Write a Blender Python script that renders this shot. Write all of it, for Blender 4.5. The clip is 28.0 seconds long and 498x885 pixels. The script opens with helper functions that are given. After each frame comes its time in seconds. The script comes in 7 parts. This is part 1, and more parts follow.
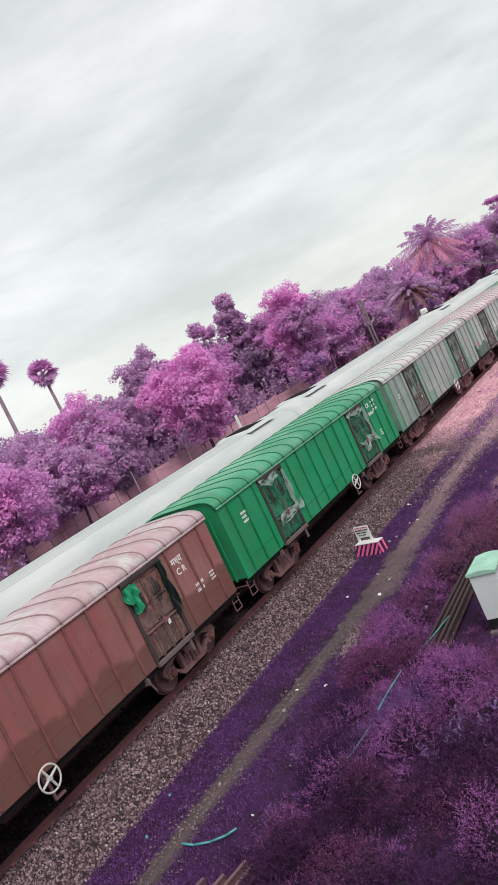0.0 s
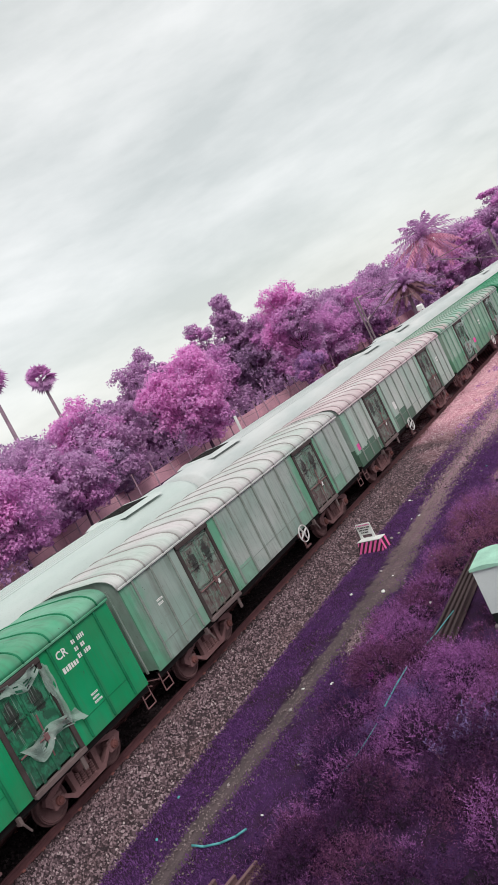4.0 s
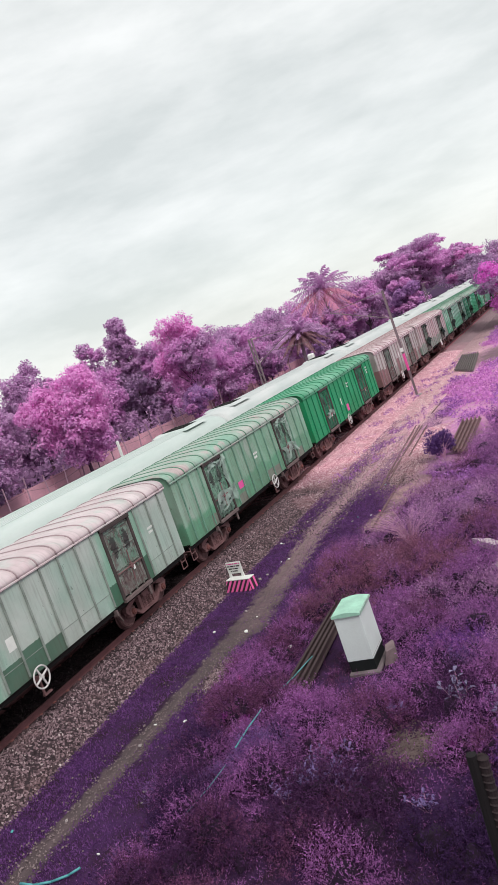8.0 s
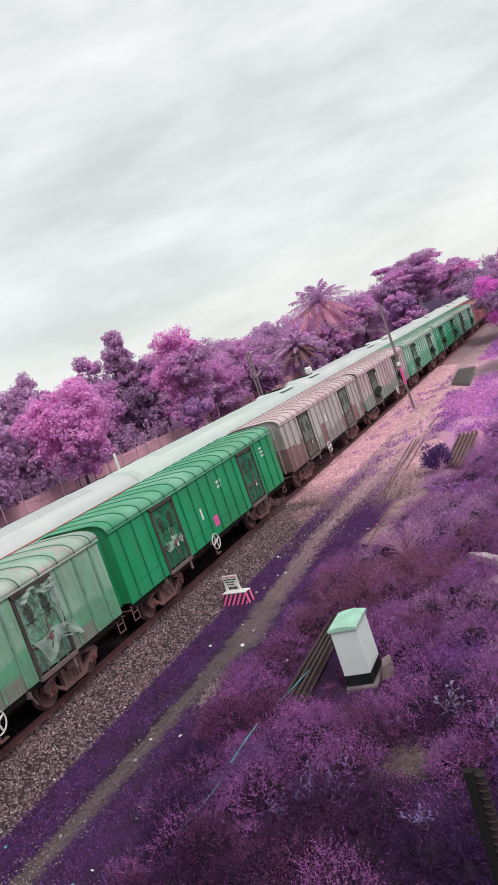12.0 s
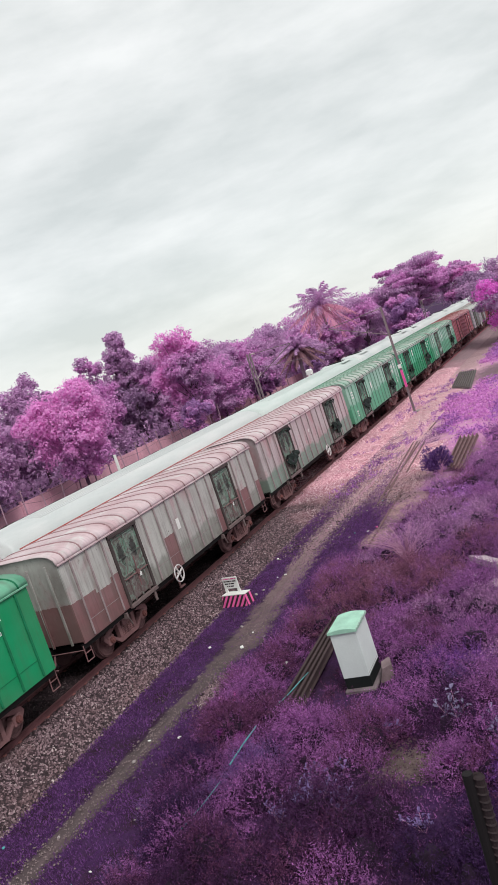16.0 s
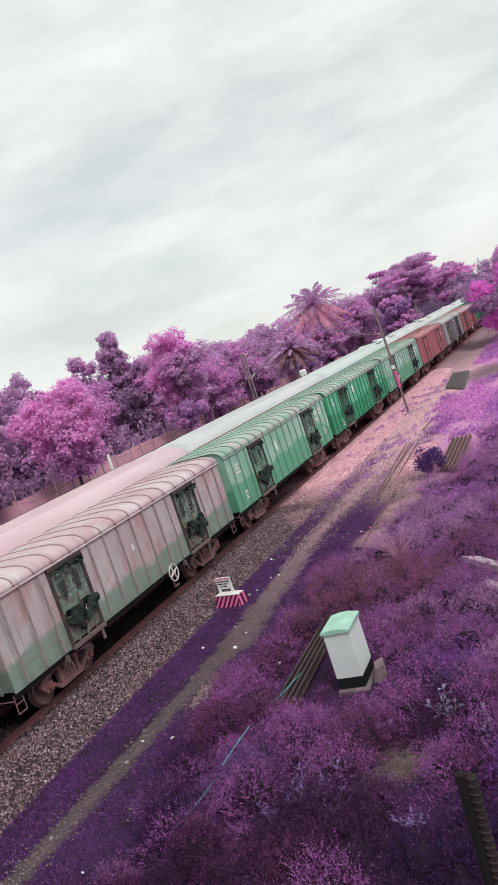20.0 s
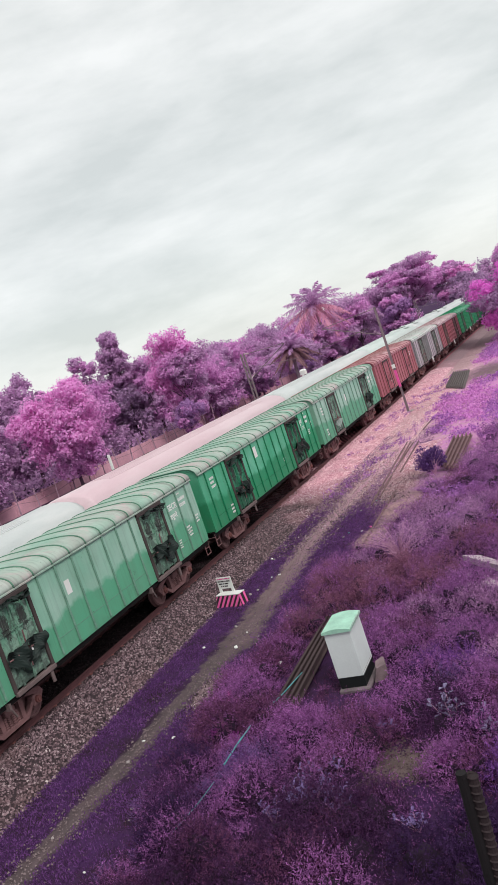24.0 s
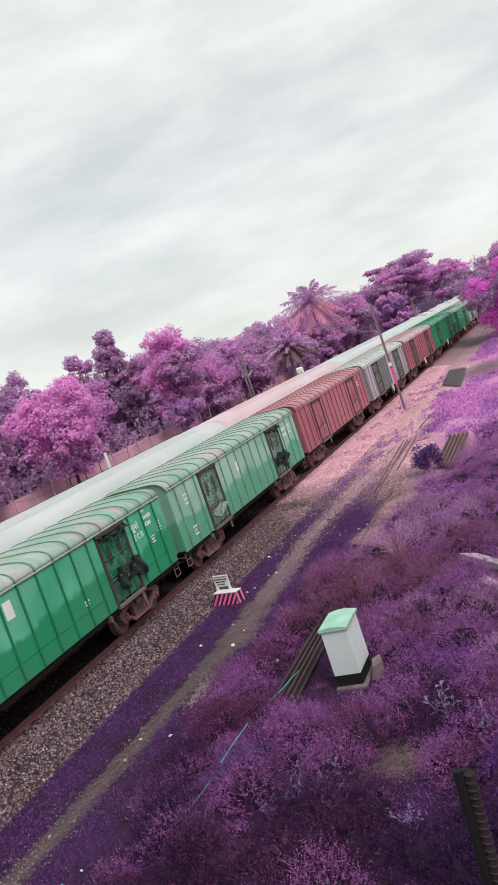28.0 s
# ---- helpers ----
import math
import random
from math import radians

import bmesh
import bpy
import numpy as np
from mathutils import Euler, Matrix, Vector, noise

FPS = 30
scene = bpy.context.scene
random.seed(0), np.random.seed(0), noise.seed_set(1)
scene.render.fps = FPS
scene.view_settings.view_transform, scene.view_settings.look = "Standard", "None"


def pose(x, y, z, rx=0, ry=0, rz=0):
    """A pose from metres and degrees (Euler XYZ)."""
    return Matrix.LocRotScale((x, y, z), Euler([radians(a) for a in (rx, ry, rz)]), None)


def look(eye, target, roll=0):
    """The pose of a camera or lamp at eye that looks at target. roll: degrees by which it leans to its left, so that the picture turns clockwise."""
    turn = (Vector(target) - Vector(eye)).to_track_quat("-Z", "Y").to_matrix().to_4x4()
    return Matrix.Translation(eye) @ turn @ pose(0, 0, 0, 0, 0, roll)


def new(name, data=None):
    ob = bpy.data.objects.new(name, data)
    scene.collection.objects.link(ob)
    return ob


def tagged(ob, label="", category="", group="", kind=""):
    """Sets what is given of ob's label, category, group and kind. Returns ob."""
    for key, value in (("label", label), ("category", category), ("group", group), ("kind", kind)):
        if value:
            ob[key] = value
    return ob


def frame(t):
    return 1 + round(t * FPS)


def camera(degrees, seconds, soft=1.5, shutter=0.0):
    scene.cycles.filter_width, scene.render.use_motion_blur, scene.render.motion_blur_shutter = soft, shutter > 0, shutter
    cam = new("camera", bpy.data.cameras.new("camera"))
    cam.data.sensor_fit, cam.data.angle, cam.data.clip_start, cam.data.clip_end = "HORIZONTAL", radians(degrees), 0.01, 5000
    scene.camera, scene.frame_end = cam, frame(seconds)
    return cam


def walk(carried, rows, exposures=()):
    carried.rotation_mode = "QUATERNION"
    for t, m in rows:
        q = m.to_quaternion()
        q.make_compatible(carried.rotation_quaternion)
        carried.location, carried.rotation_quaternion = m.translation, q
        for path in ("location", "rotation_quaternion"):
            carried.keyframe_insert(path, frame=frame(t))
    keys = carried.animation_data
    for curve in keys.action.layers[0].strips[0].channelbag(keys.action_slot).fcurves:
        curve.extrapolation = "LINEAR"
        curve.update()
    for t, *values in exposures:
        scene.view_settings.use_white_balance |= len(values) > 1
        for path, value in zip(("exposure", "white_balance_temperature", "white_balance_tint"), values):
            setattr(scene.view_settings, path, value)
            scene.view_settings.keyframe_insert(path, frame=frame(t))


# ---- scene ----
cam = camera(34.49, 28.0, soft=1.5)
walk(cam, [
    (0, pose(17.139, 0.014, 7.654, 83.346, 24.764, 31.823)),
    (0.5, pose(17.139, 0.014, 7.654, 83.304, 25.593, 31.759)),
    (1, pose(17.139, 0.014, 7.654, 83.263, 25.978, 31.652)),
    (1.5, pose(17.139, 0.014, 7.654, 83.280, 26.104, 31.665)),
    (2, pose(17.139, 0.014, 7.654, 83.280, 26.132, 31.668)),
    (2.5, pose(17.139, 0.014, 7.654, 83.284, 26.120, 31.669)),
    (4.5, pose(17.139, 0.014, 7.654, 83.277, 26.282, 31.619)),
    (5, pose(17.139, 0.014, 7.654, 83.298, 26.292, 31.640)),
    (5.3, pose(17.139, 0.014, 7.654, 82.145, 25.948, 29.204)),
    (5.5, pose(17.139, 0.014, 7.654, 80.927, 24.993, 26.176)),
    (6, pose(17.139, 0.014, 7.654, 80.172, 22.631, 24.193)),
    (6.5, pose(17.139, 0.014, 7.654, 80.289, 20.707, 23.529)),
    (7, pose(17.139, 0.014, 7.654, 81.437, 19.367, 23.499)),
    (7.5, pose(17.139, 0.014, 7.654, 82.167, 19.219, 23.494)),
    (8, pose(17.139, 0.014, 7.654, 82.507, 18.906, 23.428)),
    (8.5, pose(17.139, 0.014, 7.654, 82.564, 18.759, 23.441)),
    (9, pose(17.139, 0.014, 7.654, 82.739, 18.723, 23.444)),
    (9.5, pose(17.139, 0.014, 7.654, 83.099, 18.810, 23.240)),
    (10, pose(17.139, 0.014, 7.654, 83.320, 18.806, 23.190)),
    (10.5, pose(17.139, 0.014, 7.654, 83.372, 18.780, 23.202)),
    (11, pose(17.139, 0.014, 7.654, 83.379, 18.792, 23.199)),
    (11.5, pose(17.139, 0.014, 7.654, 83.367, 18.676, 23.212)),
    (12, pose(17.139, 0.014, 7.654, 83.376, 18.660, 23.233)),
    (12.5, pose(17.139, 0.014, 7.654, 83.393, 18.607, 23.253)),
    (14.5, pose(17.139, 0.014, 7.654, 83.464, 18.373, 23.294)),
    (15, pose(17.139, 0.014, 7.654, 83.498, 18.355, 23.295)),
    (15.5, pose(17.139, 0.014, 7.654, 83.522, 18.358, 23.298)),
    (16, pose(17.139, 0.014, 7.654, 83.529, 18.354, 23.310)),
    (16.5, pose(17.139, 0.014, 7.654, 83.524, 18.311, 23.232)),
    (17, pose(17.139, 0.014, 7.654, 83.509, 18.260, 23.143)),
    (17.5, pose(17.139, 0.014, 7.654, 83.457, 18.226, 22.942)),
    (18, pose(17.139, 0.014, 7.654, 83.429, 18.197, 22.835)),
    (18.5, pose(17.139, 0.014, 7.654, 83.427, 18.171, 22.820)),
    (19, pose(17.139, 0.014, 7.654, 83.413, 18.199, 22.814)),
    (19.5, pose(17.139, 0.014, 7.654, 83.410, 18.178, 22.837)),
    (20, pose(17.139, 0.014, 7.654, 83.407, 18.182, 22.850)),
    (20.5, pose(17.139, 0.014, 7.654, 83.432, 18.204, 22.860)),
    (21, pose(17.139, 0.014, 7.654, 83.422, 18.119, 22.876)),
    (21.5, pose(17.139, 0.014, 7.654, 83.418, 18.135, 22.879)),
    (23.5, pose(17.139, 0.014, 7.654, 83.410, 18.125, 22.904)),
    (24, pose(17.139, 0.014, 7.654, 83.385, 18.333, 22.860)),
    (24.5, pose(17.139, 0.014, 7.654, 83.372, 18.383, 22.868)),
    (25, pose(17.139, 0.014, 7.654, 83.325, 18.372, 22.750)),
    (25.5, pose(17.139, 0.014, 7.654, 83.273, 18.380, 22.691)),
    (26, pose(17.139, 0.014, 7.654, 83.243, 18.370, 22.639)),
    (26.5, pose(17.139, 0.014, 7.654, 83.247, 18.347, 22.662)),
    (27, pose(17.139, 0.014, 7.654, 83.210, 18.344, 22.660)),
    (27.5, pose(17.139, 0.014, 7.654, 83.190, 18.371, 22.661)),
    (28, pose(17.139, 0.014, 7.654, 83.174, 18.362, 22.606)),
], ((0.0, 0.42), (5.0, 0.38), (6.5, 0.52), (8.0, 0.5), (10.0, 0.46), (12.0, 0.44), (16.0, 0.45), (28.0, 0.45)))

# ---- sky, sun, exposure: a bright overcast day ----
world = bpy.data.worlds.new("overcast_sky")
scene.world = world
world.use_nodes = True
wt = world.node_tree
wt.nodes.clear()


def wn(kind, **props):
    n = wt.nodes.new(kind)
    for k, v in props.items():
        if k == "op":
            n.operation = v
        elif k == "blend":
            n.blend_type = v
    return n


SUN_EL, SUN_AZ = 50.0, 127.0
sky = wn("ShaderNodeTexSky")
sky.sky_type = "NISHITA"
sky.sun_disc = False
sky.sun_elevation, sky.sun_rotation = radians(SUN_EL), radians(SUN_AZ)
bg_sky = wn("ShaderNodeBackground")
bg_sky.inputs["Strength"].default_value = 0.012
wt.links.new(sky.outputs[0], bg_sky.inputs["Color"])
tc = wn("ShaderNodeTexCoord")
turn = wn("ShaderNodeMapping")  # cloud sheets lie level: long sideways, thin in height
turn.inputs["Rotation"].default_value = (radians(3), radians(-5), radians(20))
turn.inputs["Scale"].default_value = (1.5, 1.5, 5.2)
wt.links.new(tc.outputs["Generated"], turn.inputs["Vector"])
cl1 = wn("ShaderNodeTexNoise")
cl1.inputs["Scale"].default_value = 1.5
cl1.inputs["Detail"].default_value = 6.0
cl1.inputs["Roughness"].default_value = 0.52
cl1.inputs["Distortion"].default_value = 0.35
wt.links.new(turn.outputs[0], cl1.inputs["Vector"])
cl2 = wn("ShaderNodeTexNoise")
cl2.inputs["Scale"].default_value = 5.0
cl2.inputs["Detail"].default_value = 5.0
cl2.inputs["Roughness"].default_value = 0.6
wt.links.new(turn.outputs[0], cl2.inputs["Vector"])
both = wn("ShaderNodeMix")
both.inputs[0].default_value = 0.3
wt.links.new(cl1.outputs["Fac"], both.inputs[2])
wt.links.new(cl2.outputs["Fac"], both.inputs[3])
ramp = wn("ShaderNodeValToRGB")
ramp.color_ramp.elements[0].position, ramp.color_ramp.elements[0].color = 0.36, (0.66, 0.69, 0.67, 1)
ramp.color_ramp.elements[1].position, ramp.color_ramp.elements[1].color = 0.62, (0.94, 0.95, 0.93, 1)
wt.links.new(both.outputs[0], ramp.inputs[0])
bg_cloud = wn("ShaderNodeBackground")
bg_cloud.inputs["Strength"].default_value = 0.70
wt.links.new(ramp.outputs[0], bg_cloud.inputs["Color"])
addsh = wn("ShaderNodeAddShader")
wt.links.new(bg_sky.outputs[0], addsh.inputs[0])
wt.links.new(bg_cloud.outputs[0], addsh.inputs[1])
wout = wn("ShaderNodeOutputWorld")
wt.links.new(addsh.outputs[0], wout.inputs["Surface"])

sun_data = bpy.data.lights.new("sun", "SUN")
sun_data.energy, sun_data.angle, sun_data.color = 1.5, radians(22), (1.0, 0.97, 0.93)
sun = new("sun", sun_data)
_a = radians(SUN_AZ)
_dir = Vector((math.sin(_a) * math.cos(radians(SUN_EL)), math.cos(_a) * math.cos(radians(SUN_EL)), math.sin(radians(SUN_EL))))
sun.matrix_world = look(_dir * 300, (0, 0, 0))

# ---- materials ----
def rgb(r, g, b):
    """Linear colour from 0-255 display values."""
    f = lambda c: (c / 255 / 12.92) if c / 255 <= 0.04045 else ((c / 255 + 0.055) / 1.055) ** 2.4
    return (f(r), f(g), f(b), 1.0)


class Mat:
    """A small builder round one node material."""

    def __init__(self, name):
        self.m = bpy.data.materials.new(name)
        self.m.use_nodes = True
        self.t = self.m.node_tree
        self.b = self.t.nodes["Principled BSDF"]
        self.out = self.t.nodes["Material Output"]
        self.tc = self.t.nodes.new("ShaderNodeTexCoord")

    def n(self, kind):
        return self.t.nodes.new(kind)

    def link(self, a, b):
        self.t.links.new(a, b)

    def coords(self, scale=(1, 1, 1), space="Object"):
        mp = self.n("ShaderNodeMapping")
        mp.inputs["Scale"].default_value = scale
        self.link(self.tc.outputs[space], mp.inputs["Vector"])
        return mp.outputs[0]

    def world(self, scale=(1, 1, 1)):
        geo = self.n("ShaderNodeNewGeometry")
        mp = self.n("ShaderNodeMapping")
        mp.inputs["Scale"].default_value = scale
        self.link(geo.outputs["Position"], mp.inputs["Vector"])
        return mp.outputs[0]

    def shifted(self, vec):
        """Coordinates moved by a random amount for each object."""
        oi = self.n("ShaderNodeObjectInfo")
        mul = self.n("ShaderNodeMath")
        mul.operation = "MULTIPLY"
        mul.inputs[1].default_value = 37.0
        self.link(oi.outputs["Random"], mul.inputs[0])
        ad = self.n("ShaderNodeVectorMath")
        ad.operation = "ADD"
        self.link(vec, ad.inputs[0])
        self.link(mul.outputs[0], ad.inputs[1])
        return ad.outputs[0]

    def noise(self, vec, scale, detail=4.0, rough=0.55, dist=0.0):
        x = self.n("ShaderNodeTexNoise")
        x.inputs["Scale"].default_value = scale
        x.inputs["Detail"].default_value = detail
        x.inputs["Roughness"].default_value = rough
        x.inputs["Distortion"].default_value = dist
        self.link(vec, x.inputs["Vector"])
        return x.outputs["Fac"]

    def ramp(self, fac, stops):
        r = self.n("ShaderNodeValToRGB")
        e = r.color_ramp.elements
        while len(e) < len(stops):
            e.new(0.5)
        for el, (p, c) in zip(e, stops):
            el.position, el.color = p, (c if len(c) == 4 else (*c, 1))
        self.link(fac, r.inputs[0])
        return r.outputs[0]

    def mask(self, fac, lo, hi):
        r = self.n("ShaderNodeMapRange")
        r.inputs["From Min"].default_value, r.inputs["From Max"].default_value = lo, hi
        self.link(fac, r.inputs["Value"])
        return r.outputs[0]

    def math(self, op, a, b):
        x = self.n("ShaderNodeMath")
        x.operation = op
        for i, v in enumerate((a, b)):
            if isinstance(v, (int, float)):
                x.inputs[i].default_value = v
            else:
                self.link(v, x.inputs[i])
        return x.outputs[0]

    def mix(self, fac, a, b, blend="MIX"):
        x = self.n("ShaderNodeMix")
        x.data_type = "RGBA"
        x.blend_type = blend
        for sock, v in ((x.inputs[0], fac), (x.inputs[6], a), (x.inputs[7], b)):
            if isinstance(v, (int, float)):
                sock.default_value = v
            elif isinstance(v, tuple):
                sock.default_value = v if len(v) == 4 else (*v, 1)
            else:
                self.link(v, sock)
        return x.outputs[2]

    def axis(self, vec, name):
        s = self.n("ShaderNodeSeparateXYZ")
        self.link(vec, s.inputs[0])
        return s.outputs[name]

    def bump(self, height, strength=0.3, dist=0.01):
        x = self.n("ShaderNodeBump")
        x.inputs["Strength"].default_value = strength
        x.inputs["Distance"].default_value = dist
        self.link(height, x.inputs["Height"])
        self.link(x.outputs[0], self.b.inputs["Normal"])

    def done(self, color, rough=0.8, metal=0.0, spec=0.3):
        for sock, v in ((self.b.inputs["Base Color"], color), (self.b.inputs["Roughness"], rough), (self.b.inputs["Metallic"], metal), (self.b.inputs["Specular IOR Level"], spec)):
            if isinstance(v, tuple):
                sock.default_value = v if len(v) == 4 else (*v, 1)
            elif isinstance(v, (int, float)):
                sock.default_value = v
            else:
                self.link(v, sock)
        return self.m


def simple(name, c, rough=0.7, metal=0.0, vary=0.25, scale=6.0, bump=0.15):
    """A plain surface with blotches and fine grain."""
    k = Mat(name)
    v = k.shifted(k.coords())
    n1, n2 = k.noise(v, scale * 0.3, 3), k.noise(v, scale * 6, 5)
    dark, light = tuple(x * (1 - vary) for x in c[:3]), tuple(min(1, x * (1 + vary * 0.6)) for x in c[:3])
    col = k.mix(k.mask(n1, 0.3, 0.7), dark, light)
    col = k.mix(0.35, col, k.mix(k.mask(n2, 0.3, 0.7), dark, light))
    k.bump(n2, bump, 0.01)
    return k.done(col, k.math("ADD", rough - 0.1, k.math("MULTIPLY", n1, 0.2)), metal)


def leafy(name, dark, light, gloss=0.6, through_light=0.3, speckle=0.22, fine=0.5):
    """Leaves: each leaf has a tone of its own, broken up by fine grain; some light comes through."""
    k = Mat(name)
    geo = k.n("ShaderNodeNewGeometry")
    v = k.world()
    big, mid, grain = k.noise(v, 0.35, 3), k.noise(v, 2.3, 4, 0.65), k.noise(v, 8.0, 7, 0.78)
    r = geo.outputs["Random Per Island"]
    rest = 1.0 - speckle - fine
    f = k.math("ADD", k.math("MULTIPLY", r, speckle), k.math("MULTIPLY", k.mask(big, 0.3, 0.7), rest * 0.35))
    f = k.math("ADD", f, k.math("MULTIPLY", k.mask(mid, 0.36, 0.64), rest * 0.65))
    f = k.math("ADD", f, k.math("MULTIPLY", k.mask(grain, 0.4, 0.6), fine))
    col = k.mix(f, dark, light)
    k.done(col, gloss, 0.0, 0.15)
    tr = k.n("ShaderNodeBsdfTranslucent")
    k.link(col, tr.inputs["Color"])
    mx = k.n("ShaderNodeMixShader")
    mx.inputs[0].default_value = through_light
    k.link(k.b.outputs[0], mx.inputs[1])
    k.link(tr.outputs[0], mx.inputs[2])
    k.link(mx.outputs[0], k.out.inputs["Surface"])
    return k.m


def door_paint(name, c, faded, blot):
    """Battered door sheet: scraped paint, a dark oval smear on each upper leaf, rust over the lower flap."""
    k = Mat(name)
    o = k.coords()
    v = k.shifted(o)
    big = k.noise(v, 2.6, 5, 0.65, 1.2)
    rough = k.noise(v, 5.5, 6, 0.7, 0.8)
    col = k.mix(k.mask(k.noise(v, 1.1, 3), 0.4, 0.6), c, faded)
    col = k.mix(k.math("MULTIPLY", k.mask(big, 0.46, 0.58), 0.75), col, blot)
    low = k.math("MULTIPLY", k.mask(k.axis(o, "Z"), 2.1, 1.9), k.mask(rough, 0.34, 0.56))
    col = k.mix(k.math("MULTIPLY", low, 0.85), col, blot)
    ey = k.math("DIVIDE", k.math("SUBTRACT", k.math("ABSOLUTE", k.axis(o, "Y"), 0), 0.36), 0.17)
    ez = k.math("DIVIDE", k.math("SUBTRACT", k.axis(o, "Z"), 2.78), 0.36)
    oval = k.math("ADD", k.math("ADD", k.math("MULTIPLY", ey, ey), k.math("MULTIPLY", ez, ez)), k.math("MULTIPLY", k.math("SUBTRACT", rough, 0.5), 5.0))
    col = k.mix(k.math("MULTIPLY", k.mask(oval, 1.15, 0.7), 0.85), col, rgb(46, 40, 42))
    col = k.mix(k.math("MULTIPLY", k.mask(rough, 0.57, 0.68), 0.6), col, rgb(52, 46, 46))
    col = k.mix(k.math("MULTIPLY", k.mask(k.noise(k.shifted(k.coords((1, 9, 0.6))), 2.0, 4), 0.6, 0.75), 0.5), col, rgb(180, 188, 182))
    k.bump(big, 0.5, 0.03)
    return k.done(col, 0.7, 0, 0.3)


def wagon_paint(name, c, faded, patch=None, patch_top=1.9, rust=0.35, patch_amount=0.5, lower=None, lower_top=2.2, stain=None, by_door=None):
    """Weathered wagon paint: faded areas, vertical dirt runs, rust specks and touched-up blocks along the bottom."""
    k = Mat(name)
    o = k.coords()
    v = k.shifted(o)
    big = k.noise(v, 0.35, 4, 0.6, 0.4)
    col = k.mix(k.mask(big, 0.38, 0.66), c, faded)
    if stain:
        # broad blotches of old paint and rust wash
        st_n = k.noise(k.shifted(k.coords((1, 0.9, 0.6))), 0.9, 5, 0.62, 0.8)
        col = k.mix(k.math("MULTIPLY", k.mask(st_n, 0.54, 0.66), 0.75), col, stain)
    if lower:
        # the lower half takes the deeper colour given; the edge wanders along the side
        edge = k.math("ADD", k.axis(o, "Z"), k.math("MULTIPLY", k.math("SUBTRACT", k.noise(v, 0.55, 4, 0.6), 0.5), 1.5))
        col = k.mix(k.math("MULTIPLY", k.mask(edge, lower_top + 0.09, lower_top - 0.09), 0.9), col, lower)
    if by_door:
        # old paint left beside the doors
        from_door = k.math("ABSOLUTE", k.math("SUBTRACT", k.math("ABSOLUTE", k.axis(o, "Y"), 0), 3.9), 0)
        wob_d = k.math("ADD", from_door, k.math("MULTIPLY", k.math("SUBTRACT", k.noise(k.shifted(k.coords((1, 1, 0.6))), 1.3, 5, 0.65), 0.5), 1.6))
        col = k.mix(k.math("MULTIPLY", k.mask(wob_d, 1.55, 1.1), 0.75), col, by_door)
    if patch:
        # touched-up blocks: stepped in length and height
        st = k.n("ShaderNodeVectorMath")
        st.operation = "SNAP"
        st.inputs[1].default_value = (50, 0.85, 50)
        k.link(o, st.inputs[0])
        wnz = k.n("ShaderNodeTexWhiteNoise")
        wnz.noise_dimensions = "3D"
        k.link(k.shifted(st.outputs[0]), wnz.inputs["Vector"])
        top = k.math("ADD", k.math("MULTIPLY", wnz.outputs["Value"], 0.5), patch_top - 0.25)
        wob = k.math("ADD", k.axis(o, "Z"), k.math("MULTIPLY", k.noise(v, 9.0, 3), 0.1))
        on = k.math("MULTIPLY", k.math("LESS_THAN", wob, top), k.math("GREATER_THAN", wnz.outputs["Value"], 1 - patch_amount))
        col = k.mix(k.math("MULTIPLY", on, 0.85), col, patch)
    # dust and soot in soft clouds
    cloud = k.noise(k.shifted(k.coords((1, 1, 0.7))), 0.75, 6, 0.68, 0.5)
    col = k.mix(k.math("MULTIPLY", k.mask(cloud, 0.42, 0.72), 0.06 + 0.7 * rust), col, rgb(112, 104, 98))
    runs = k.noise(k.shifted(k.coords((1, 7, 0.35))), 1.6, 5, 0.65)
    col = k.mix(k.math("MULTIPLY", k.mask(runs, 0.5, 0.8), 0.15 + rust), col, rgb(88, 78, 76))
    # grime gathered along the upright ribs, which stand 0.85 m apart
    pos = k.math("FRACT", k.math("ADD", k.math("DIVIDE", k.axis(o, "Y"), 0.85), 0.5), 0)
    off = k.math("ABSOLUTE", k.math("SUBTRACT", pos, 0.5), 0)
    by_rib = k.math("MULTIPLY", k.mask(off, 0.16, 0.03), k.mask(k.noise(k.shifted(k.coords((1, 1, 0.4))), 1.4, 4, 0.6), 0.3, 0.65))
    col = k.mix(k.math("MULTIPLY", by_rib, 0.12 + rust * 0.8), col, rgb(84, 76, 72))
    spk = k.noise(v, 4.2, 6, 0.7)
    col = k.mix(k.math("MULTIPLY", k.mask(spk, 0.66 - rust * 0.12, 0.72), rust), col, rgb(92, 58, 54))
    low = k.math("MULTIPLY", k.mask(k.axis(o, "Z"), 1.75, 1.05), k.mask(k.noise(v, 2.3, 4), 0.35, 0.75))
    col = k.mix(k.math("MULTIPLY", low, 0.1 + rust), col, rgb(84, 70, 68))
    # chips down to the dark primer
    chip = k.noise(k.shifted(k.coords((1, 1.4, 0.9))), 3.3, 6, 0.72)
    col = k.mix(k.math("MULTIPLY", k.mask(chip, 0.665, 0.685), 0.35 + rust), col, rgb(66, 60, 60))
    fine = k.noise(v, 38.0, 3)
    col = k.mix(0.06, col, k.mix(fine, (0.03, 0.03, 0.03), (0.9, 0.9, 0.9)), "OVERLAY")
    k.bump(k.noise(v, 1.3, 3), 0.35, 0.03)
    return k.done(col, k.math("ADD", 0.42, k.math("MULTIPLY", runs, 0.3)), 0.0, 0.35)

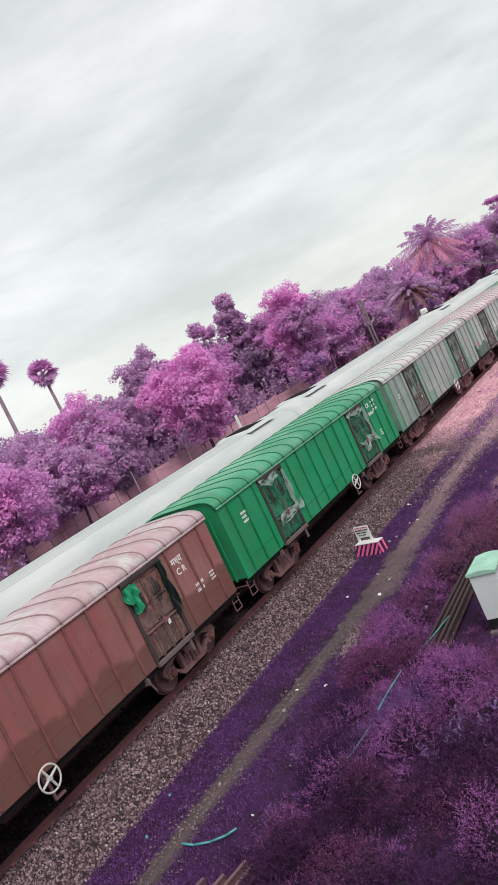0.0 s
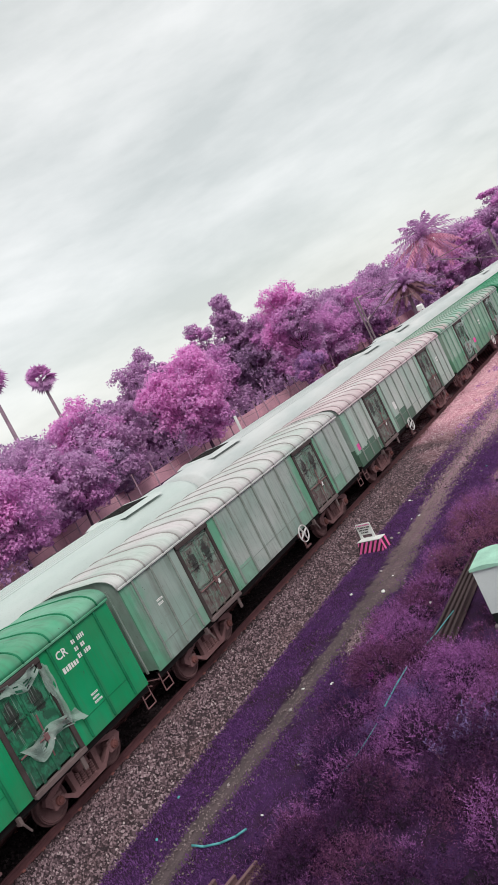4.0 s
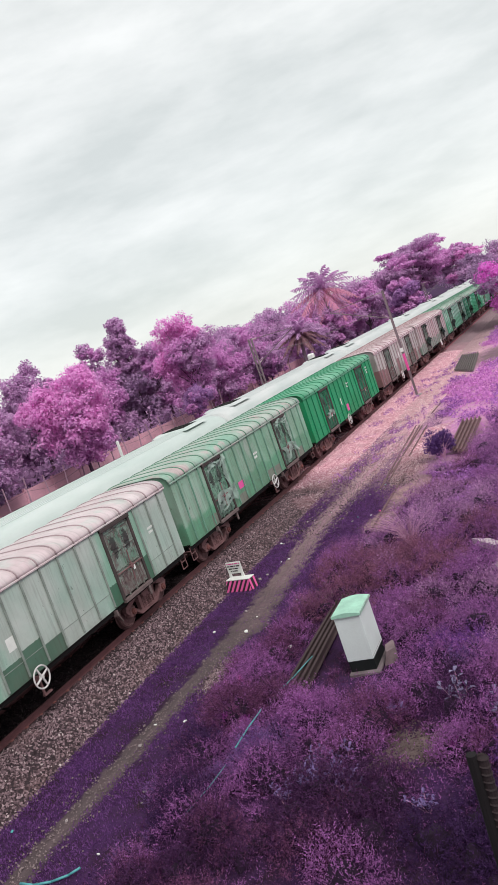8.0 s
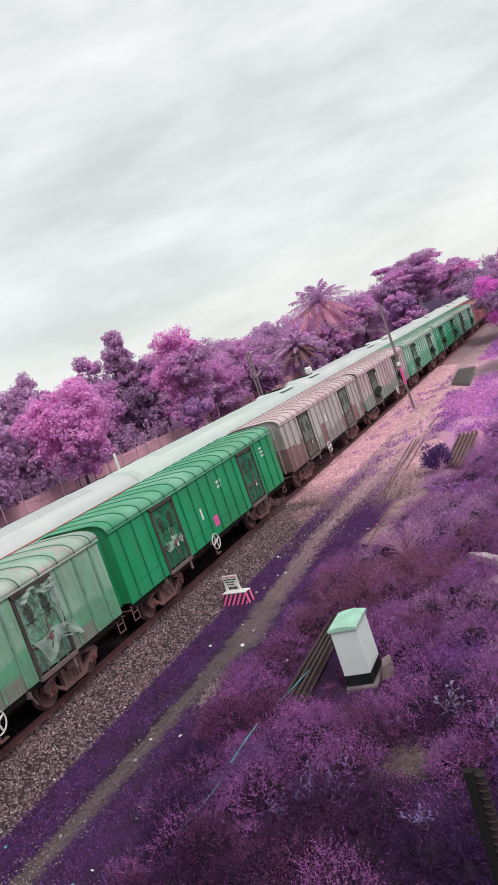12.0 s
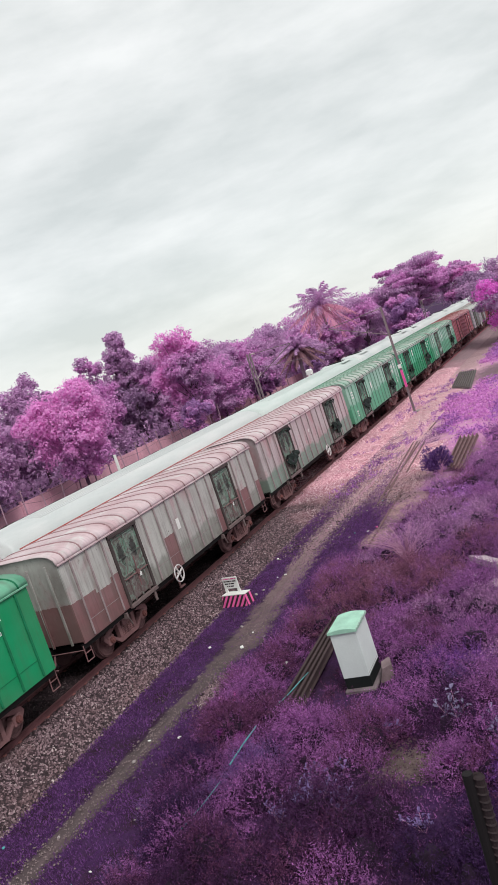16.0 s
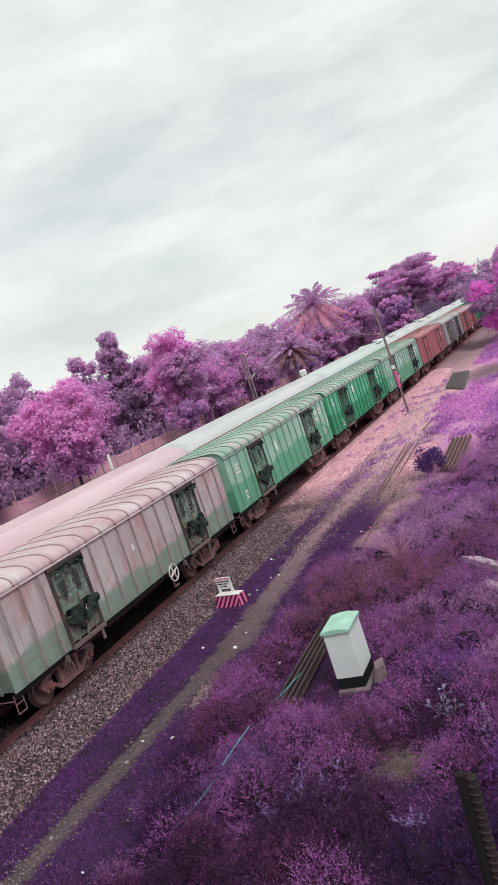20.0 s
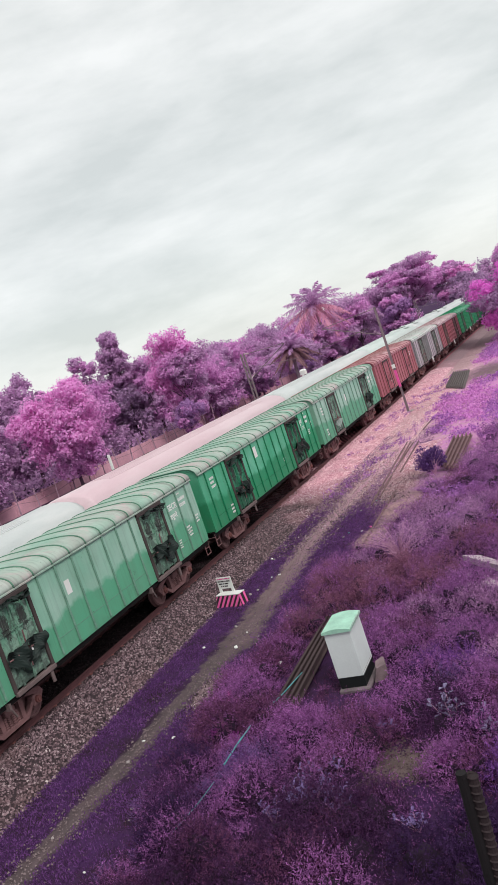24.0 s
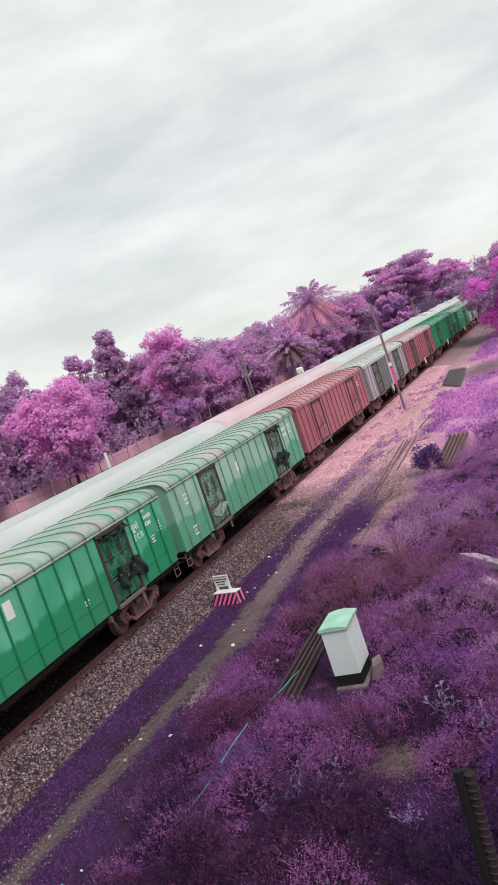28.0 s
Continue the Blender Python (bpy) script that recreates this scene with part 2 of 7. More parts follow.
M_STEEL = simple("dark_running_gear_steel", rgb(124, 90, 92), 0.8, 0.0, 0.4, 8)
M_BLACK = simple("sooty_underframe", rgb(22, 17, 18), 0.85, 0.0, 0.4, 5)
M_OLDRAIL = simple("dull_old_rail_steel", rgb(112, 84, 88), 0.8, 0.0, 0.35, 6)
M_DARKRAIL = simple("dark_rail_steel", rgb(64, 50, 52), 0.8, 0.0, 0.35, 6)
M_GREYRAIL = simple("grey_weathered_rail", rgb(104, 96, 96), 0.85, 0.0, 0.35, 6)
M_HEADER = simple("rusty_pink_header", rgb(142, 112, 114), 0.8, 0.0, 0.45, 9)
M_FRAME = simple("grimy_door_frame", rgb(72, 62, 62), 0.8, 0.0, 0.4, 7)
M_RUST = simple("rusty_iron", rgb(118, 74, 72), 0.85, 0.0, 0.4, 9)
M_RAILHEAD = simple("rail_steel_brown", rgb(96, 62, 66), 0.6, 0.3, 0.3, 10)
M_WHEEL = simple("wheel_steel", rgb(118, 88, 90), 0.6, 0.3, 0.35, 6)
M_SPOKE = simple("pale_painted_handwheel", rgb(205, 200, 200), 0.6, 0, 0.2, 14)
M_PLASTIC = simple("torn_whitish_plastic_sheet", rgb(165, 185, 176), 0.45, 0, 0.3, 7)
_t = M_PLASTIC.node_tree
_mx, _tr = _t.nodes.new("ShaderNodeMixShader"), _t.nodes.new("ShaderNodeBsdfTransparent")
_mx.inputs[0].default_value = 0.4
_t.links.new(_t.nodes["Principled BSDF"].outputs[0], _mx.inputs[1])
_t.links.new(_tr.outputs[0], _mx.inputs[2])
_t.links.new(_mx.outputs[0], _t.nodes["Material Output"].inputs["Surface"])
M_TARP = simple("dark_green_tarpaulin", rgb(30, 42, 39), 0.6, 0, 0.45, 9)
M_WHITE = simple("white_paint", rgb(225, 225, 222), 0.6, 0, 0.12, 12)
M_PINK = simple("pink_paper_label", rgb(226, 90, 160), 0.7, 0, 0.12, 12)
M_SILL = simple("bare_scuffed_sill", rgb(112, 96, 96), 0.7, 0, 0.35, 9)
M_CONC = simple("weathered_concrete", rgb(150, 140, 140), 0.9, 0, 0.3, 4)
M_MAST = simple("galvanised_mast_steel", rgb(128, 112, 118), 0.65, 0.1, 0.25, 6)
M_WIRE = simple("copper_wire_brown", rgb(110, 90, 100), 0.6, 0.2, 0.2, 4)
M_INSUL = simple("porcelain_insulator", rgb(205, 180, 190), 0.3, 0, 0.15, 9)
M_GLASS = simple("dark_window_glass", rgb(38, 44, 48), 0.12, 0, 0.2, 2)
M_CABINET = simple("pale_mint_cabinet_paint", rgb(206, 212, 212), 0.55, 0, 0.1, 5)
M_CABTOP = simple("bright_mint_cabinet_roof", rgb(160, 204, 184), 0.6, 0, 0.3, 9)
M_STRIPE_D = simple("dark_stripe_paint", rgb(52, 38, 46), 0.7, 0, 0.2, 12)
M_STRIPE_P = simple("pink_stripe_paint", rgb(222, 96, 158), 0.7, 0, 0.2, 12)
M_HOSE = simple("teal_plastic_pipe", rgb(84, 154, 160), 0.4, 0, 0.15, 8)
M_WALL = simple("reddish_boundary_wall", rgb(218, 164, 180), 0.95, 0, 0.35, 1.2)
M_POST = simple("weathered_fence_post", rgb(176, 142, 158), 0.9, 0, 0.3, 5)
M_BARK = simple("grey_purple_bark", rgb(104, 80, 96), 0.95, 0, 0.35, 4)
M_TWIG = simple("pale_dry_twigs", rgb(196, 146, 176), 0.95, 0, 0.3, 4)


def mesh_of(name, verts, faces, mat=None, smooth=False):
    me = bpy.data.meshes.new(name)
    me.from_pydata([tuple(v) for v in verts], [], faces)
    if mat:
        me.materials.append(mat)
    if smooth:
        me.polygons.foreach_set("use_smooth", [True] * len(me.polygons))
    me.update()
    return me


def fast_mesh(name, verts, faces, mat, smooth=False):
    """A mesh from numpy arrays: verts (n, 3), faces (m, k) of one corner count."""
    me = bpy.data.meshes.new(name)
    n, (m, k) = len(verts), faces.shape
    me.vertices.add(n)
    me.vertices.foreach_set("co", np.ascontiguousarray(verts, dtype=np.float32).ravel())
    me.loops.add(m * k)
    me.loops.foreach_set("vertex_index", np.ascontiguousarray(faces, dtype=np.int32).ravel())
    me.polygons.add(m)
    me.polygons.foreach_set("loop_start", np.arange(0, m * k, k, dtype=np.int32))
    me.polygons.foreach_set("loop_total", np.full(m, k, dtype=np.int32))
    if smooth:
        me.polygons.foreach_set("use_smooth", np.ones(m, dtype=bool))
    me.materials.append(mat)
    me.update(calc_edges=True)
    me.validate()
    return me


def grow(bm, verts, faces):
    vs = [bm.verts.new(v) for v in verts]
    for f in faces:
        bm.faces.new([vs[i] for i in f])


BOXF = [(0, 3, 2, 1), (4, 5, 6, 7), (0, 1, 5, 4), (1, 2, 6, 5), (2, 3, 7, 6), (3, 0, 4, 7)]


def box(bm, x0, x1, y0, y1, z0, z1, m=None, edge=0.0):
    """A box, with chamfered upright and level edges where edge is given."""
    if edge > 0:
        tmp = bmesh.new()
        box(tmp, x0, x1, y0, y1, z0, z1)
        bmesh.ops.bevel(tmp, geom=tmp.edges[:], offset=edge, segments=1, affect="EDGES")
        tmp.verts.index_update()
        vs, fs = [v.co.copy() for v in tmp.verts], [[v.index for v in f.verts] for f in tmp.faces]
        tmp.free()
    else:
        vs = [Vector(p) for p in ((x0, y0, z0), (x1, y0, z0), (x1, y1, z0), (x0, y1, z0), (x0, y0, z1), (x1, y0, z1), (x1, y1, z1), (x0, y1, z1))]
        fs = BOXF
    if m:
        vs = [m @ v for v in vs]
    grow(bm, vs, fs)
    return bm


def tube(bm, a, b, r0, r1=None, seg=8, caps=True):
    """A tapered round bar from a to b."""
    a, b = Vector(a), Vector(b)
    r1 = r0 if r1 is None else r1
    q = (b - a).to_track_quat("Z", "Y")
    ring = lambda c, r: [c + q @ Vector((r * math.cos(2 * math.pi * i / seg), r * math.sin(2 * math.pi * i / seg), 0)) for i in range(seg)]
    vs = ring(a, r0) + ring(b, r1)
    fs = [(i, (i + 1) % seg, seg + (i + 1) % seg, seg + i) for i in range(seg)]
    if caps:
        fs += [tuple(range(seg))[::-1], tuple(range(seg, 2 * seg))]
    grow(bm, vs, fs)
    return bm


def pipe(bm, pts, r, seg=6):
    for a, b in zip(pts[:-1], pts[1:]):
        tube(bm, a, b, r, r, seg)
    return bm


def ring(bm, c, axis, R, r, seg=24, sub=6):
    """A round hoop (torus)."""
    q = Vector(axis).to_track_quat("Z", "Y")
    vs, fs = [], []
    for i in range(seg):
        a = 2 * math.pi * i / seg
        for j in range(sub):
            b = 2 * math.pi * j / sub
            vs.append(Vector(c) + q @ Vector(((R + r * math.cos(b)) * math.cos(a), (R + r * math.cos(b)) * math.sin(a), r * math.sin(b))))
    for i in range(seg):
        for j in range(sub):
            fs.append((i * sub + j, ((i + 1) % seg) * sub + j, ((i + 1) % seg) * sub + (j + 1) % sub, i * sub + (j + 1) % sub))
    grow(bm, vs, fs)
    return bm


def sweep(bm, profile, ys, close=True):
    """A cross-section of (x, z) points carried along y."""
    n = len(profile)
    vs = [(x, y, z) for y in ys for x, z in profile]
    fs = []
    for i in range(len(ys) - 1):
        for j in range(n if close else n - 1):
            fs.append((i * n + j, i * n + (j + 1) % n, (i + 1) * n + (j + 1) % n, (i + 1) * n + j))
    if close:
        fs += [tuple(range(n))[::-1], tuple((len(ys) - 1) * n + j for j in range(n))]
    grow(bm, vs, fs)
    return bm


def finish(name, bm, mat, smooth=False):
    bmesh.ops.recalc_face_normals(bm, faces=bm.faces[:])
    me = bpy.data.meshes.new(name)
    bm.to_mesh(me)
    bm.free()
    if mat:
        me.materials.append(mat)
    if smooth:
        me.polygons.foreach_set("use_smooth", [True] * len(me.polygons))
    return me


def part(name, shape, mat, parent, label="", at=None, smooth=False):
    """Links a bmesh or a shared mesh as one object under a thing or a part; mat overrides the mesh's material for this object."""
    me = finish(name, shape, mat, smooth) if isinstance(shape, bmesh.types.BMesh) else shape
    if not me.materials:
        me.materials.append(M_STEEL)
    ob = new(name, me)
    ob.parent = parent
    if at is not None:
        ob.matrix_basis = at
    if mat and (not me.materials or me.materials[0] != mat):
        ob.material_slots[0].link = "OBJECT"
        ob.material_slots[0].material = mat
    if label:
        ob["label"] = label
    return ob


def thing(name, label, category, at=None, group="", kind="", shape=None, mat=None, smooth=False):
    me = None
    if shape is not None:
        me = finish(name, shape, mat, smooth) if isinstance(shape, bmesh.types.BMesh) else shape
    ob = new(name, me)
    if at is not None:
        ob.matrix_basis = at
    return tagged(ob, label, category, group, kind)


def lettering(name, text, size, mat, parent, m, depth=0.003, label=""):
    """Painted letters as a thin mesh; m places them, x along the line, y up."""
    cu = bpy.data.curves.new(name, "FONT")
    cu.body, cu.size, cu.extrude, cu.resolution_u, cu.offset = text, size, depth, 2, size * 0.018
    tmp = bpy.data.objects.new(name, cu)
    scene.collection.objects.link(tmp)
    dg = bpy.context.evaluated_depsgraph_get()
    me = bpy.data.meshes.new_from_object(tmp.evaluated_get(dg))
    bpy.data.objects.remove(tmp)
    me.materials.clear()
    me.materials.append(mat)
    return part(name, me, mat, parent, label, m)


SIDE = Matrix(((0, 0, 1, 0), (1, 0, 0, 0), (0, 1, 0, 0), (0, 0, 0, 1)))  # letters that face +x and run along +y

# ---- the goods wagons: bogie covered vans, 15.43 m over couplers ----
HALF_L, HALF_W, Z_BOT, Z_EAVE, Z_CROWN = 7.33, 1.56, 1.1, 3.56, 3.98
DOORS = ((-4.7, -3.1), (3.1, 4.7))
PITCH = 15.43
RIB_Y = [-6.8, -5.95, -5.1, -2.55, -1.7, -0.85, 0.0, 0.85, 1.7, 2.55, 5.1, 5.95, 6.8]


def roof_profile(offset=0.0, n=14):
    """Roof section from eave to eave, rounded at the shoulders."""
    pts = []
    for i in range(n + 1):
        a = math.pi * i / n
        c, s = math.cos(a), math.sin(a)
        x = (HALF_W + 0.03 + offset) * math.copysign(abs(c) ** 0.55, c)
        z = Z_EAVE + 0.02 + (Z_CROWN - Z_EAVE + offset) * s ** 0.8
        pts.append((x, z))
    return pts


def shared_wagon_meshes():
    k = {}
    # a side in the plane x = HALF_W: three panels, with two door openings between them
    t0, t1 = HALF_W - 0.05, HALF_W
    k["middle_panel"] = finish("side_panel", box(bmesh.new(), t0, t1, DOORS[0][1], DOORS[1][0], Z_BOT, Z_EAVE), M_STEEL)
    k["end_panel"] = finish("side_panel", box(bmesh.new(), t0, t1, DOORS[1][1], HALF_L, Z_BOT, Z_EAVE), M_STEEL)
    k["door_header"] = finish("door_header", box(bmesh.new(), t0, t1, -0.8, 0.8, 3.42, Z_EAVE), M_STEEL)
    bm = bmesh.new()
    box(bm, HALF_W + 0.001, HALF_W + 0.045, -0.035, 0.035, Z_BOT + 0.05, Z_EAVE - 0.04, None, 0.012)
    k["rib"] = finish("rib", bm, M_STEEL)
    bm = bmesh.new()
    box(bm, HALF_W + 0.001, HALF_W + 0.01, -0.38, 0.38, Z_BOT + 0.5, Z_BOT + 0.516)
    k["panel_seam"] = finish("panel_seam", bm, M_STEEL)
    bm = bmesh.new()
    prof = [(HALF_W - 0.05, Z_BOT)] + [(min(HALF_W - 0.05, max(-HALF_W + 0.05, x)), z) for x, z in roof_profile(-0.045)] + [(-HALF_W + 0.05, Z_BOT)]
    sweep(bm, prof, [-0.05, 0.0])
    k["end_wall"] = finish("end_wall", bm, M_STEEL)
    k["end_post"] = finish("end_post", box(bmesh.new(), -0.04, 0.04, -0.1, -0.051, Z_BOT, Z_EAVE + 0.05, None, 0.008), M_STEEL)
    bm = bmesh.new()
    outer, inner = roof_profile(0.0, 18), roof_profile(-0.04, 18)
    prof = outer + inner[::-1]
    ys = list(np.linspace(-HALF_L - 0.08, HALF_L + 0.08, 25))
    sweep(bm, prof, ys)
    k["roof"] = finish("roof", bm, M_STEEL, True)
    bm = bmesh.new()  # a raised seam across the roof
    outer, inner = roof_profile(0.026, 18), roof_profile(-0.01, 18)
    sweep(bm, outer + inner[::-1], [-0.02, 0.02])
    k["roof_band"] = finish("roof_band", bm, M_STEEL, True)
    bm = bmesh.new()
    box(bm, HALF_W - 0.02, HALF_W + 0.06, -HALF_L - 0.05, HALF_L + 0.05, Z_EAVE - 0.03, Z_EAVE + 0.03, None, 0.012)
    k["eave_angle"] = finish("eave_angle", bm, M_STEEL)
    bm = bmesh.new()  # underframe: sole bars, centre sill, cross members, floor
    for sx in (-1, 1):
        box(bm, sx * 1.42 - 0.05, sx * 1.42 + 0.05, -HALF_L, HALF_L, 0.93, Z_BOT + 0.02)
    box(bm, -0.22, 0.22, -HALF_L - 0.05, HALF_L + 0.05, 0.78, 1.08)
    for y in np.linspace(-7.1, 7.1, 11):
        box(bm, -1.36, 1.36, y - 0.05, y + 0.05, 0.86, 1.09)
    box(bm, -1.5, 1.5, -HALF_L, HALF_L, 1.1, 1.16)
    k["underframe"] = finish("underframe", bm, M_BLACK)
    bm = bmesh.new()  # brake gear between the bogies
    tube(bm, (0.5, -2.2, 0.72), (0.5, -0.9, 0.72), 0.2, 0.2, 14)
    tube(bm, (-0.55, -1.6, 0.7), (-0.55, 0.6, 0.7), 0.22, 0.22, 14)
    for y in (-2.4, 1.8):
        tube(bm, (1.2, y, 0.7), (-1.2, y + 0.2, 0.7), 0.03)
    pipe(bm, [(0.9, -6.8, 0.85), (0.9, 6.8, 0.85)], 0.025)
    pipe(bm, [(0.3, -3.0, 0.6), (0.35, 0.2, 0.55), (0.3, 3.0, 0.6)], 0.03)
    k["brake_gear"] = finish("brake_gear", bm, M_BLACK)
    # door: frame, two upper panels, lower flap with hinge bar
    bm = bmesh.new()
    x0, x1 = HALF_W - 0.05, HALF_W + 0.055
    box(bm, x0, x1, -0.86, -0.74, 1.12, 3.5, None, 0.01)
    box(bm, x0, x1, 0.74, 0.86, 1.12, 3.5, None, 0.01)
    box(bm, x0, x1 + 0.03, -0.86, 0.86, 3.4, 3.52, None, 0.01)
    k["door_frame"] = finish("door_frame", bm, M_RUST)
    bm = bmesh.new()
    box(bm, HALF_W - 0.045, HALF_W - 0.01, -0.74, 0.74, 1.2, 3.4)
    k["door_back"] = finish("door_back", bm, M_RUST)
    for y0, y1, nm in ((-0.7, -0.04, "near_leaf"), (0.04, 0.7, "far_leaf")):
        bm = bmesh.new()
        for z in (1.95, 2.05, 2.62, 3.3):
            box(bm, HALF_W - 0.012, HALF_W + 0.02, y0, y1, z - 0.02, z + 0.02)
        box(bm, HALF_W - 0.012, HALF_W + 0.02, y0 - 0.02, y0 + 0.03, 1.95, 3.32)
        box(bm, HALF_W - 0.012, HALF_W + 0.02, y1 - 0.03, y1 + 0.02, 1.95, 3.32)
        yc = (y0 + y1) / 2  # pressed oval panels
        box(bm, HALF_W - 0.012, HALF_W + 0.01, yc - 0.17, yc + 0.17, 2.72, 3.2, None, 0.02)
        k[nm] = finish("door_leaf", bm, M_RUST)
    bm = bmesh.new()
    box(bm, HALF_W - 0.01, HALF_W + 0.03, -0.72, 0.72, 1.22, 1.92, None, 0.015)
    for y in (-0.45, 0.0, 0.45):
        box(bm, HALF_W + 0.028, HALF_W + 0.055, y - 0.04, y + 0.04, 1.18, 1.9)
    k["drop_flap"] = finish("drop_flap", bm, M_RUST)
    bm = bmesh.new()
    tube(bm, (HALF_W + 0.07, -0.72, 1.96), (HALF_W + 0.07, 0.72, 1.96), 0.022, 0.022, 8)
    tube(bm, (HALF_W + 0.06, 0.05, 1.5), (HALF_W + 0.06, 0.12, 2.5), 0.02, 0.02, 8)
    box(bm, HALF_W + 0.03, HALF_W + 0.1, 0.02, 0.14, 1.88, 2.04)
    k["locking_bar"] = finish("locking_bar", bm, M_STEEL)
    bm = bmesh.new()
    box(bm, HALF_W - 0.02, HALF_W + 0.11, -0.84, 0.84, 1.04, 1.16, None, 0.012)
    box(bm, HALF_W + 0.04, HALF_W + 0.08, 0.55, 0.66, 0.72, 1.06)
    k["door_sill"] = finish("door_sill", bm, M_SILL)
    # bogie (cast side frames, springs, axle boxes) and its wheelsets
    bm = bmesh.new()
    # one cast side frame: an outline with three openings, given thickness
    loops = (
        [(-1.34, 0.6), (-1.26, 0.74), (-0.6, 0.93), (0.6, 0.93), (1.26, 0.74), (1.34, 0.6), (1.2, 0.44), (0.84, 0.44), (0.52, 0.19), (-0.52, 0.19), (-0.84, 0.44), (-1.2, 0.44)],
        [(-0.98, 0.66), (-0.56, 0.8), (-0.5, 0.8), (-0.48, 0.34), (-0.54, 0.33)],
        [(0.98, 0.66), (0.54, 0.33), (0.48, 0.34), (0.5, 0.8), (0.56, 0.8)],
        [(-0.34, 0.8), (0.34, 0.8), (0.34, 0.3), (-0.34, 0.3)],
    )
    edges = []
    for lp in loops:
        vs = [bm.verts.new((1.05, y, z)) for y, z in lp]
        edges += [bm.edges.new((vs[i], vs[(i + 1) % len(vs)])) for i in range(len(vs))]
    flat = bmesh.ops.triangle_fill(bm, use_beauty=True, edges=edges)
    faces = [g for g in flat["geom"] if isinstance(g, bmesh.types.BMFace)]
    ext = bmesh.ops.extrude_face_region(bm, geom=faces)
    for g in ext["geom"]:
        if isinstance(g, bmesh.types.BMVert):
            g.co.x += 0.15
    k["side_frame"] = finish("side_frame", bm, M_STEEL)
    k["axle_box"] = finish("axle_box", box(bmesh.new(), 1.02, 1.24, -0.17, 0.17, 0.34, 0.64, None, 0.03), M_STEEL)
    k["bogie"] = finish("bogie", box(bmesh.new(), -1.2, 1.2, -0.2, 0.2, 0.6, 0.8, None, 0.02), M_STEEL)
    bm = bmesh.new()  # one coil spring, turned with ridges
    zs = [0.28 + 0.36 * i / 18 for i in range(19)]
    rs = [0.078 if i % 3 == 1 else 0.052 for i in range(19)]
    vs = [(1.13 + r * math.cos(a * math.pi / 5), r * math.sin(a * math.pi / 5), z) for z, r in zip(zs, rs) for a in range(10)]
    grow(bm, vs, [(i * 10 + a, i * 10 + (a + 1) % 10, (i + 1) * 10 + (a + 1) % 10, (i + 1) * 10 + a) for i in range(18) for a in range(10)])
    k["spring"] = finish("spring", bm, M_STEEL)
    bm = bmesh.new()
    tube(bm, (1.2, 0, 0.5), (1.3, 0, 0.5), 0.11, 0.1, 14)
    tube(bm, (1.3, 0, 0.5), (1.33, 0, 0.5), 0.06, 0.05, 10)
    k["axle_cap"] = finish("axle_cap", bm, M_RUST, False)
    bm = bmesh.new()
    tube(bm, (-1.15, 0, 0), (1.15, 0, 0), 0.085, 0.085, 12)
    for s in (-1, 1):
        tube(bm, (s * 0.8, 0, 0), (s * 0.835, 0, 0), 0.5, 0.5, 32)
        tube(bm, (s * 0.835, 0, 0), (s * 0.955, 0, 0), 0.465, 0.455, 32)
        ring(bm, (s * 0.955, 0, 0), (1, 0, 0), 0.4, 0.035, 32, 6)
        tube(bm, (s * 0.95, 0, 0), (s * 1.0, 0, 0), 0.16, 0.13, 16)
        for a in range(4):
            c, sn = math.cos(a * math.pi / 2), math.sin(a * math.pi / 2)
            tube(bm, (s * 0.945, 0.27 * c, 0.27 * sn), (s * 0.965, 0.27 * c, 0.27 * sn), 0.035, 0.035, 8)
    k["wheelset"] = finish("wheelset", bm, M_WHEEL)
    # handbrake wheel and its bracket
    bm = bmesh.new()
    ring(bm, (0, 0, 0), (1, 0, 0), 0.3, 0.024, 28, 6)
    for i in range(4):
        a = 2 * math.pi * i / 4 + 0.35
        tube(bm, (0, 0, 0), (0, 0.29 * math.cos(a), 0.29 * math.sin(a)), 0.036, 0.026, 6)
    tube(bm, (-0.05, 0, 0), (0.05, 0, 0), 0.06, 0.05, 10)
    k["handwheel"] = finish("handwheel", bm, M_SPOKE)
    bm = bmesh.new()
    box(bm, 1.4, HALF_W + 0.1, -0.03, 0.03, 0.92, 1.06)
    tube(bm, (1.4, 0, 1.02), (HALF_W + 0.18, 0, 1.02), 0.03, 0.03, 8)
    box(bm, HALF_W + 0.04, HALF_W + 0.09, -0.03, 0.03, 0.5, 1.0)
    box(bm, HALF_W + 0.02, HALF_W + 0.1, -0.03, 0.28, 0.48, 0.53)
    k["brake_bracket"] = finish("brake_bracket", bm, M_STEEL)
    bm = bmesh.new()  # knuckle coupler
    box(bm, -0.12, 0.12, 0.0, 0.34, 0.82, 1.06, None, 0.02)
    box(bm, -0.2, 0.16, 0.3, 0.47, 0.8, 1.1, None, 0.05)
    tube(bm, (-0.13, 0.42, 0.72), (-0.13, 0.42, 1.16), 0.06, 0.06, 10)
    k["coupler"] = finish("coupler", bm, M_RUST)
    bm = bmesh.new()  # corner step and uncoupling lever
    pipe(bm, [(1.45, 0, 1.05), (1.45, 0.02, 0.55), (1.45, -0.32, 0.55), (1.45, -0.3, 1.05)], 0.018)
    pipe(bm, [(1.45, 0.0, 0.8), (1.45, -0.32, 0.8)], 0.016)
    pipe(bm, [(1.5, 0.1, 0.95), (0.2, 0.2, 0.98)], 0.016)
    pipe(bm, [(0.45, 0.15, 0.95), (0.5, 0.32, 0.7), (0.4, 0.42, 0.55)], 0.03)
    k["corner_step"] = finish("corner_step", bm, M_STEEL)
    bm = bmesh.new()
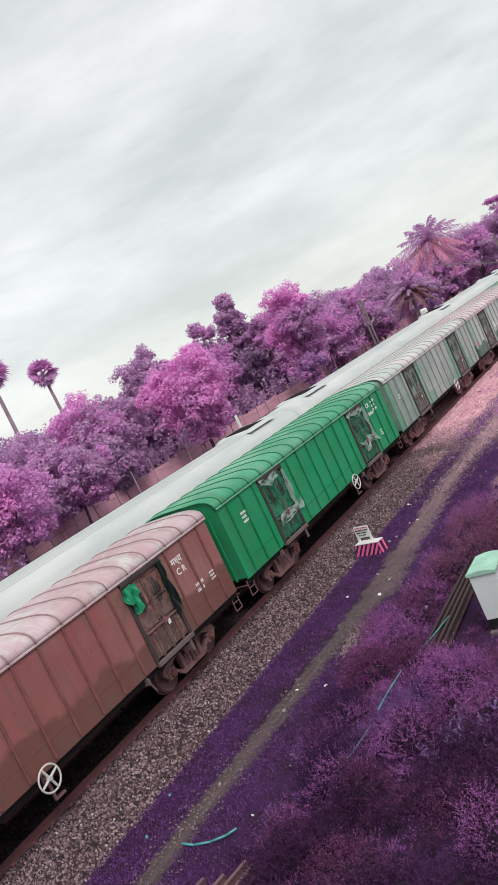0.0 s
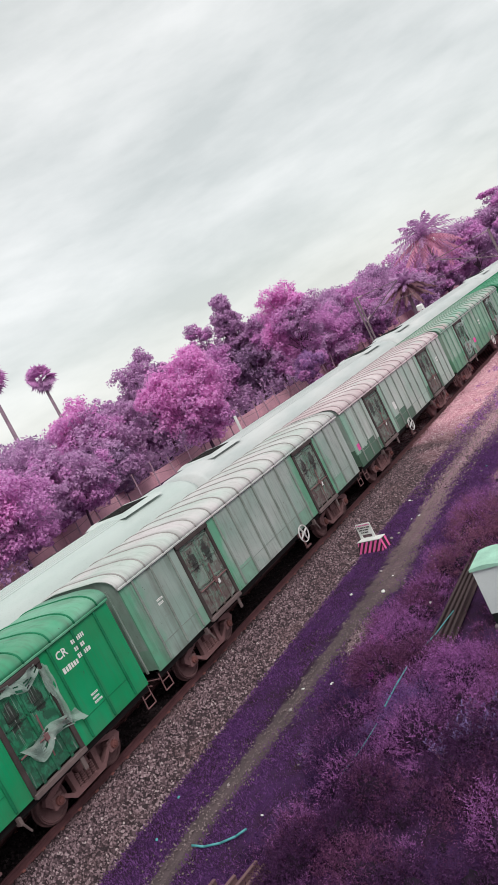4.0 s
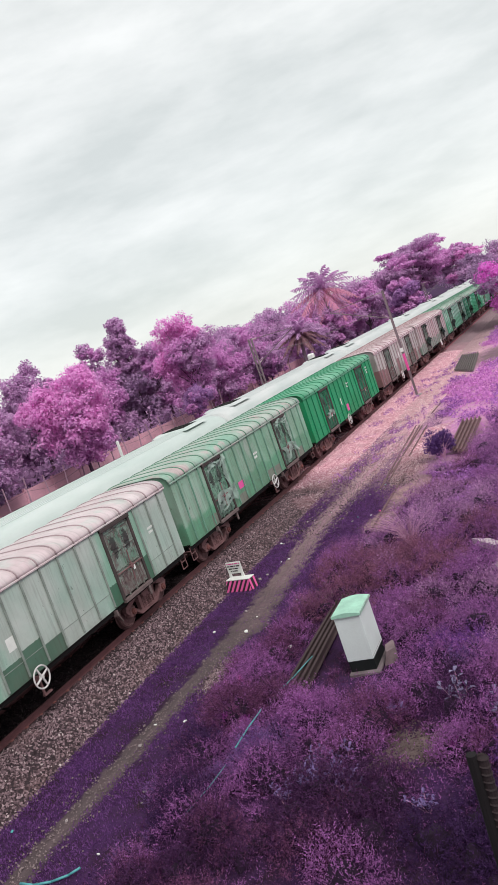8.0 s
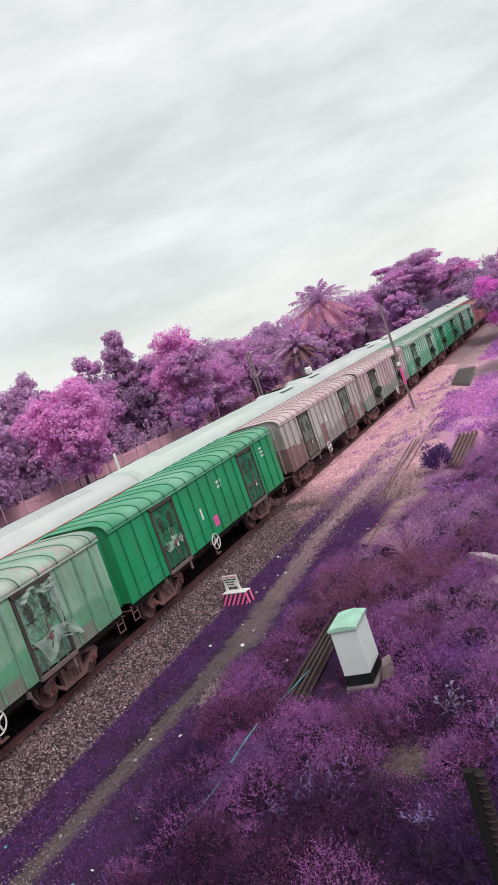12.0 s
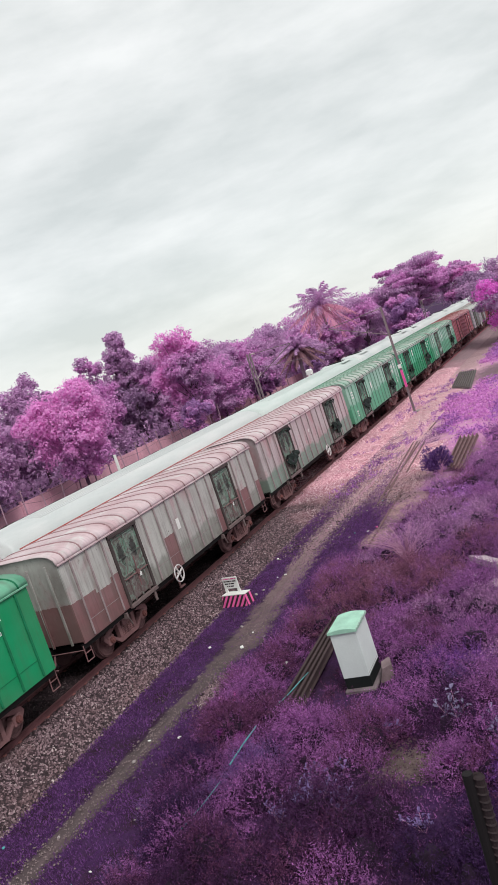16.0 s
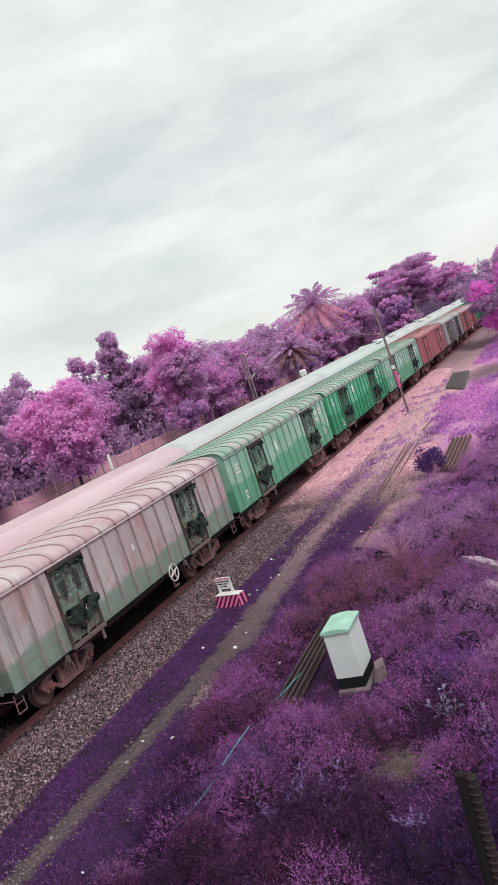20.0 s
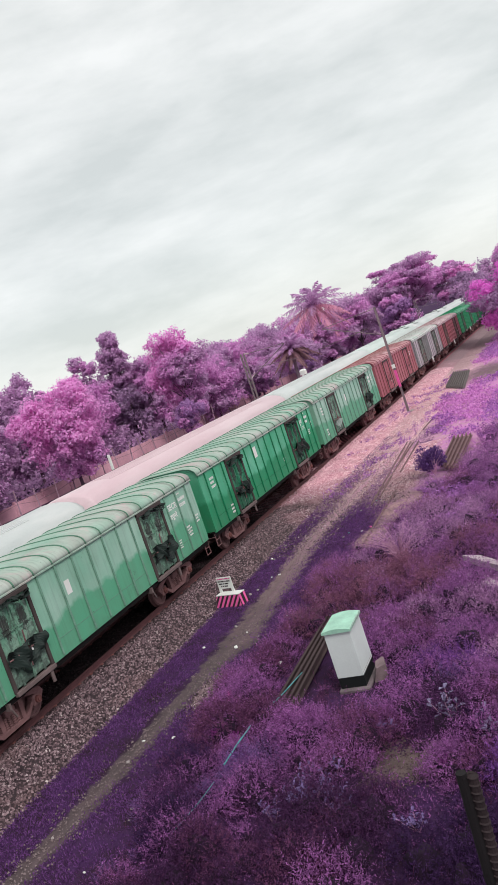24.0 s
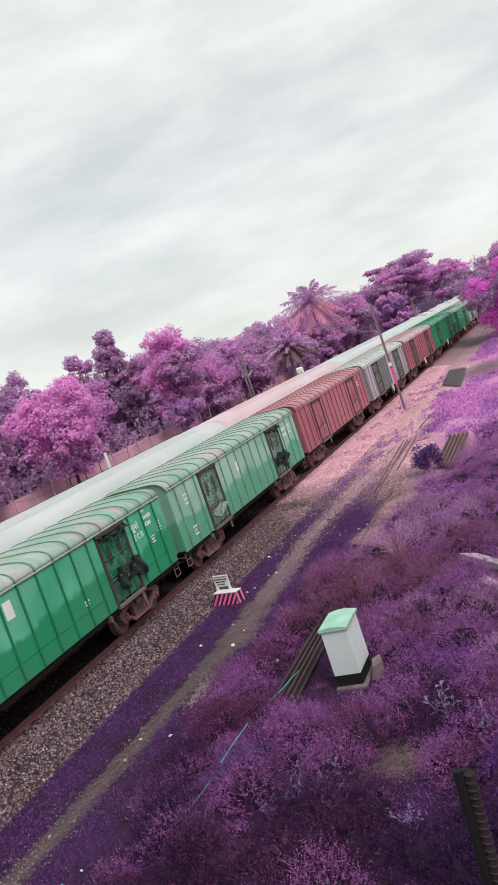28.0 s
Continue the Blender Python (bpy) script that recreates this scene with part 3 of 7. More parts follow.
    tube(bm, (HALF_W + 0.02, -0.06, 0.9), (HALF_W + 0.02, 0.06, 0.62), 0.03, 0.025, 6)
    box(bm, 1.42, HALF_W + 0.03, -0.1, -0.02, 0.86, 1.04)
    k["tie_hook"] = finish("tie_hook", bm, M_SILL)
    return k


def crumpled(w, h, seed, nx=12, nz=9, amp=0.07):
    """A hanging, torn sheet of plastic with folds."""
    rnd = random.Random(seed)
    ph = [rnd.uniform(0, 6.28) for _ in range(6)]
    bm = bmesh.new()
    rows = []
    for j in range(nz + 1):
        row = []
        for i in range(nx + 1):
            u, v = i / nx, j / nz
            sag = 0.18 * h * math.sin(math.pi * u) * v
            y = (u - 0.5) * w * (1 - 0.25 * v * math.sin(ph[0] + 3 * u))
            z = -v * h * (0.75 + 0.25 * math.sin(ph[1] + 7 * u)) - sag + 0.05 * math.sin(ph[2] + 9 * u)
            x = amp * (0.6 + math.sin(ph[3] + 11 * u + 4 * v) * 0.5 + 0.35 * math.sin(ph[4] + 23 * u - 6 * v))
            row.append(bm.verts.new((x, y, z)))
        rows.append(row)
    for j in range(nz):
        for i in range(nx):
            if rnd.random() > 0.06:
                bm.faces.new((rows[j][i], rows[j][i + 1], rows[j + 1][i + 1], rows[j + 1][i]))
    return bm


WM = shared_wagon_meshes()
FLIP = Matrix.Rotation(math.pi, 4, "Z")
WHEELSETS = []


def wagon(label, paint, roof_paint, rib_paint, door_paint, handwheel=-1.65, marks=(), sheets=(), labels=()):
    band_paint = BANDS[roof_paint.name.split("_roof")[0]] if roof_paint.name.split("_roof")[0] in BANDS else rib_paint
    w = thing("goods_wagon", label, "goods wagon", None, "wagons of the goods train")
    for s in (1, -1):
        m = Matrix.Identity(4) if s == 1 else FLIP
        part("side_panel", WM["middle_panel"], paint, w, "", m)
        part("side_panel", WM["end_panel"], paint, w, "", m)
        part("side_panel", WM["end_panel"], paint, w, "", m @ pose(0, -HALF_L - DOORS[1][1], 0))
        part("eave_angle", WM["eave_angle"], roof_paint, w, "", m)
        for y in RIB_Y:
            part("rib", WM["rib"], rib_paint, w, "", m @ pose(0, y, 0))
        if s == 1:
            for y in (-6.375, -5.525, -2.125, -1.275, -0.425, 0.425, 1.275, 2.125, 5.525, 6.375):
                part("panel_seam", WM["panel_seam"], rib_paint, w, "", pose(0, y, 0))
        for i, (y0, y1) in enumerate(DOORS):
            d = part("door", WM["door_back"], door_paint, w, "grimy steel double door", m @ pose(0, (y0 + y1) / 2, 0))
            part("door_header", WM["door_header"], M_HEADER, d, "rusty pinkish header plate")
            part("door_frame", WM["door_frame"], M_FRAME, d, "grimy dark frame")
            part("door_leaf", WM["near_leaf"], door_paint, d)
            part("door_leaf", WM["far_leaf"], door_paint, d)
            part("drop_flap", WM["drop_flap"], door_paint, d)
            part("locking_bar", WM["locking_bar"], None, d)
            part("door_sill", WM["door_sill"], M_SILL, d, "scuffed pale sill")
            if s == 1:
                bm = box(bmesh.new(), HALF_W + 0.058, HALF_W + 0.066, 0.15, 0.27, 1.78, 1.93)
                part("seal_tag", bm, M_WHITE, d, "small white tag")
        at_end = pose(0, -s * HALF_L, 0, 0, 0, 0 if s == 1 else 180) @ pose(0, 0.05, 0)
        e = part("end_wall", WM["end_wall"], paint, w, "", at_end)
        for x in (-1.1, -0.4, 0.4, 1.1):
            part("end_post", WM["end_post"], paint, e, "", pose(x, 0, 0))
        part("coupler", WM["coupler"], None, w, "", pose(0, s * (HALF_L - 0.0), 0, 0, 0, 0 if s == 1 else 180))
        part("corner_step", WM["corner_step"], None, w, "", pose(0, s * (HALF_L + 0.02), 0, 0, 0, 0 if s == 1 else 180))
        part("corner_step", WM["corner_step"], None, w, "", pose(0, s * (HALF_L + 0.02), 0, 0, 0, 0 if s == 1 else 180) @ Matrix.Diagonal((-1, 1, 1, 1)))
    part("roof", WM["roof"], roof_paint, w, "weathered curved roof")
    for y in np.linspace(-7.0, 7.0, 17):
        part("roof_band", WM["roof_band"], band_paint, w, "", pose(0, float(y), 0))
    part("underframe", WM["underframe"], None, w, "sooty black underframe")
    part("brake_gear", WM["brake_gear"], None, w)
    for s in (-1, 1):
        b = part("bogie", WM["bogie"], None, w, "brown cast bogie frame", pose(0, s * 4.75, 0))
        for q in (Matrix.Identity(4), FLIP):
            for y in (-0.24, -0.08, 0.08, 0.24):
                part("spring", WM["spring"], None, b, "", q @ pose(0, y, 0))
            part("side_frame", WM["side_frame"], None, b, "", q)
            for y in (-1.0, 1.0):
                part("axle_box", WM["axle_box"], None, b, "", q @ pose(0, y, 0))
                part("axle_cap", WM["axle_cap"], None, b, "", q @ pose(0, y, 0))
        for y in (-1.0, 1.0):
            ws = part("wheelset", WM["wheelset"], None, b, "", pose(0, y, 0.462))
            WHEELSETS.append((ws, y))
    if handwheel is not None:
        part("brake_bracket", WM["brake_bracket"], None, w, "", pose(0, handwheel, 0))
        part("handwheel", WM["handwheel"], None, w, "pale four-spoked handbrake wheel", pose(HALF_W + 0.19, handwheel, 1.02))
    for y in (2.6, -5.0):
        part("tie_hook", WM["tie_hook"], None, w, "", pose(0, y, 0))
    for seed, (y, z, wd, h, mt) in enumerate(sheets):
        part("torn_sheet", crumpled(wd, h, seed * 7 + int(100 * abs(y)), amp=0.07 if mt == M_PLASTIC else 0.15), mt, w, "torn plastic sheet" if mt == M_PLASTIC else "bunched dark green tarpaulin", pose(HALF_W + 0.06, y, z))
    for y, z, a, b, mt in labels:
        part("paper_label", box(bmesh.new(), HALF_W + 0.003, HALF_W + 0.008, y - a / 2, y + a / 2, z - b / 2, z + b / 2), mt, w, "pink paper label" if mt == M_PINK else "white paper label")
    for kind, y, z, size in marks:
        if kind.startswith("#"):
            # unreadable or number lines, as plain bars: "#3" is three stacked lines of short bars
            rnd = random.Random(int(1000 * (y + z)))
            for i in range(int(kind[1:])):
                bm, u, end = bmesh.new(), y, y + size * (3.4 - 0.6 * (i % 2))
                while u < end:
                    w_ = size * rnd.uniform(0.3, 0.55)
                    box(bm, HALF_W + 0.003, HALF_W + 0.006, u, u + w_, z - i * size * 1.45, z - i * size * 1.45 + size * rnd.uniform(0.7, 0.9))
                    u += w_ + size * 0.16
                part("marking", bm, M_WHITE, w)
        else:
            lettering("marking", kind, size, M_WHITE, w, Matrix.Translation((HALF_W + 0.003, y, z)) @ SIDE)
    return w


BANDS = {
    "green": simple("green_roof_seam", rgb(24, 116, 80), 0.7, 0, 0.3, 8),
    "pale_grey": simple("grey_roof_seam", rgb(156, 152, 150), 0.75, 0, 0.3, 8),
    "pale_rosy": simple("rosy_roof_seam", rgb(164, 144, 148), 0.75, 0, 0.3, 8),
    "pale_mint": simple("mint_roof_seam", rgb(88, 128, 108), 0.75, 0, 0.3, 8),
    "dusty_rose": simple("rose_roof_seam", rgb(156, 126, 130), 0.75, 0, 0.3, 8),
}
P = lambda *a, **k: wagon_paint(*a, **k)
# ribs and seams: their shade and grime put into a darker paint
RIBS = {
    "green": simple("shaded_grimy_green_rib", rgb(18, 118, 80), 0.7, 0, 0.4, 8),
    "pale": simple("shaded_grimy_pale_rib", rgb(138, 146, 140), 0.75, 0, 0.4, 8),
    "mint": simple("shaded_grimy_mint_rib", rgb(110, 150, 132), 0.75, 0, 0.4, 8),
    "red": simple("shaded_grimy_red_rib", rgb(132, 80, 80), 0.75, 0, 0.4, 8),
    "rose": simple("shaded_grimy_rose_grey_rib", rgb(152, 136, 138), 0.75, 0, 0.4, 8),
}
DOORP = {
    "green": door_paint("scuffed_green_door", rgb(26, 118, 82), rgb(58, 128, 100), rgb(40, 74, 60)),
    "pale": door_paint("scuffed_grey_door", rgb(132, 146, 138), rgb(104, 132, 118), rgb(98, 76, 78)),
    "mint": door_paint("scuffed_mint_door", rgb(104, 150, 128), rgb(128, 158, 142), rgb(72, 84, 78)),
    "red": door_paint("scuffed_brown_door", rgb(136, 92, 90), rgb(118, 98, 92), rgb(84, 66, 64)),
}
GREEN = P("green_wagon_paint", rgb(0, 138, 86), rgb(14, 154, 104), None, rust=0.16)
GREEN2 = P("dull_green_wagon_paint", rgb(62, 164, 124), rgb(104, 186, 154), None, rust=0.16, lower=rgb(18, 134, 90), lower_top=2.35)
GREENROOF = P("green_roof_paint", rgb(58, 148, 110), rgb(122, 178, 152), None, rust=0.28)
PALE = P("pale_grey_green_wagon_paint", rgb(168, 184, 176), rgb(200, 204, 200), rgb(70, 132, 104), 1.7, 0.4, 0.45)
PALE2 = P("pale_wagon_paint_with_green_areas", rgb(142, 164, 155), rgb(172, 180, 176), rgb(124, 168, 148), 1.55, 0.35, 0.3, by_door=rgb(72, 162, 124))
ROSYROOF = P("pale_rosy_roof_paint", rgb(196, 176, 180), rgb(214, 202, 204), None, rust=0.2, stain=rgb(186, 192, 188))
PALEROOF = P("pale_grey_roof_paint", rgb(180, 196, 188), rgb(206, 198, 200), None, rust=0.2)
PATCHED = P("pale_wagon_paint_with_green_blocks", rgb(160, 182, 172), rgb(186, 192, 187), rgb(34, 88, 64), 1.75, 0.3, 0.7, by_door=rgb(128, 176, 154))
MINT = P("pale_mint_wagon_paint", rgb(122, 168, 142), rgb(162, 186, 172), rgb(128, 128, 120), 1.4, 0.42, 0.3, lower=rgb(92, 154, 122), lower_top=2.0, stain=rgb(166, 180, 170))
MINTROOF = P("pale_mint_roof_paint", rgb(132, 172, 154), rgb(178, 182, 176), None, rust=0.35, stain=rgb(194, 166, 170))
MINT2 = P("clean_mint_wagon_paint", rgb(130, 180, 158), rgb(166, 198, 184), None, rust=0.16, lower=rgb(82, 160, 126), lower_top=2.2)
REDP = P("faded_brick_red_wagon_paint", rgb(150, 86, 86), rgb(156, 108, 106), None, rust=0.3, lower=rgb(112, 70, 64), lower_top=2.0, stain=rgb(124, 92, 82))
REDROOF = P("dusty_rose_roof_paint", rgb(186, 156, 162), rgb(206, 190, 194), None, rust=0.2, stain=rgb(204, 204, 202))
ROSE = P("rose_grey_wagon_paint", rgb(180, 160, 164), rgb(190, 180, 182), None, 1.7, 0.34, 0.5, lower=rgb(118, 142, 130), lower_top=1.9, stain=rgb(184, 138, 144))
ROSERED = P("grey_wagon_paint_with_red_blocks", rgb(172, 168, 166), rgb(186, 186, 182), rgb(124, 72, 78), 2.15, 0.5, 0.66, lower=rgb(140, 142, 136), lower_top=1.8, stain=rgb(176, 146, 150))
RED2 = P("plain_red_wagon_paint", rgb(164, 90, 102), rgb(176, 110, 120), None, rust=0.12)
LAVENDER = P("lavender_grey_wagon_paint", rgb(172, 158, 170), rgb(190, 178, 188), rgb(84, 92, 92), 4.0, 0.3, 0.3)

PL, TP = M_PLASTIC, M_TARP
WAGONS = [
    wagon("faded brick-red covered goods wagon with a dusty rose roof", REDP, REDROOF, RIBS["red"], DOORP["red"], -1.35, (("C R", 5.26, 2.66, 0.28), ("मध्य", 5.2, 2.98, 0.28), ("#2", 5.75, 2.05, 0.12), ("#3", 6.5, 2.1, 0.07)), ((3.2, 3.38, 0.5, 0.75, simple("green_rag", rgb(40, 150, 110), 0.8)), (4.6, 3.4, 0.2, 1.5, M_TARP))),
    wagon("bright green covered goods wagon with torn plastic round its doors", GREEN, GREENROOF, RIBS["green"], DOORP["green"], 1.35, (("CR", 5.22, 3.1, 0.28), ("#1", 5.22, 2.75, 0.16), ("#3", 5.8, 3.2, 0.13), ("#3", 5.6, 1.9, 0.07), ("#3", -6.3, 2.9, 0.1)), ((-4.1, 3.42, 1.3, 0.3, PL), (-3.15, 3.3, 0.25, 1.5, PL), (-3.5, 2.05, 1.8, 0.4, PL), (3.8, 3.44, 1.5, 0.3, PL), (4.7, 3.3, 0.25, 1.3, PL), (4.1, 2.1, 1.7, 0.45, PL))),
    wagon("pale grey-green covered goods wagon with scuffed doors", PALE2, PALEROOF, RIBS["pale"], DOORP["pale"], 1.3, (("#2", -6.3, 2.6, 0.08),)),
    wagon("pale grey covered goods wagon with dark green blocks along its bottom", PATCHED, ROSYROOF, RIBS["pale"], DOORP["pale"], -1.5, (("#2", 5.6, 2.6, 0.1),), (), ((-1.9, 2.2, 0.3, 0.36, M_WHITE), (-6.9, 1.9, 0.35, 0.28, M_PINK))),
    wagon("pale mint covered goods wagon with plastic hanging from its doors", MINT, MINTROOF, RIBS["mint"], DOORP["mint"], 1.05, (("#2", 0.1, 2.6, 0.12),), ((-3.6, 3.4, 1.7, 0.3, PL), (-3.1, 3.2, 0.3, 1.3, PL), (-3.5, 2.15, 1.9, 0.75, PL), (3.9, 3.42, 1.6, 0.25, PL), (4.6, 3.2, 0.25, 1.2, PL), (4.1, 2.1, 1.8, 0.65, PL)), ((-1.9, 1.85, 0.62, 0.3, M_PINK),)),
    wagon("bright green covered goods wagon with a pink label", GREEN, GREENROOF, RIBS["green"], DOORP["green"], -1.25, (("#2", 0.6, 2.9, 0.13), ("#3", 5.6, 3.1, 0.12)), ((-3.9, 2.2, 1.2, 0.35, PL),), ((-0.34, 1.62, 0.42, 0.42, M_PINK), (-1.3, 2.2, 0.12, 0.45, M_WHITE))),
    wagon("grey covered goods wagon with dull red blocks and a rose roof", ROSERED, REDROOF, RIBS["rose"], DOORP["pale"], -1.7, (), (), ((-0.4, 2.5, 0.22, 0.4, M_WHITE),)),
    wagon("rose-grey covered goods wagon with grey-green lower panels", ROSE, REDROOF, RIBS["rose"], DOORP["pale"], 1.28, (), ((-3.85, 2.2, 1.55, 0.7, TP), (-3.85, 3.42, 1.6, 0.16, TP), (3.9, 2.2, 1.55, 0.7, TP), (3.9, 3.42, 1.6, 0.16, TP)), ((-0.3, 2.6, 0.1, 0.2, M_WHITE),)),
    wagon("pale mint covered goods wagon with white markings", MINT2, MINTROOF, RIBS["mint"], DOORP["mint"], None, (("SECR", 5.16, 2.95, 0.31), ("दपूमरे", 5.18, 2.62, 0.25), ("#1", 6.08, 3.34, 0.06), ("#2", 6.06, 3.08, 0.15), ("#3", 6.0, 2.0, 0.08), ("#3", 6.1, 1.9, 0.08), ("#4", 5.2, 1.75, 0.06), ("#3", 6.88, 2.2, 0.08), ("#3", -6.5, 3.0, 0.12), ("#3", -6.3, 1.7, 0.1)), ((-3.85, 2.2, 1.55, 0.7, TP), (-3.85, 3.42, 1.6, 0.16, TP), (3.9, 2.2, 1.55, 0.7, TP), (3.9, 3.42, 1.6, 0.16, TP)), ((-1.4, 2.75, 0.24, 0.42, M_WHITE),)),
    wagon("dull green covered goods wagon with white zone letters", GREEN2, MINTROOF, RIBS["green"], DOORP["green"], None, (("E C R", 5.14, 2.62, 0.27), ("पूमरे", 5.16, 2.96, 0.3), ("#1", 5.98, 3.38, 0.07), ("#2", 5.96, 3.1, 0.17), ("#3", 6.15, 2.4, 0.07), ("#4", 6.75, 2.75, 0.07), ("#3", -6.5, 3.1, 0.12), ("#3", -5.4, 1.6, 0.1), ("#2", 1.6, 1.9, 0.07)), ((-3.9, 3.42, 1.6, 0.2, TP), (-3.85, 2.25, 1.5, 0.6, TP), (3.9, 3.42, 1.6, 0.2, TP), (4.1, 2.25, 1.6, 0.75, TP)), ((-1.4, 3.05, 0.34, 0.5, M_WHITE),)),
    wagon("pale mint covered goods wagon with dark tarpaulin at its doors", MINT2, MINTROOF, RIBS["mint"], DOORP["mint"], None, (("#2", 5.2, 3.0, 0.2), ("#3", 6.05, 3.1, 0.12), ("#3", -6.3, 3.0, 0.12), ("#3", -6.3, 1.7, 0.1)), ((-3.85, 1.9, 1.3, 0.5, PL), (3.9, 2.2, 1.55, 0.7, TP), (3.9, 3.42, 1.6, 0.16, TP)), ((-1.0, 2.8, 0.22, 0.42, M_WHITE),)),
    wagon("plain red covered goods wagon", RED2, P("dull_red_roof_paint", rgb(172, 112, 120), rgb(188, 146, 152), None, rust=0.2), RIBS["red"], RED2, None, (("#2", 5.5, 2.9, 0.14),)),
    wagon("lavender-grey covered goods wagon with dark panels", LAVENDER, PALEROOF, RIBS["pale"], DOORP["pale"], -1.0),
    wagon("red-brown covered goods wagon", RED2, REDROOF, RIBS["red"], DOORP["red"], -1.0),
    wagon("bright green covered goods wagon", GREEN, GREENROOF, RIBS["green"], DOORP["green"], -1.0),
    wagon("dull green covered goods wagon", GREEN2, MINTROOF, RIBS["green"], DOORP["green"], -1.0),
    wagon("pale grey-green covered goods wagon", PALE, PALEROOF, RIBS["pale"], DOORP["pale"], -1.0),
]
WAGON_AT = [11.28 + PITCH * i for i in range(len(WAGONS))]
for i, d in ((2, -0.2), (3, -0.5), (4, -0.7), (5, -0.8), (6, -0.1)):
    WAGON_AT[i] += d

# ---- ground, tracks and path ----
TRACK2 = -4.3


def ground_z(x, y):
    """Height of the bare ground: nearly level, with low swells away from the tracks."""
    x, y = np.asarray(x, float), np.asarray(y, float)
    sw = 0.06 * np.sin(x * 0.9 + 0.7 * np.sin(y * 0.31)) * np.cos(y * 0.53 + 1.0) + 0.05 * np.sin(y * 0.23 + x * 0.37)
    side = np.clip((x - 4.0) / 4.0, 0, 1)
    return -0.5 + sw * side


PATH = [(3.0, 4.85, 0.6), (10.5, 4.82, 0.6), (13, 4.97, 0.62), (16, 5.08, 0.6), (18, 5.15, 0.65), (20, 5.35, 1.2), (22.2, 5.2, 1.1), (26, 5.0, 1.0), (30, 4.65, 1.0), (37, 4.85, 1.1), (44, 5.2, 1.2), (54, 5.4, 1.5), (62, 5.0, 1.7), (75, 5.0, 2.0)]
# bare spots: middle, half length across and along, tone
BARE = [(7.0, 39.0, 0.9, 5.6, "tan"), (8.1, 31.8, 0.9, 1.9, "tan"), (7.6, 21.0, 0.8, 0.8, "grit"), (11.0, 13.4, 0.6, 0.3, "grit"), (12.3, 13.0, 0.75, 0.34, "grit"), (11.3, 12.7, 0.3, 0.25, "grit"), (5.75, 17.2, 0.3, 0.9, "grit"), (7.6, 28.2, 0.6, 1.2, "tan"), (8.0, 71.0, 2.2, 4.5, "olive")]


def bare(xs, ys, grow_by=1.0):
    """True where the soil lies bare."""
    hit = np.zeros(np.shape(xs), bool)
    for cx, cy, rx, ry, _ in BARE:
        hit |= ((xs - cx) / (rx * grow_by)) ** 2 + ((ys - cy) / (ry * grow_by)) ** 2 < 1.0
    return hit


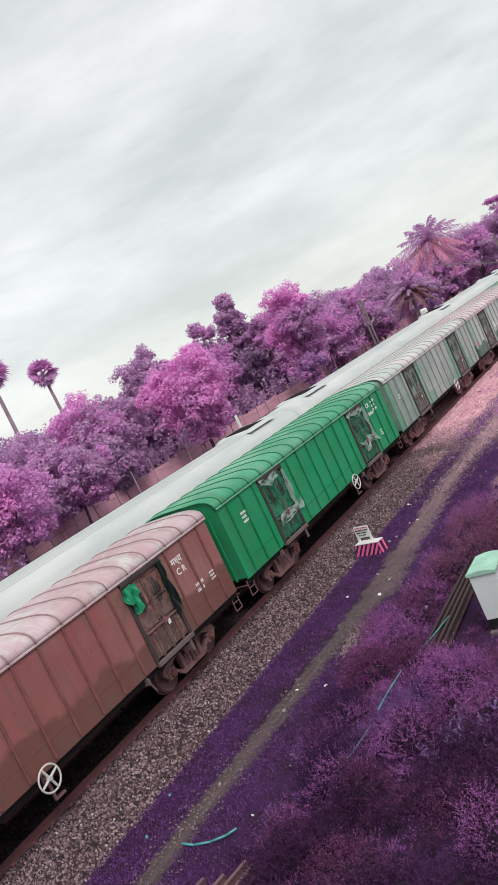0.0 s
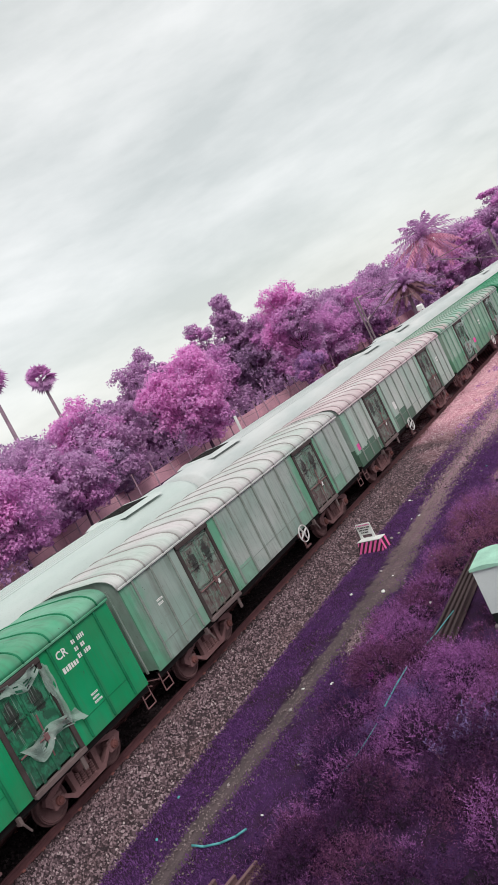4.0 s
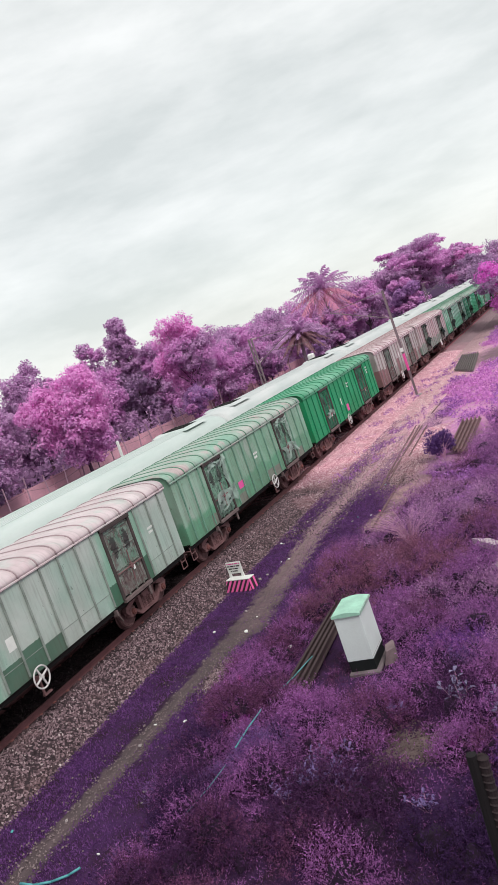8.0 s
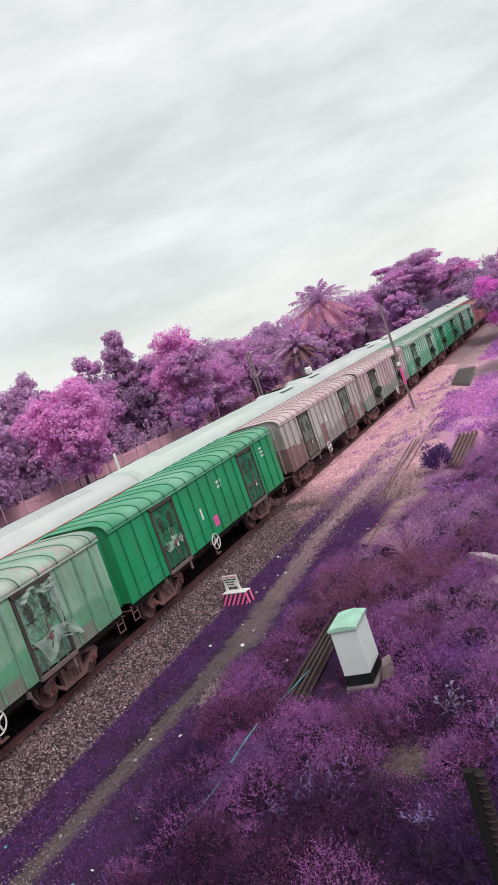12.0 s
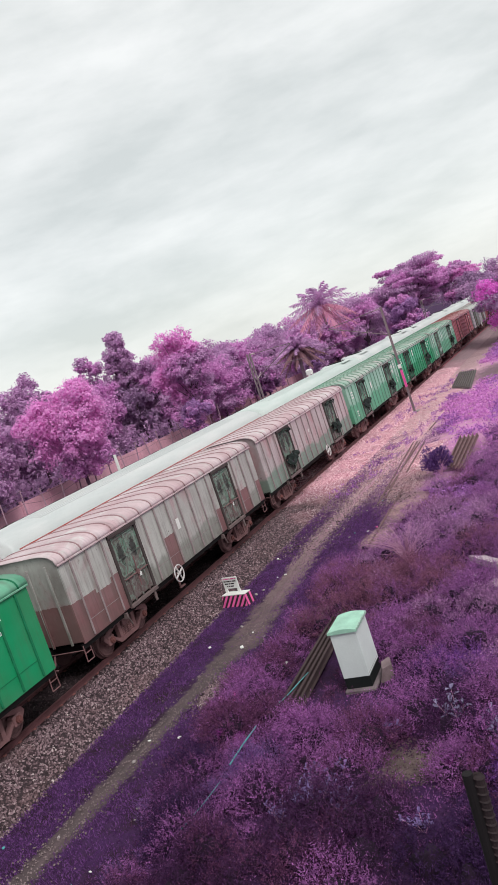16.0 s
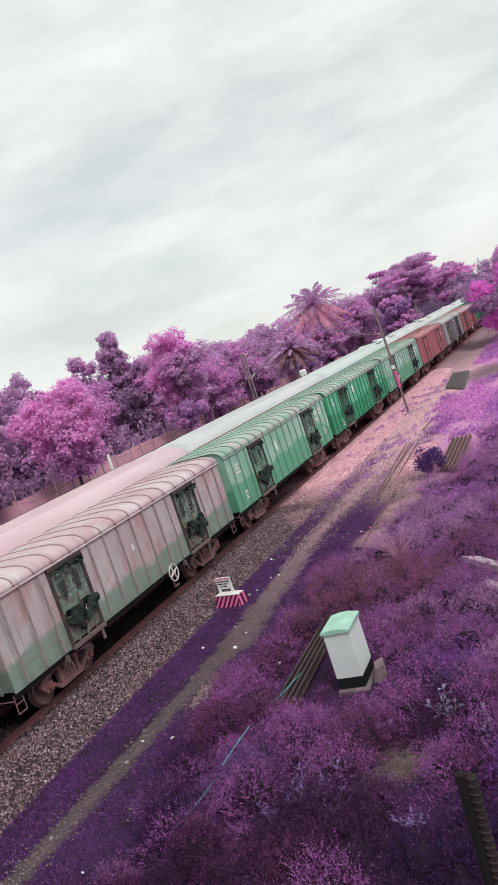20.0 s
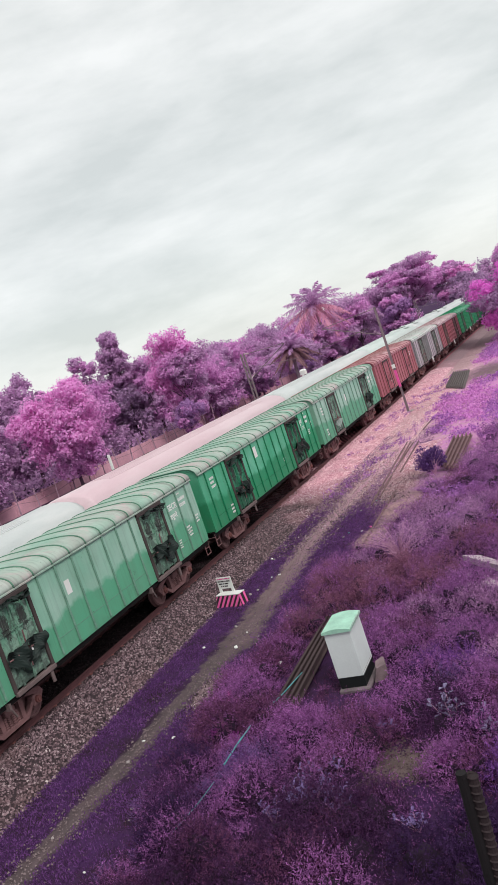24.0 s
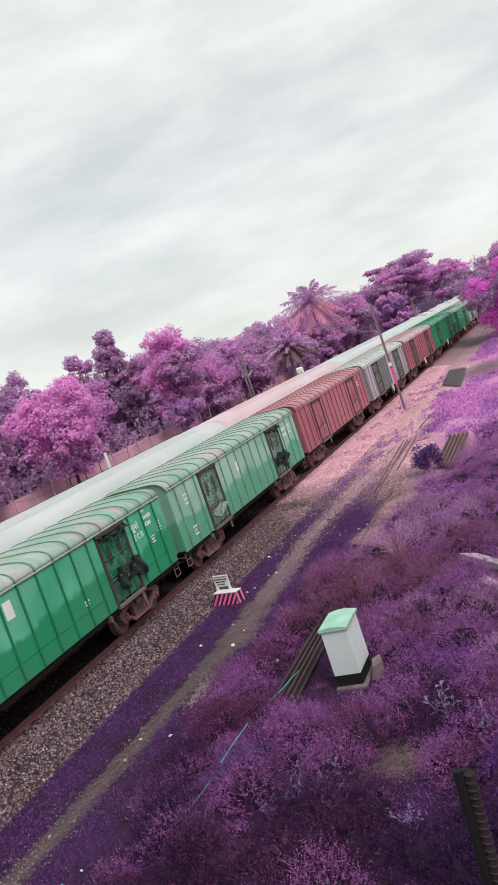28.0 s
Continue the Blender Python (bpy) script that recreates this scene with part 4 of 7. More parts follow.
def ground_material():
    k = Mat("bare_soil_and_low_weeds")
    v = k.world()
    big, mid, fine, grit = k.noise(v, 0.12, 4), k.noise(v, 1.1, 6, 0.7), k.noise(v, 14.0, 5, 0.7), k.noise(v, 45.0, 3, 0.8)
    soil = k.mix(fine, rgb(22, 13, 20), rgb(64, 45, 54))
    weed = k.mix(fine, rgb(44, 23, 58), rgb(98, 60, 116))
    pink = k.mix(fine, rgb(168, 96, 164), rgb(220, 150, 206))
    col = k.mix(k.mask(mid, 0.3, 0.7), soil, weed)
    far = k.math("ADD", k.axis(v, "Y"), k.math("MULTIPLY", k.math("SUBTRACT", big, 0.5), 40))
    open_side = k.mask(k.axis(v, "X"), -4, 0)
    lump = k.noise(v, 6.5, 5, 0.8)
    gravel = k.mix(k.mask(lump, 0.3, 0.7), rgb(138, 100, 108), rgb(228, 192, 196))
    gravel = k.mix(k.mask(far, 76, 96), gravel, k.mix(k.mask(lump, 0.3, 0.7), rgb(88, 70, 76), rgb(160, 134, 140)))
    col = k.mix(k.math("MULTIPLY", k.mask(far, 28, 46), open_side), col, k.mix(k.math("MULTIPLY", k.mask(mid, 0.3, 0.6), k.mask(k.axis(v, "X"), 4.8, 7.6)), gravel, pink))
    # the trodden line: its middle and width follow the path, its edges fray into the weeds
    y = k.math("DIVIDE", k.axis(v, "Y"), 130)
    mid_x = k.math("ADD", k.math("MULTIPLY", k.ramp(y, [(p[0] / 130, ((p[1] - 3) / 4,) * 3) for p in PATH]), 4.0), 3.0)
    half = k.math("MULTIPLY", k.ramp(y, [(p[0] / 130, (p[2] / 4,) * 3) for p in PATH]), 2.1)
    away = k.math("DIVIDE", k.math("ABSOLUTE", k.math("SUBTRACT", k.axis(v, "X"), mid_x), 0), half)
    fray = k.math("ADD", away, k.math("MULTIPLY", k.math("SUBTRACT", k.noise(v, 2.4, 5, 0.7), 0.5), 2.2))
    near = k.mix(grit, rgb(48, 41, 43), rgb(106, 94, 96))
    rosy = k.mix(k.mask(lump, 0.3, 0.7), rgb(152, 110, 120), rgb(232, 196, 200))
    trodden = k.mix(k.mask(k.math("ADD", k.axis(v, "Y"), k.math("MULTIPLY", mid, 8)), 24, 48), k.mix(k.mask(mid, 0.35, 0.65), near, k.mix(grit, rgb(66, 54, 60), rgb(118, 100, 104))), rosy)
    col = k.mix(k.math("MULTIPLY", k.mask(fray, 1.15, 0.8), k.mask(k.axis(v, "Y"), 80, 62)), col, trodden)
    tones = {"tan": (rgb(104, 76, 82), rgb(204, 168, 166)), "grit": (rgb(40, 30, 33), rgb(116, 97, 95)), "olive": (rgb(66, 56, 58), rgb(120, 106, 102))}
    ragged = k.math("MULTIPLY", k.math("SUBTRACT", k.noise(v, 1.9, 6, 0.75), 0.5), 4.2)
    for cx, cy, rx, ry, tone in BARE:
        ex = k.math("DIVIDE", k.math("SUBTRACT", k.axis(v, "X"), cx), rx)
        ey = k.math("DIVIDE", k.math("SUBTRACT", k.axis(v, "Y"), cy), ry)
        d = k.math("ADD", k.math("ADD", k.math("MULTIPLY", ex, ex), k.math("MULTIPLY", ey, ey)), ragged)
        col = k.mix(k.math("MULTIPLY", k.mask(d, 2.1, 0.2), 0.85), col, k.mix(k.mask(lump, 0.32, 0.68), *tones[tone]))
    k.bump(k.math("ADD", fine, grit), 0.7, 0.03)
    return k.done(col, 0.95, 0, 0.1)


M_GROUND = ground_material()
gx = np.unique(np.concatenate([np.array([-1500, -600, -250, -120, -70, -45, -30, -22]), np.arange(-18, 30.1, 0.75), np.array([36, 45, 70, 120, 250, 600, 1500])]))
gy = np.unique(np.concatenate([np.array([-400, -120, -50, -25]), np.arange(-14, 70.1, 0.75), np.arange(75, 150, 6.0), np.array([165, 200, 260, 350, 500, 800, 1300, 2200])]))
GX, GY = np.meshgrid(gx, gy)
GV = np.stack([GX, GY, ground_z(GX, GY)], -1).reshape(-1, 3)
nx = len(gx)
ii = (np.arange(len(gy) - 1)[:, None] * nx + np.arange(nx - 1)[None, :]).ravel()
ground = new("ground", fast_mesh("ground", GV, np.stack([ii, ii + 1, ii + nx + 1, ii + nx], 1), M_GROUND, True))
tagged(ground, "weedy bare soil beside the railway", "ground", "", "structure")


def ballast_material():
    k = Mat("crushed_stone_ballast")
    v = k.world()
    fine, mid = k.noise(v, 26.0, 4, 0.7), k.noise(v, 1.4, 4)
    cell = k.n("ShaderNodeTexVoronoi")
    cell.inputs["Scale"].default_value = 16.0
    k.link(v, cell.inputs["Vector"])
    grey = k.mix(fine, rgb(22, 16, 19), rgb(84, 70, 75))
    rosy = k.mix(k.mask(cell.outputs["Color"], 0.1, 0.9), rgb(160, 92, 110), rgb(238, 186, 198))
    yy = k.math("ADD", k.axis(v, "Y"), k.math("MULTIPLY", k.noise(v, 0.35, 3), 12))
    col = k.mix(k.mask(yy, 40, 47), grey, rosy)
    col = k.mix(k.mask(yy, 80, 94), col, k.mix(fine, rgb(96, 76, 82), rgb(168, 142, 148)))
    # strip below the wagons: reddish further on, train shade painted near-black nearer
    under_train = k.math("SUBTRACT", 1.0, k.mask(k.math("ABSOLUTE", k.axis(v, "X"), 0), 0.95, 1.35))
    col = k.mix(k.math("MULTIPLY", under_train, k.mask(yy, 38, 46)), col, rgb(158, 88, 100))
    under_train = k.math("MULTIPLY", under_train, k.mask(yy, 47, 39))
    col = k.mix(k.math("MULTIPLY", under_train, 0.7), col, rgb(26, 19, 21))
    k.bump(k.math("ADD", cell.outputs["Distance"], fine), 0.9, 0.03)
    return k.done(col, 0.95, 0, 0.15)


def stone_material():
    k = Mat("ballast_stones")
    geo = k.n("ShaderNodeNewGeometry")
    v = k.world()
    r = geo.outputs["Random Per Island"]
    grey = k.ramp(r, [(0.0, rgb(40, 31, 35)), (0.4, rgb(92, 74, 80)), (0.85, rgb(138, 114, 121)), (0.98, rgb(162, 142, 146)), (1.0, rgb(186, 172, 172))])
    rosy = k.ramp(r, [(0.0, rgb(172, 104, 122)), (0.6, rgb(226, 172, 186)), (1.0, rgb(248, 222, 228))])
    yy = k.math("ADD", k.axis(v, "Y"), k.math("MULTIPLY", k.noise(v, 0.35, 3), 12))
    col = k.mix(k.mask(yy, 40, 47), grey, rosy)
    patch = k.mask(k.noise(v, 0.8, 3), 0.5, 0.7)
    col = k.mix(k.math("MULTIPLY", patch, 0.4), col, rgb(118, 92, 94))
    # shade below the wagons, put into the stones' colour
    under_train = k.math("SUBTRACT", 1.0, k.mask(k.math("ABSOLUTE", k.axis(v, "X"), 0), 0.9, 1.3))
    under_train = k.math("MULTIPLY", under_train, k.mask(yy, 47, 39))
    col = k.mix(k.math("MULTIPLY", under_train, 0.8), col, rgb(34, 25, 28))
    return k.done(col, 0.9, 0, 0.2)


M_BALLAST, M_STONE = ballast_material(), stone_material()


def bed_z(x):
    """Height of the ballast bed across both tracks."""
    return np.interp(x, [-8.7, -7.0, -6.6, 1.75, 2.1, 3.35], [-0.56, -0.26, -0.185, -0.185, -0.23, -0.56])


bm = bmesh.new()
sweep(bm, [(-8.7, -0.9), (-8.7, -0.56), (-7.0, -0.24), (-6.6, -0.185), (1.75, -0.185), (2.1, -0.23), (3.3, -0.55), (3.3, -0.9)], [-40, 0, 20, 40, 60, 90, 130, 200, 400, 900])
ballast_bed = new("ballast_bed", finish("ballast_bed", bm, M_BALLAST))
tagged(ballast_bed, "crushed stone ballast bed under both tracks", "ballast", "", "structure")

rng = np.random.default_rng(5)
OCT = np.array([(1, 0, -0.35), (-1, 0, -0.35), (0, 1, -0.35), (0, -1, -0.35), (0.25, 0.1, 0.8), (-0.3, -0.1, 0.65)], float)
OCTF = np.array([(0, 2, 4), (2, 5, 4), (2, 1, 5), (1, 3, 5), (3, 4, 5), (3, 0, 4)])


def stones(n, xs, ys, zs, lo, hi):
    """Many small angular stones as one mesh."""
    c = np.stack([xs, ys, zs], 1)
    a = rng.uniform(0, 2 * np.pi, n)
    sc = rng.uniform(lo, hi, (n, 1)) * rng.uniform(0.65, 1.25, (n, 3))
    base = OCT[None] * sc[:, None] * rng.uniform(0.75, 1.2, (n, 6, 1))
    tilt = rng.uniform(-0.6, 0.6, n)
    ca, sa, ct, st = np.cos(a)[:, None], np.sin(a)[:, None], np.cos(tilt)[:, None], np.sin(tilt)[:, None]
    x, y, z = base[..., 0], base[..., 1] * ct - base[..., 2] * st, base[..., 1] * st + base[..., 2] * ct
    v = np.stack([x * ca - y * sa, x * sa + y * ca, z], -1) + c[:, None]
    f = (np.arange(n)[:, None, None] * 6 + OCTF[None]).reshape(-1, 3)
    return v.reshape(-1, 3), f


n = 52000
ys = 5 + 44 * rng.random(n) ** 1.5
xs = rng.uniform(0.95, 3.55, n) - 0.25 * np.clip((ys - 18) / 20, 0, 1) * (rng.random(n) > 0.3)
inner = rng.random(n) < 0.2
xs = np.where(inner, rng.uniform(-0.75, 0.78, n), xs)
zs = bed_z(xs) + 0.012
v, f = stones(n, xs, ys, zs, 0.024, 0.05)
n2 = 15000
ys = rng.uniform(46, 82, n2)
xs = rng.uniform(0.95, 3.6, n2)
v2, f2 = stones(n2, xs, ys, bed_z(xs) + 0.012, 0.03, 0.055)
v, f = np.concatenate([v, v2]), np.concatenate([f, f2 + len(v)])
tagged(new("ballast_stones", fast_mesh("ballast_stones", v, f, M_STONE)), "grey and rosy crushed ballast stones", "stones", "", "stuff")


def rail_profile(x):
    h = [(0.068, -0.172), (0.068, -0.16), (0.015, -0.14), (0.01, -0.05), (0.034, -0.036), (0.036, -0.006), (0.03, 0.0)]
    return [(x + a, z) for a, z in h] + [(x - a, z) for a, z in h[::-1]]


M_SLEEPER = simple("concrete_sleeper", rgb(44, 34, 37), 0.9, 0, 0.35, 5)


def track(x, label):
    t = new("railway_track")
    tagged(t, label, "railway track", "railway tracks", "structure")
    for s in (-1, 1):
        part("rail", sweep(bmesh.new(), rail_profile(x + s * 0.872), [-40, 20, 60, 120, 240, 900]), M_RAILHEAD, t, "brown steel rail")
    bm = bmesh.new()
    vs = [(x + a, y, z) for a, y, z in ((-1.37, -0.125, -0.33), (1.37, -0.125, -0.33), (1.37, 0.125, -0.33), (-1.37, 0.125, -0.33), (-1.35, -0.1, -0.175), (1.35, -0.1, -0.175), (1.35, 0.1, -0.175), (-1.35, 0.1, -0.175))]
    grow(bm, vs, BOXF)
    sl = finish("sleeper", bm, M_SLEEPER)
    bm = bmesh.new()
    for s in (-1, 1):
        for q in (-1, 1):
            box(bm, x + s * 0.872 + q * 0.1 - 0.04, x + s * 0.872 + q * 0.1 + 0.04, -0.05, 0.05, -0.175, -0.135, None, 0.01)
    cl = finish("rail_clips", bm, M_RUST)
    return t, sl, cl


track_near, sleeper_near, clips_near = track(0.0, "broad gauge track under the goods train")
track_far, sleeper_far, clips_far = track(TRACK2, "broad gauge track under the passenger coaches")


def ribbon(name, centre, half, z, mat, label, seed, kind="structure", category="path"):
    """A trodden strip with ragged edges laid on the ground."""
    rnd = np.random.default_rng(seed)
    ys = np.arange(centre[0][0], centre[-1][0], 0.35)
    cx = np.interp(ys, [p[0] for p in centre], [p[1] for p in centre])
    hw = np.interp(ys, [p[0] for p in centre], [p[2] for p in centre]) * half
    cols = np.linspace(-1, 1, 7)
    wob = 1 + 0.22 * np.sin(ys * 2.1 + seed) * np.sin(ys * 0.77) + 0.14 * rnd.standard_normal(len(ys))
    X = cx[:, None] + cols[None] * (hw * wob)[:, None]
    Y = np.repeat(ys[:, None], 7, 1)
    Z = ground_z(X, Y) + z - 0.045 * np.abs(cols[None]) ** 3
    v = np.stack([X, Y, Z], -1).reshape(-1, 3)
    i = (np.arange(len(ys) - 1)[:, None] * 7 + np.arange(6)[None]).ravel()
    ob = new(name, fast_mesh(name, v, np.stack([i, i + 1, i + 8, i + 7], 1), mat, True))
    return tagged(ob, label, category, "", kind)


def path_material():
    k = Mat("trodden_grit_path")
    v = k.world()
    fine, mid = k.noise(v, 45.0, 3, 0.8), k.noise(v, 1.1, 6, 0.7)
    near = k.mix(fine, rgb(48, 41, 43), rgb(106, 94, 96))
    rosy = k.mix(fine, rgb(156, 104, 128), rgb(228, 180, 200))
    yy = k.math("ADD", k.axis(v, "Y"), k.math("MULTIPLY", mid, 8))
    col = k.mix(k.mask(yy, 24, 48), k.mix(k.mask(mid, 0.35, 0.65), near, k.mix(fine, rgb(66, 54, 60), rgb(118, 100, 104))), rosy)
    k.bump(fine, 0.6, 0.02)
    return k.done(col, 0.95, 0, 0.12)


M_PATH = path_material()
footpath = ribbon("footpath", PATH, 0.2, 0.022, M_PATH, "trodden grit footpath along the track", 3)
n = 4200
ys = 5 + 40 * rng.random(n) ** 1.3
xs = np.interp(ys, [p[0] for p in PATH], [p[1] for p in PATH]) + rng.normal(0, 0.4, n) * np.where(rng.random(n) < 0.12, 2.0, 0.7)
v, f = stones(n, xs, ys, ground_z(xs, ys) + 0.04, 0.01, 0.03)
tagged(new("path_pebbles", fast_mesh("path_pebbles", v, f, simple("pale_path_pebbles", rgb(122, 106, 108), 0.9, 0, 0.4, 3))), "scattered pebbles on the footpath", "pebbles", "", "stuff")

n = 12000
ys = rng.uniform(28, 76, n)
xs = rng.uniform(2.9, 6.0, n) - 0.6 * rng.random(n)
xs[:3500], ys[:3500] = rng.normal(7.0, 0.5, 3500), rng.uniform(33, 44.5, 3500)
v, f = stones(n, xs, ys, ground_z(xs, ys) + 0.02, 0.02, 0.045)
tagged(new("rosy_pebbles", fast_mesh("rosy_pebbles", v, f, M_STONE)), "rosy pebbles spread beside the track", "pebbles", "", "stuff")

# stony spots between the path and the stacked rails
n = 2600
xs, ys = rng.normal(7.6, 0.5, n), rng.normal(21.0, 0.6, n)
xs[:900], ys[:900] = rng.normal(5.75, 0.16, 900), rng.normal(17.2, 0.5, 900)
v, f = stones(n, xs, ys, ground_z(xs, ys) + 0.01, 0.015, 0.04)
tagged(new("stony_spot", fast_mesh("stony_spot", v, f, M_STONE)), "stony spot beside the stacked rails", "gravel", "", "stuff")

# a bare patch of tan gravel in the scrub
n = 3200
xs, ys = rng.normal(11.7, 0.8, n), rng.normal(13.1, 0.33, n)
v, f = stones(n, xs, ys, ground_z(xs, ys) + 0.012, 0.01, 0.028)
tagged(new("gravel_patch", fast_mesh("gravel_patch", v, f, simple("tan_gravel", rgb(104, 88, 88), 0.9, 0, 0.5, 9))), "bare patch of tan gravel in the scrub", "gravel", "", "stuff")

# ---- plants ----
def blades(xs, ys, hs, width, lean, mat, name, label, per=1, z=None, curl=0.35):
    """Many grass blades: each a bent strip of two quads that narrows to its tip."""
    n = len(xs)
    z0 = ground_z(xs, ys) if z is None else z
    a = rng.uniform(0, 2 * np.pi, n)
    d = rng.uniform(0, 2 * np.pi, n)
    ln = rng.uniform(0.1, 1.0, n) * lean * hs
    wx, wy = np.cos(a) * width * rng.uniform(0.6, 1.4, n), np.sin(a) * width * rng.uniform(0.6, 1.4, n)
    mx, my = np.cos(d) * ln, np.sin(d) * ln
    v = np.empty((n, 5, 3))
    v[:, 0] = np.stack([xs - wx, ys - wy, z0 - 0.02], 1)
    v[:, 1] = np.stack([xs + wx, ys + wy, z0 - 0.02], 1)
    v[:, 2] = np.stack([xs + wx * 0.7 + mx * curl, ys + wy * 0.7 + my * curl, z0 + hs * 0.6], 1)
    v[:, 3] = np.stack([xs - wx * 0.7 + mx * curl, ys - wy * 0.7 + my * curl, z0 + hs * 0.6], 1)
    v[:, 4] = np.stack([xs + mx, ys + my, z0 + hs], 1)
    b = np.arange(n)[:, None] * 5
    f = np.concatenate([b + np.array([[0, 1, 2]]), b + np.array([[0, 2, 3]]), b + np.array([[3, 2, 4]])])
    ob = new(name, fast_mesh(name, v.reshape(-1, 3), f, mat))
    return tagged(ob, label, "grass", "", "stuff")


def sprigs(c, out, size, aspect):
    """Thin sprigs that point away from the middle of their mound."""
    n = len(c)
    u = out + rng.normal(size=(n, 3)) * 0.55
    u /= np.linalg.norm(u, axis=1, keepdims=True) + 1e-9
    w = np.cross(u, rng.normal(size=(n, 3)))
    w /= np.linalg.norm(w, axis=1, keepdims=True) + 1e-9
    s = size * rng.uniform(0.5, 1.5, (n, 1))
    v = np.stack([c - u * s, c + w * s * aspect, c + u * s, c - w * s * aspect], 1)
    return v.reshape(-1, 3), np.arange(n)[:, None] * 4 + np.arange(4)[None]


def leaf_cloud(c, size, normal_out=None, aspect=0.55):
    """Pointed leaves round the points c (n, 3)."""
    n = len(c)
    t = rng.normal(size=(n, 3))
    if normal_out is not None:
        t += normal_out * 0.4
    t /= np.linalg.norm(t, axis=1, keepdims=True) + 1e-9
    u = np.cross(t, rng.normal(size=(n, 3)))
    u /= np.linalg.norm(u, axis=1, keepdims=True) + 1e-9
    w = np.cross(t, u)
    s = size * rng.uniform(0.6, 1.4, (n, 1))
    v = np.stack([c - u * s * 0.7 + w * s * aspect * 1.25, c + u * s * 1.1, c - u * s * 0.7 - w * s * aspect * 1.25], 1)
    f = np.arange(n)[:, None] * 3 + np.arange(3)[None]
    return v.reshape(-1, 3), f


M_WEED = leafy("violet_ground_weed", rgb(66, 34, 82), rgb(142, 90, 158), speckle=0.12)
M_SCRUB = leafy("mauve_scrub", rgb(16, 5, 20), rgb(206, 128, 208), speckle=0.26, fine=0.56)
M_BROWN = leafy("brownish_plum_scrub", rgb(13, 5, 13), rgb(150, 88, 136), speckle=0.26, fine=0.56)
M_SCRUB2 = leafy("blue_violet_herb", rgb(32, 18, 48), rgb(158, 114, 182))
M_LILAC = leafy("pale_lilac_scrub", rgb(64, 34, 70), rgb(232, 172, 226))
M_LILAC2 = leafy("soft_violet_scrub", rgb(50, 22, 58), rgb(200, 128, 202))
M_WEED2 = leafy("deep_violet_scrub", rgb(13, 5, 22), rgb(160, 96, 192), speckle=0.26, fine=0.56)
# dark near plants, with the corner vignette put into their leaf colour
M_DEEP = leafy("vignetted_violet_herb", rgb(8, 3, 11), rgb(90, 56, 110))
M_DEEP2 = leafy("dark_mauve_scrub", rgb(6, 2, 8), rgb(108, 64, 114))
M_PLUM = leafy("dusty_plum_scrub", rgb(40, 21, 34), rgb(182, 118, 152))
M_MAGENTA = leafy("dusky_magenta_herb", rgb(58, 18, 62), rgb(186, 84, 180))
M_FIELD = leafy("bright_magenta_field_grass", rgb(140, 60, 152), rgb(255, 182, 246), 0.6, 0.3, 0.25, 0.4)
M_FIELD2 = leafy("soft_violet_field", rgb(92, 44, 116), rgb(224, 154, 236), 0.6, 0.3, 0.25, 0.4)
M_FLOWER = leafy("hot_pink_blossom", rgb(200, 60, 160), rgb(240, 130, 210))


def path_x(ys):
    return np.interp(ys, [p[0] for p in PATH], [p[1] for p in PATH])


def path_w(ys):
    return np.interp(ys, [p[0] for p in PATH], [p[2] for p in PATH]) * 0.5


def patchy(xs, ys, s, seed):
    """A smooth random field between 0 and 1 to make growth patchy."""
    r = np.random.default_rng(seed)
    v = np.zeros_like(xs)
    for i in range(6):
        k = r.normal(size=2) * s * (1 + 0.6 * i)
        v += np.sin(xs * k[0] + ys * k[1] + r.uniform(0, 6.28)) / (1 + 0.5 * i)
    return 0.5 + 0.5 * np.tanh(v * 0.9)


# low violet weed on both sides of the path
n = 130000
ys = 4 + 46 * rng.random(n) ** 1.25
side = rng.random(n) < 0.4
xs = np.where(side, rng.uniform(3.1, 4.6, n), rng.uniform(5.0, 7.2, n))
keep = (np.abs(xs - path_x(ys)) > path_w(ys) * rng.uniform(0.1, 1.6, n)) & (patchy(xs, ys, 1.2, 4) > rng.uniform(-0.1, 0.35, n)) & ((ys < 34) | (rng.random(n) < 0.45)) & ~bare(xs, ys)
xs, ys = xs[keep], ys[keep]
blades(xs, ys, rng.uniform(0.02, 0.055, len(xs)), 0.012, 1.6, M_WEED, "low_weed", "low violet weeds beside the path")

# weeds scattered over the rosy ballast further on
n = 9000
ys = rng.uniform(36, 78, n)
xs = rng.uniform(1.9, 5.6, n)
keep = patchy(xs, ys * 0.5, 1.5, 41) > 0.62 + 0.3 * rng.random(n)
xs, ys = xs[keep], ys[keep]
blades(xs, ys, rng.uniform(0.05, 0.14, len(xs)), 0.03, 1.2, M_FIELD2, "ballast_weeds", "violet weeds on the rosy ballast", z=np.where(xs < 3.3, bed_z(xs), -0.5))

# thin dry stalks that stand out of the scrub on the bank
n = 5000
ys = 1 + 31 * rng.random(n) ** 0.9
xs = rng.uniform(6.4, 17.0, n)
keep = (patchy(xs, ys, 0.9, 9) > 0.4) & ~((np.abs(xs - 10.2) < 0.5) & (np.abs(ys - 16.6) < 0.5))
xs, ys = xs[keep], ys[keep]
blades(xs, ys, rng.uniform(0.15, 0.42, len(xs)), 0.004, 0.8, M_BROWN, "scrub_stalks", "thin brownish stalks in the scrub on the bank")


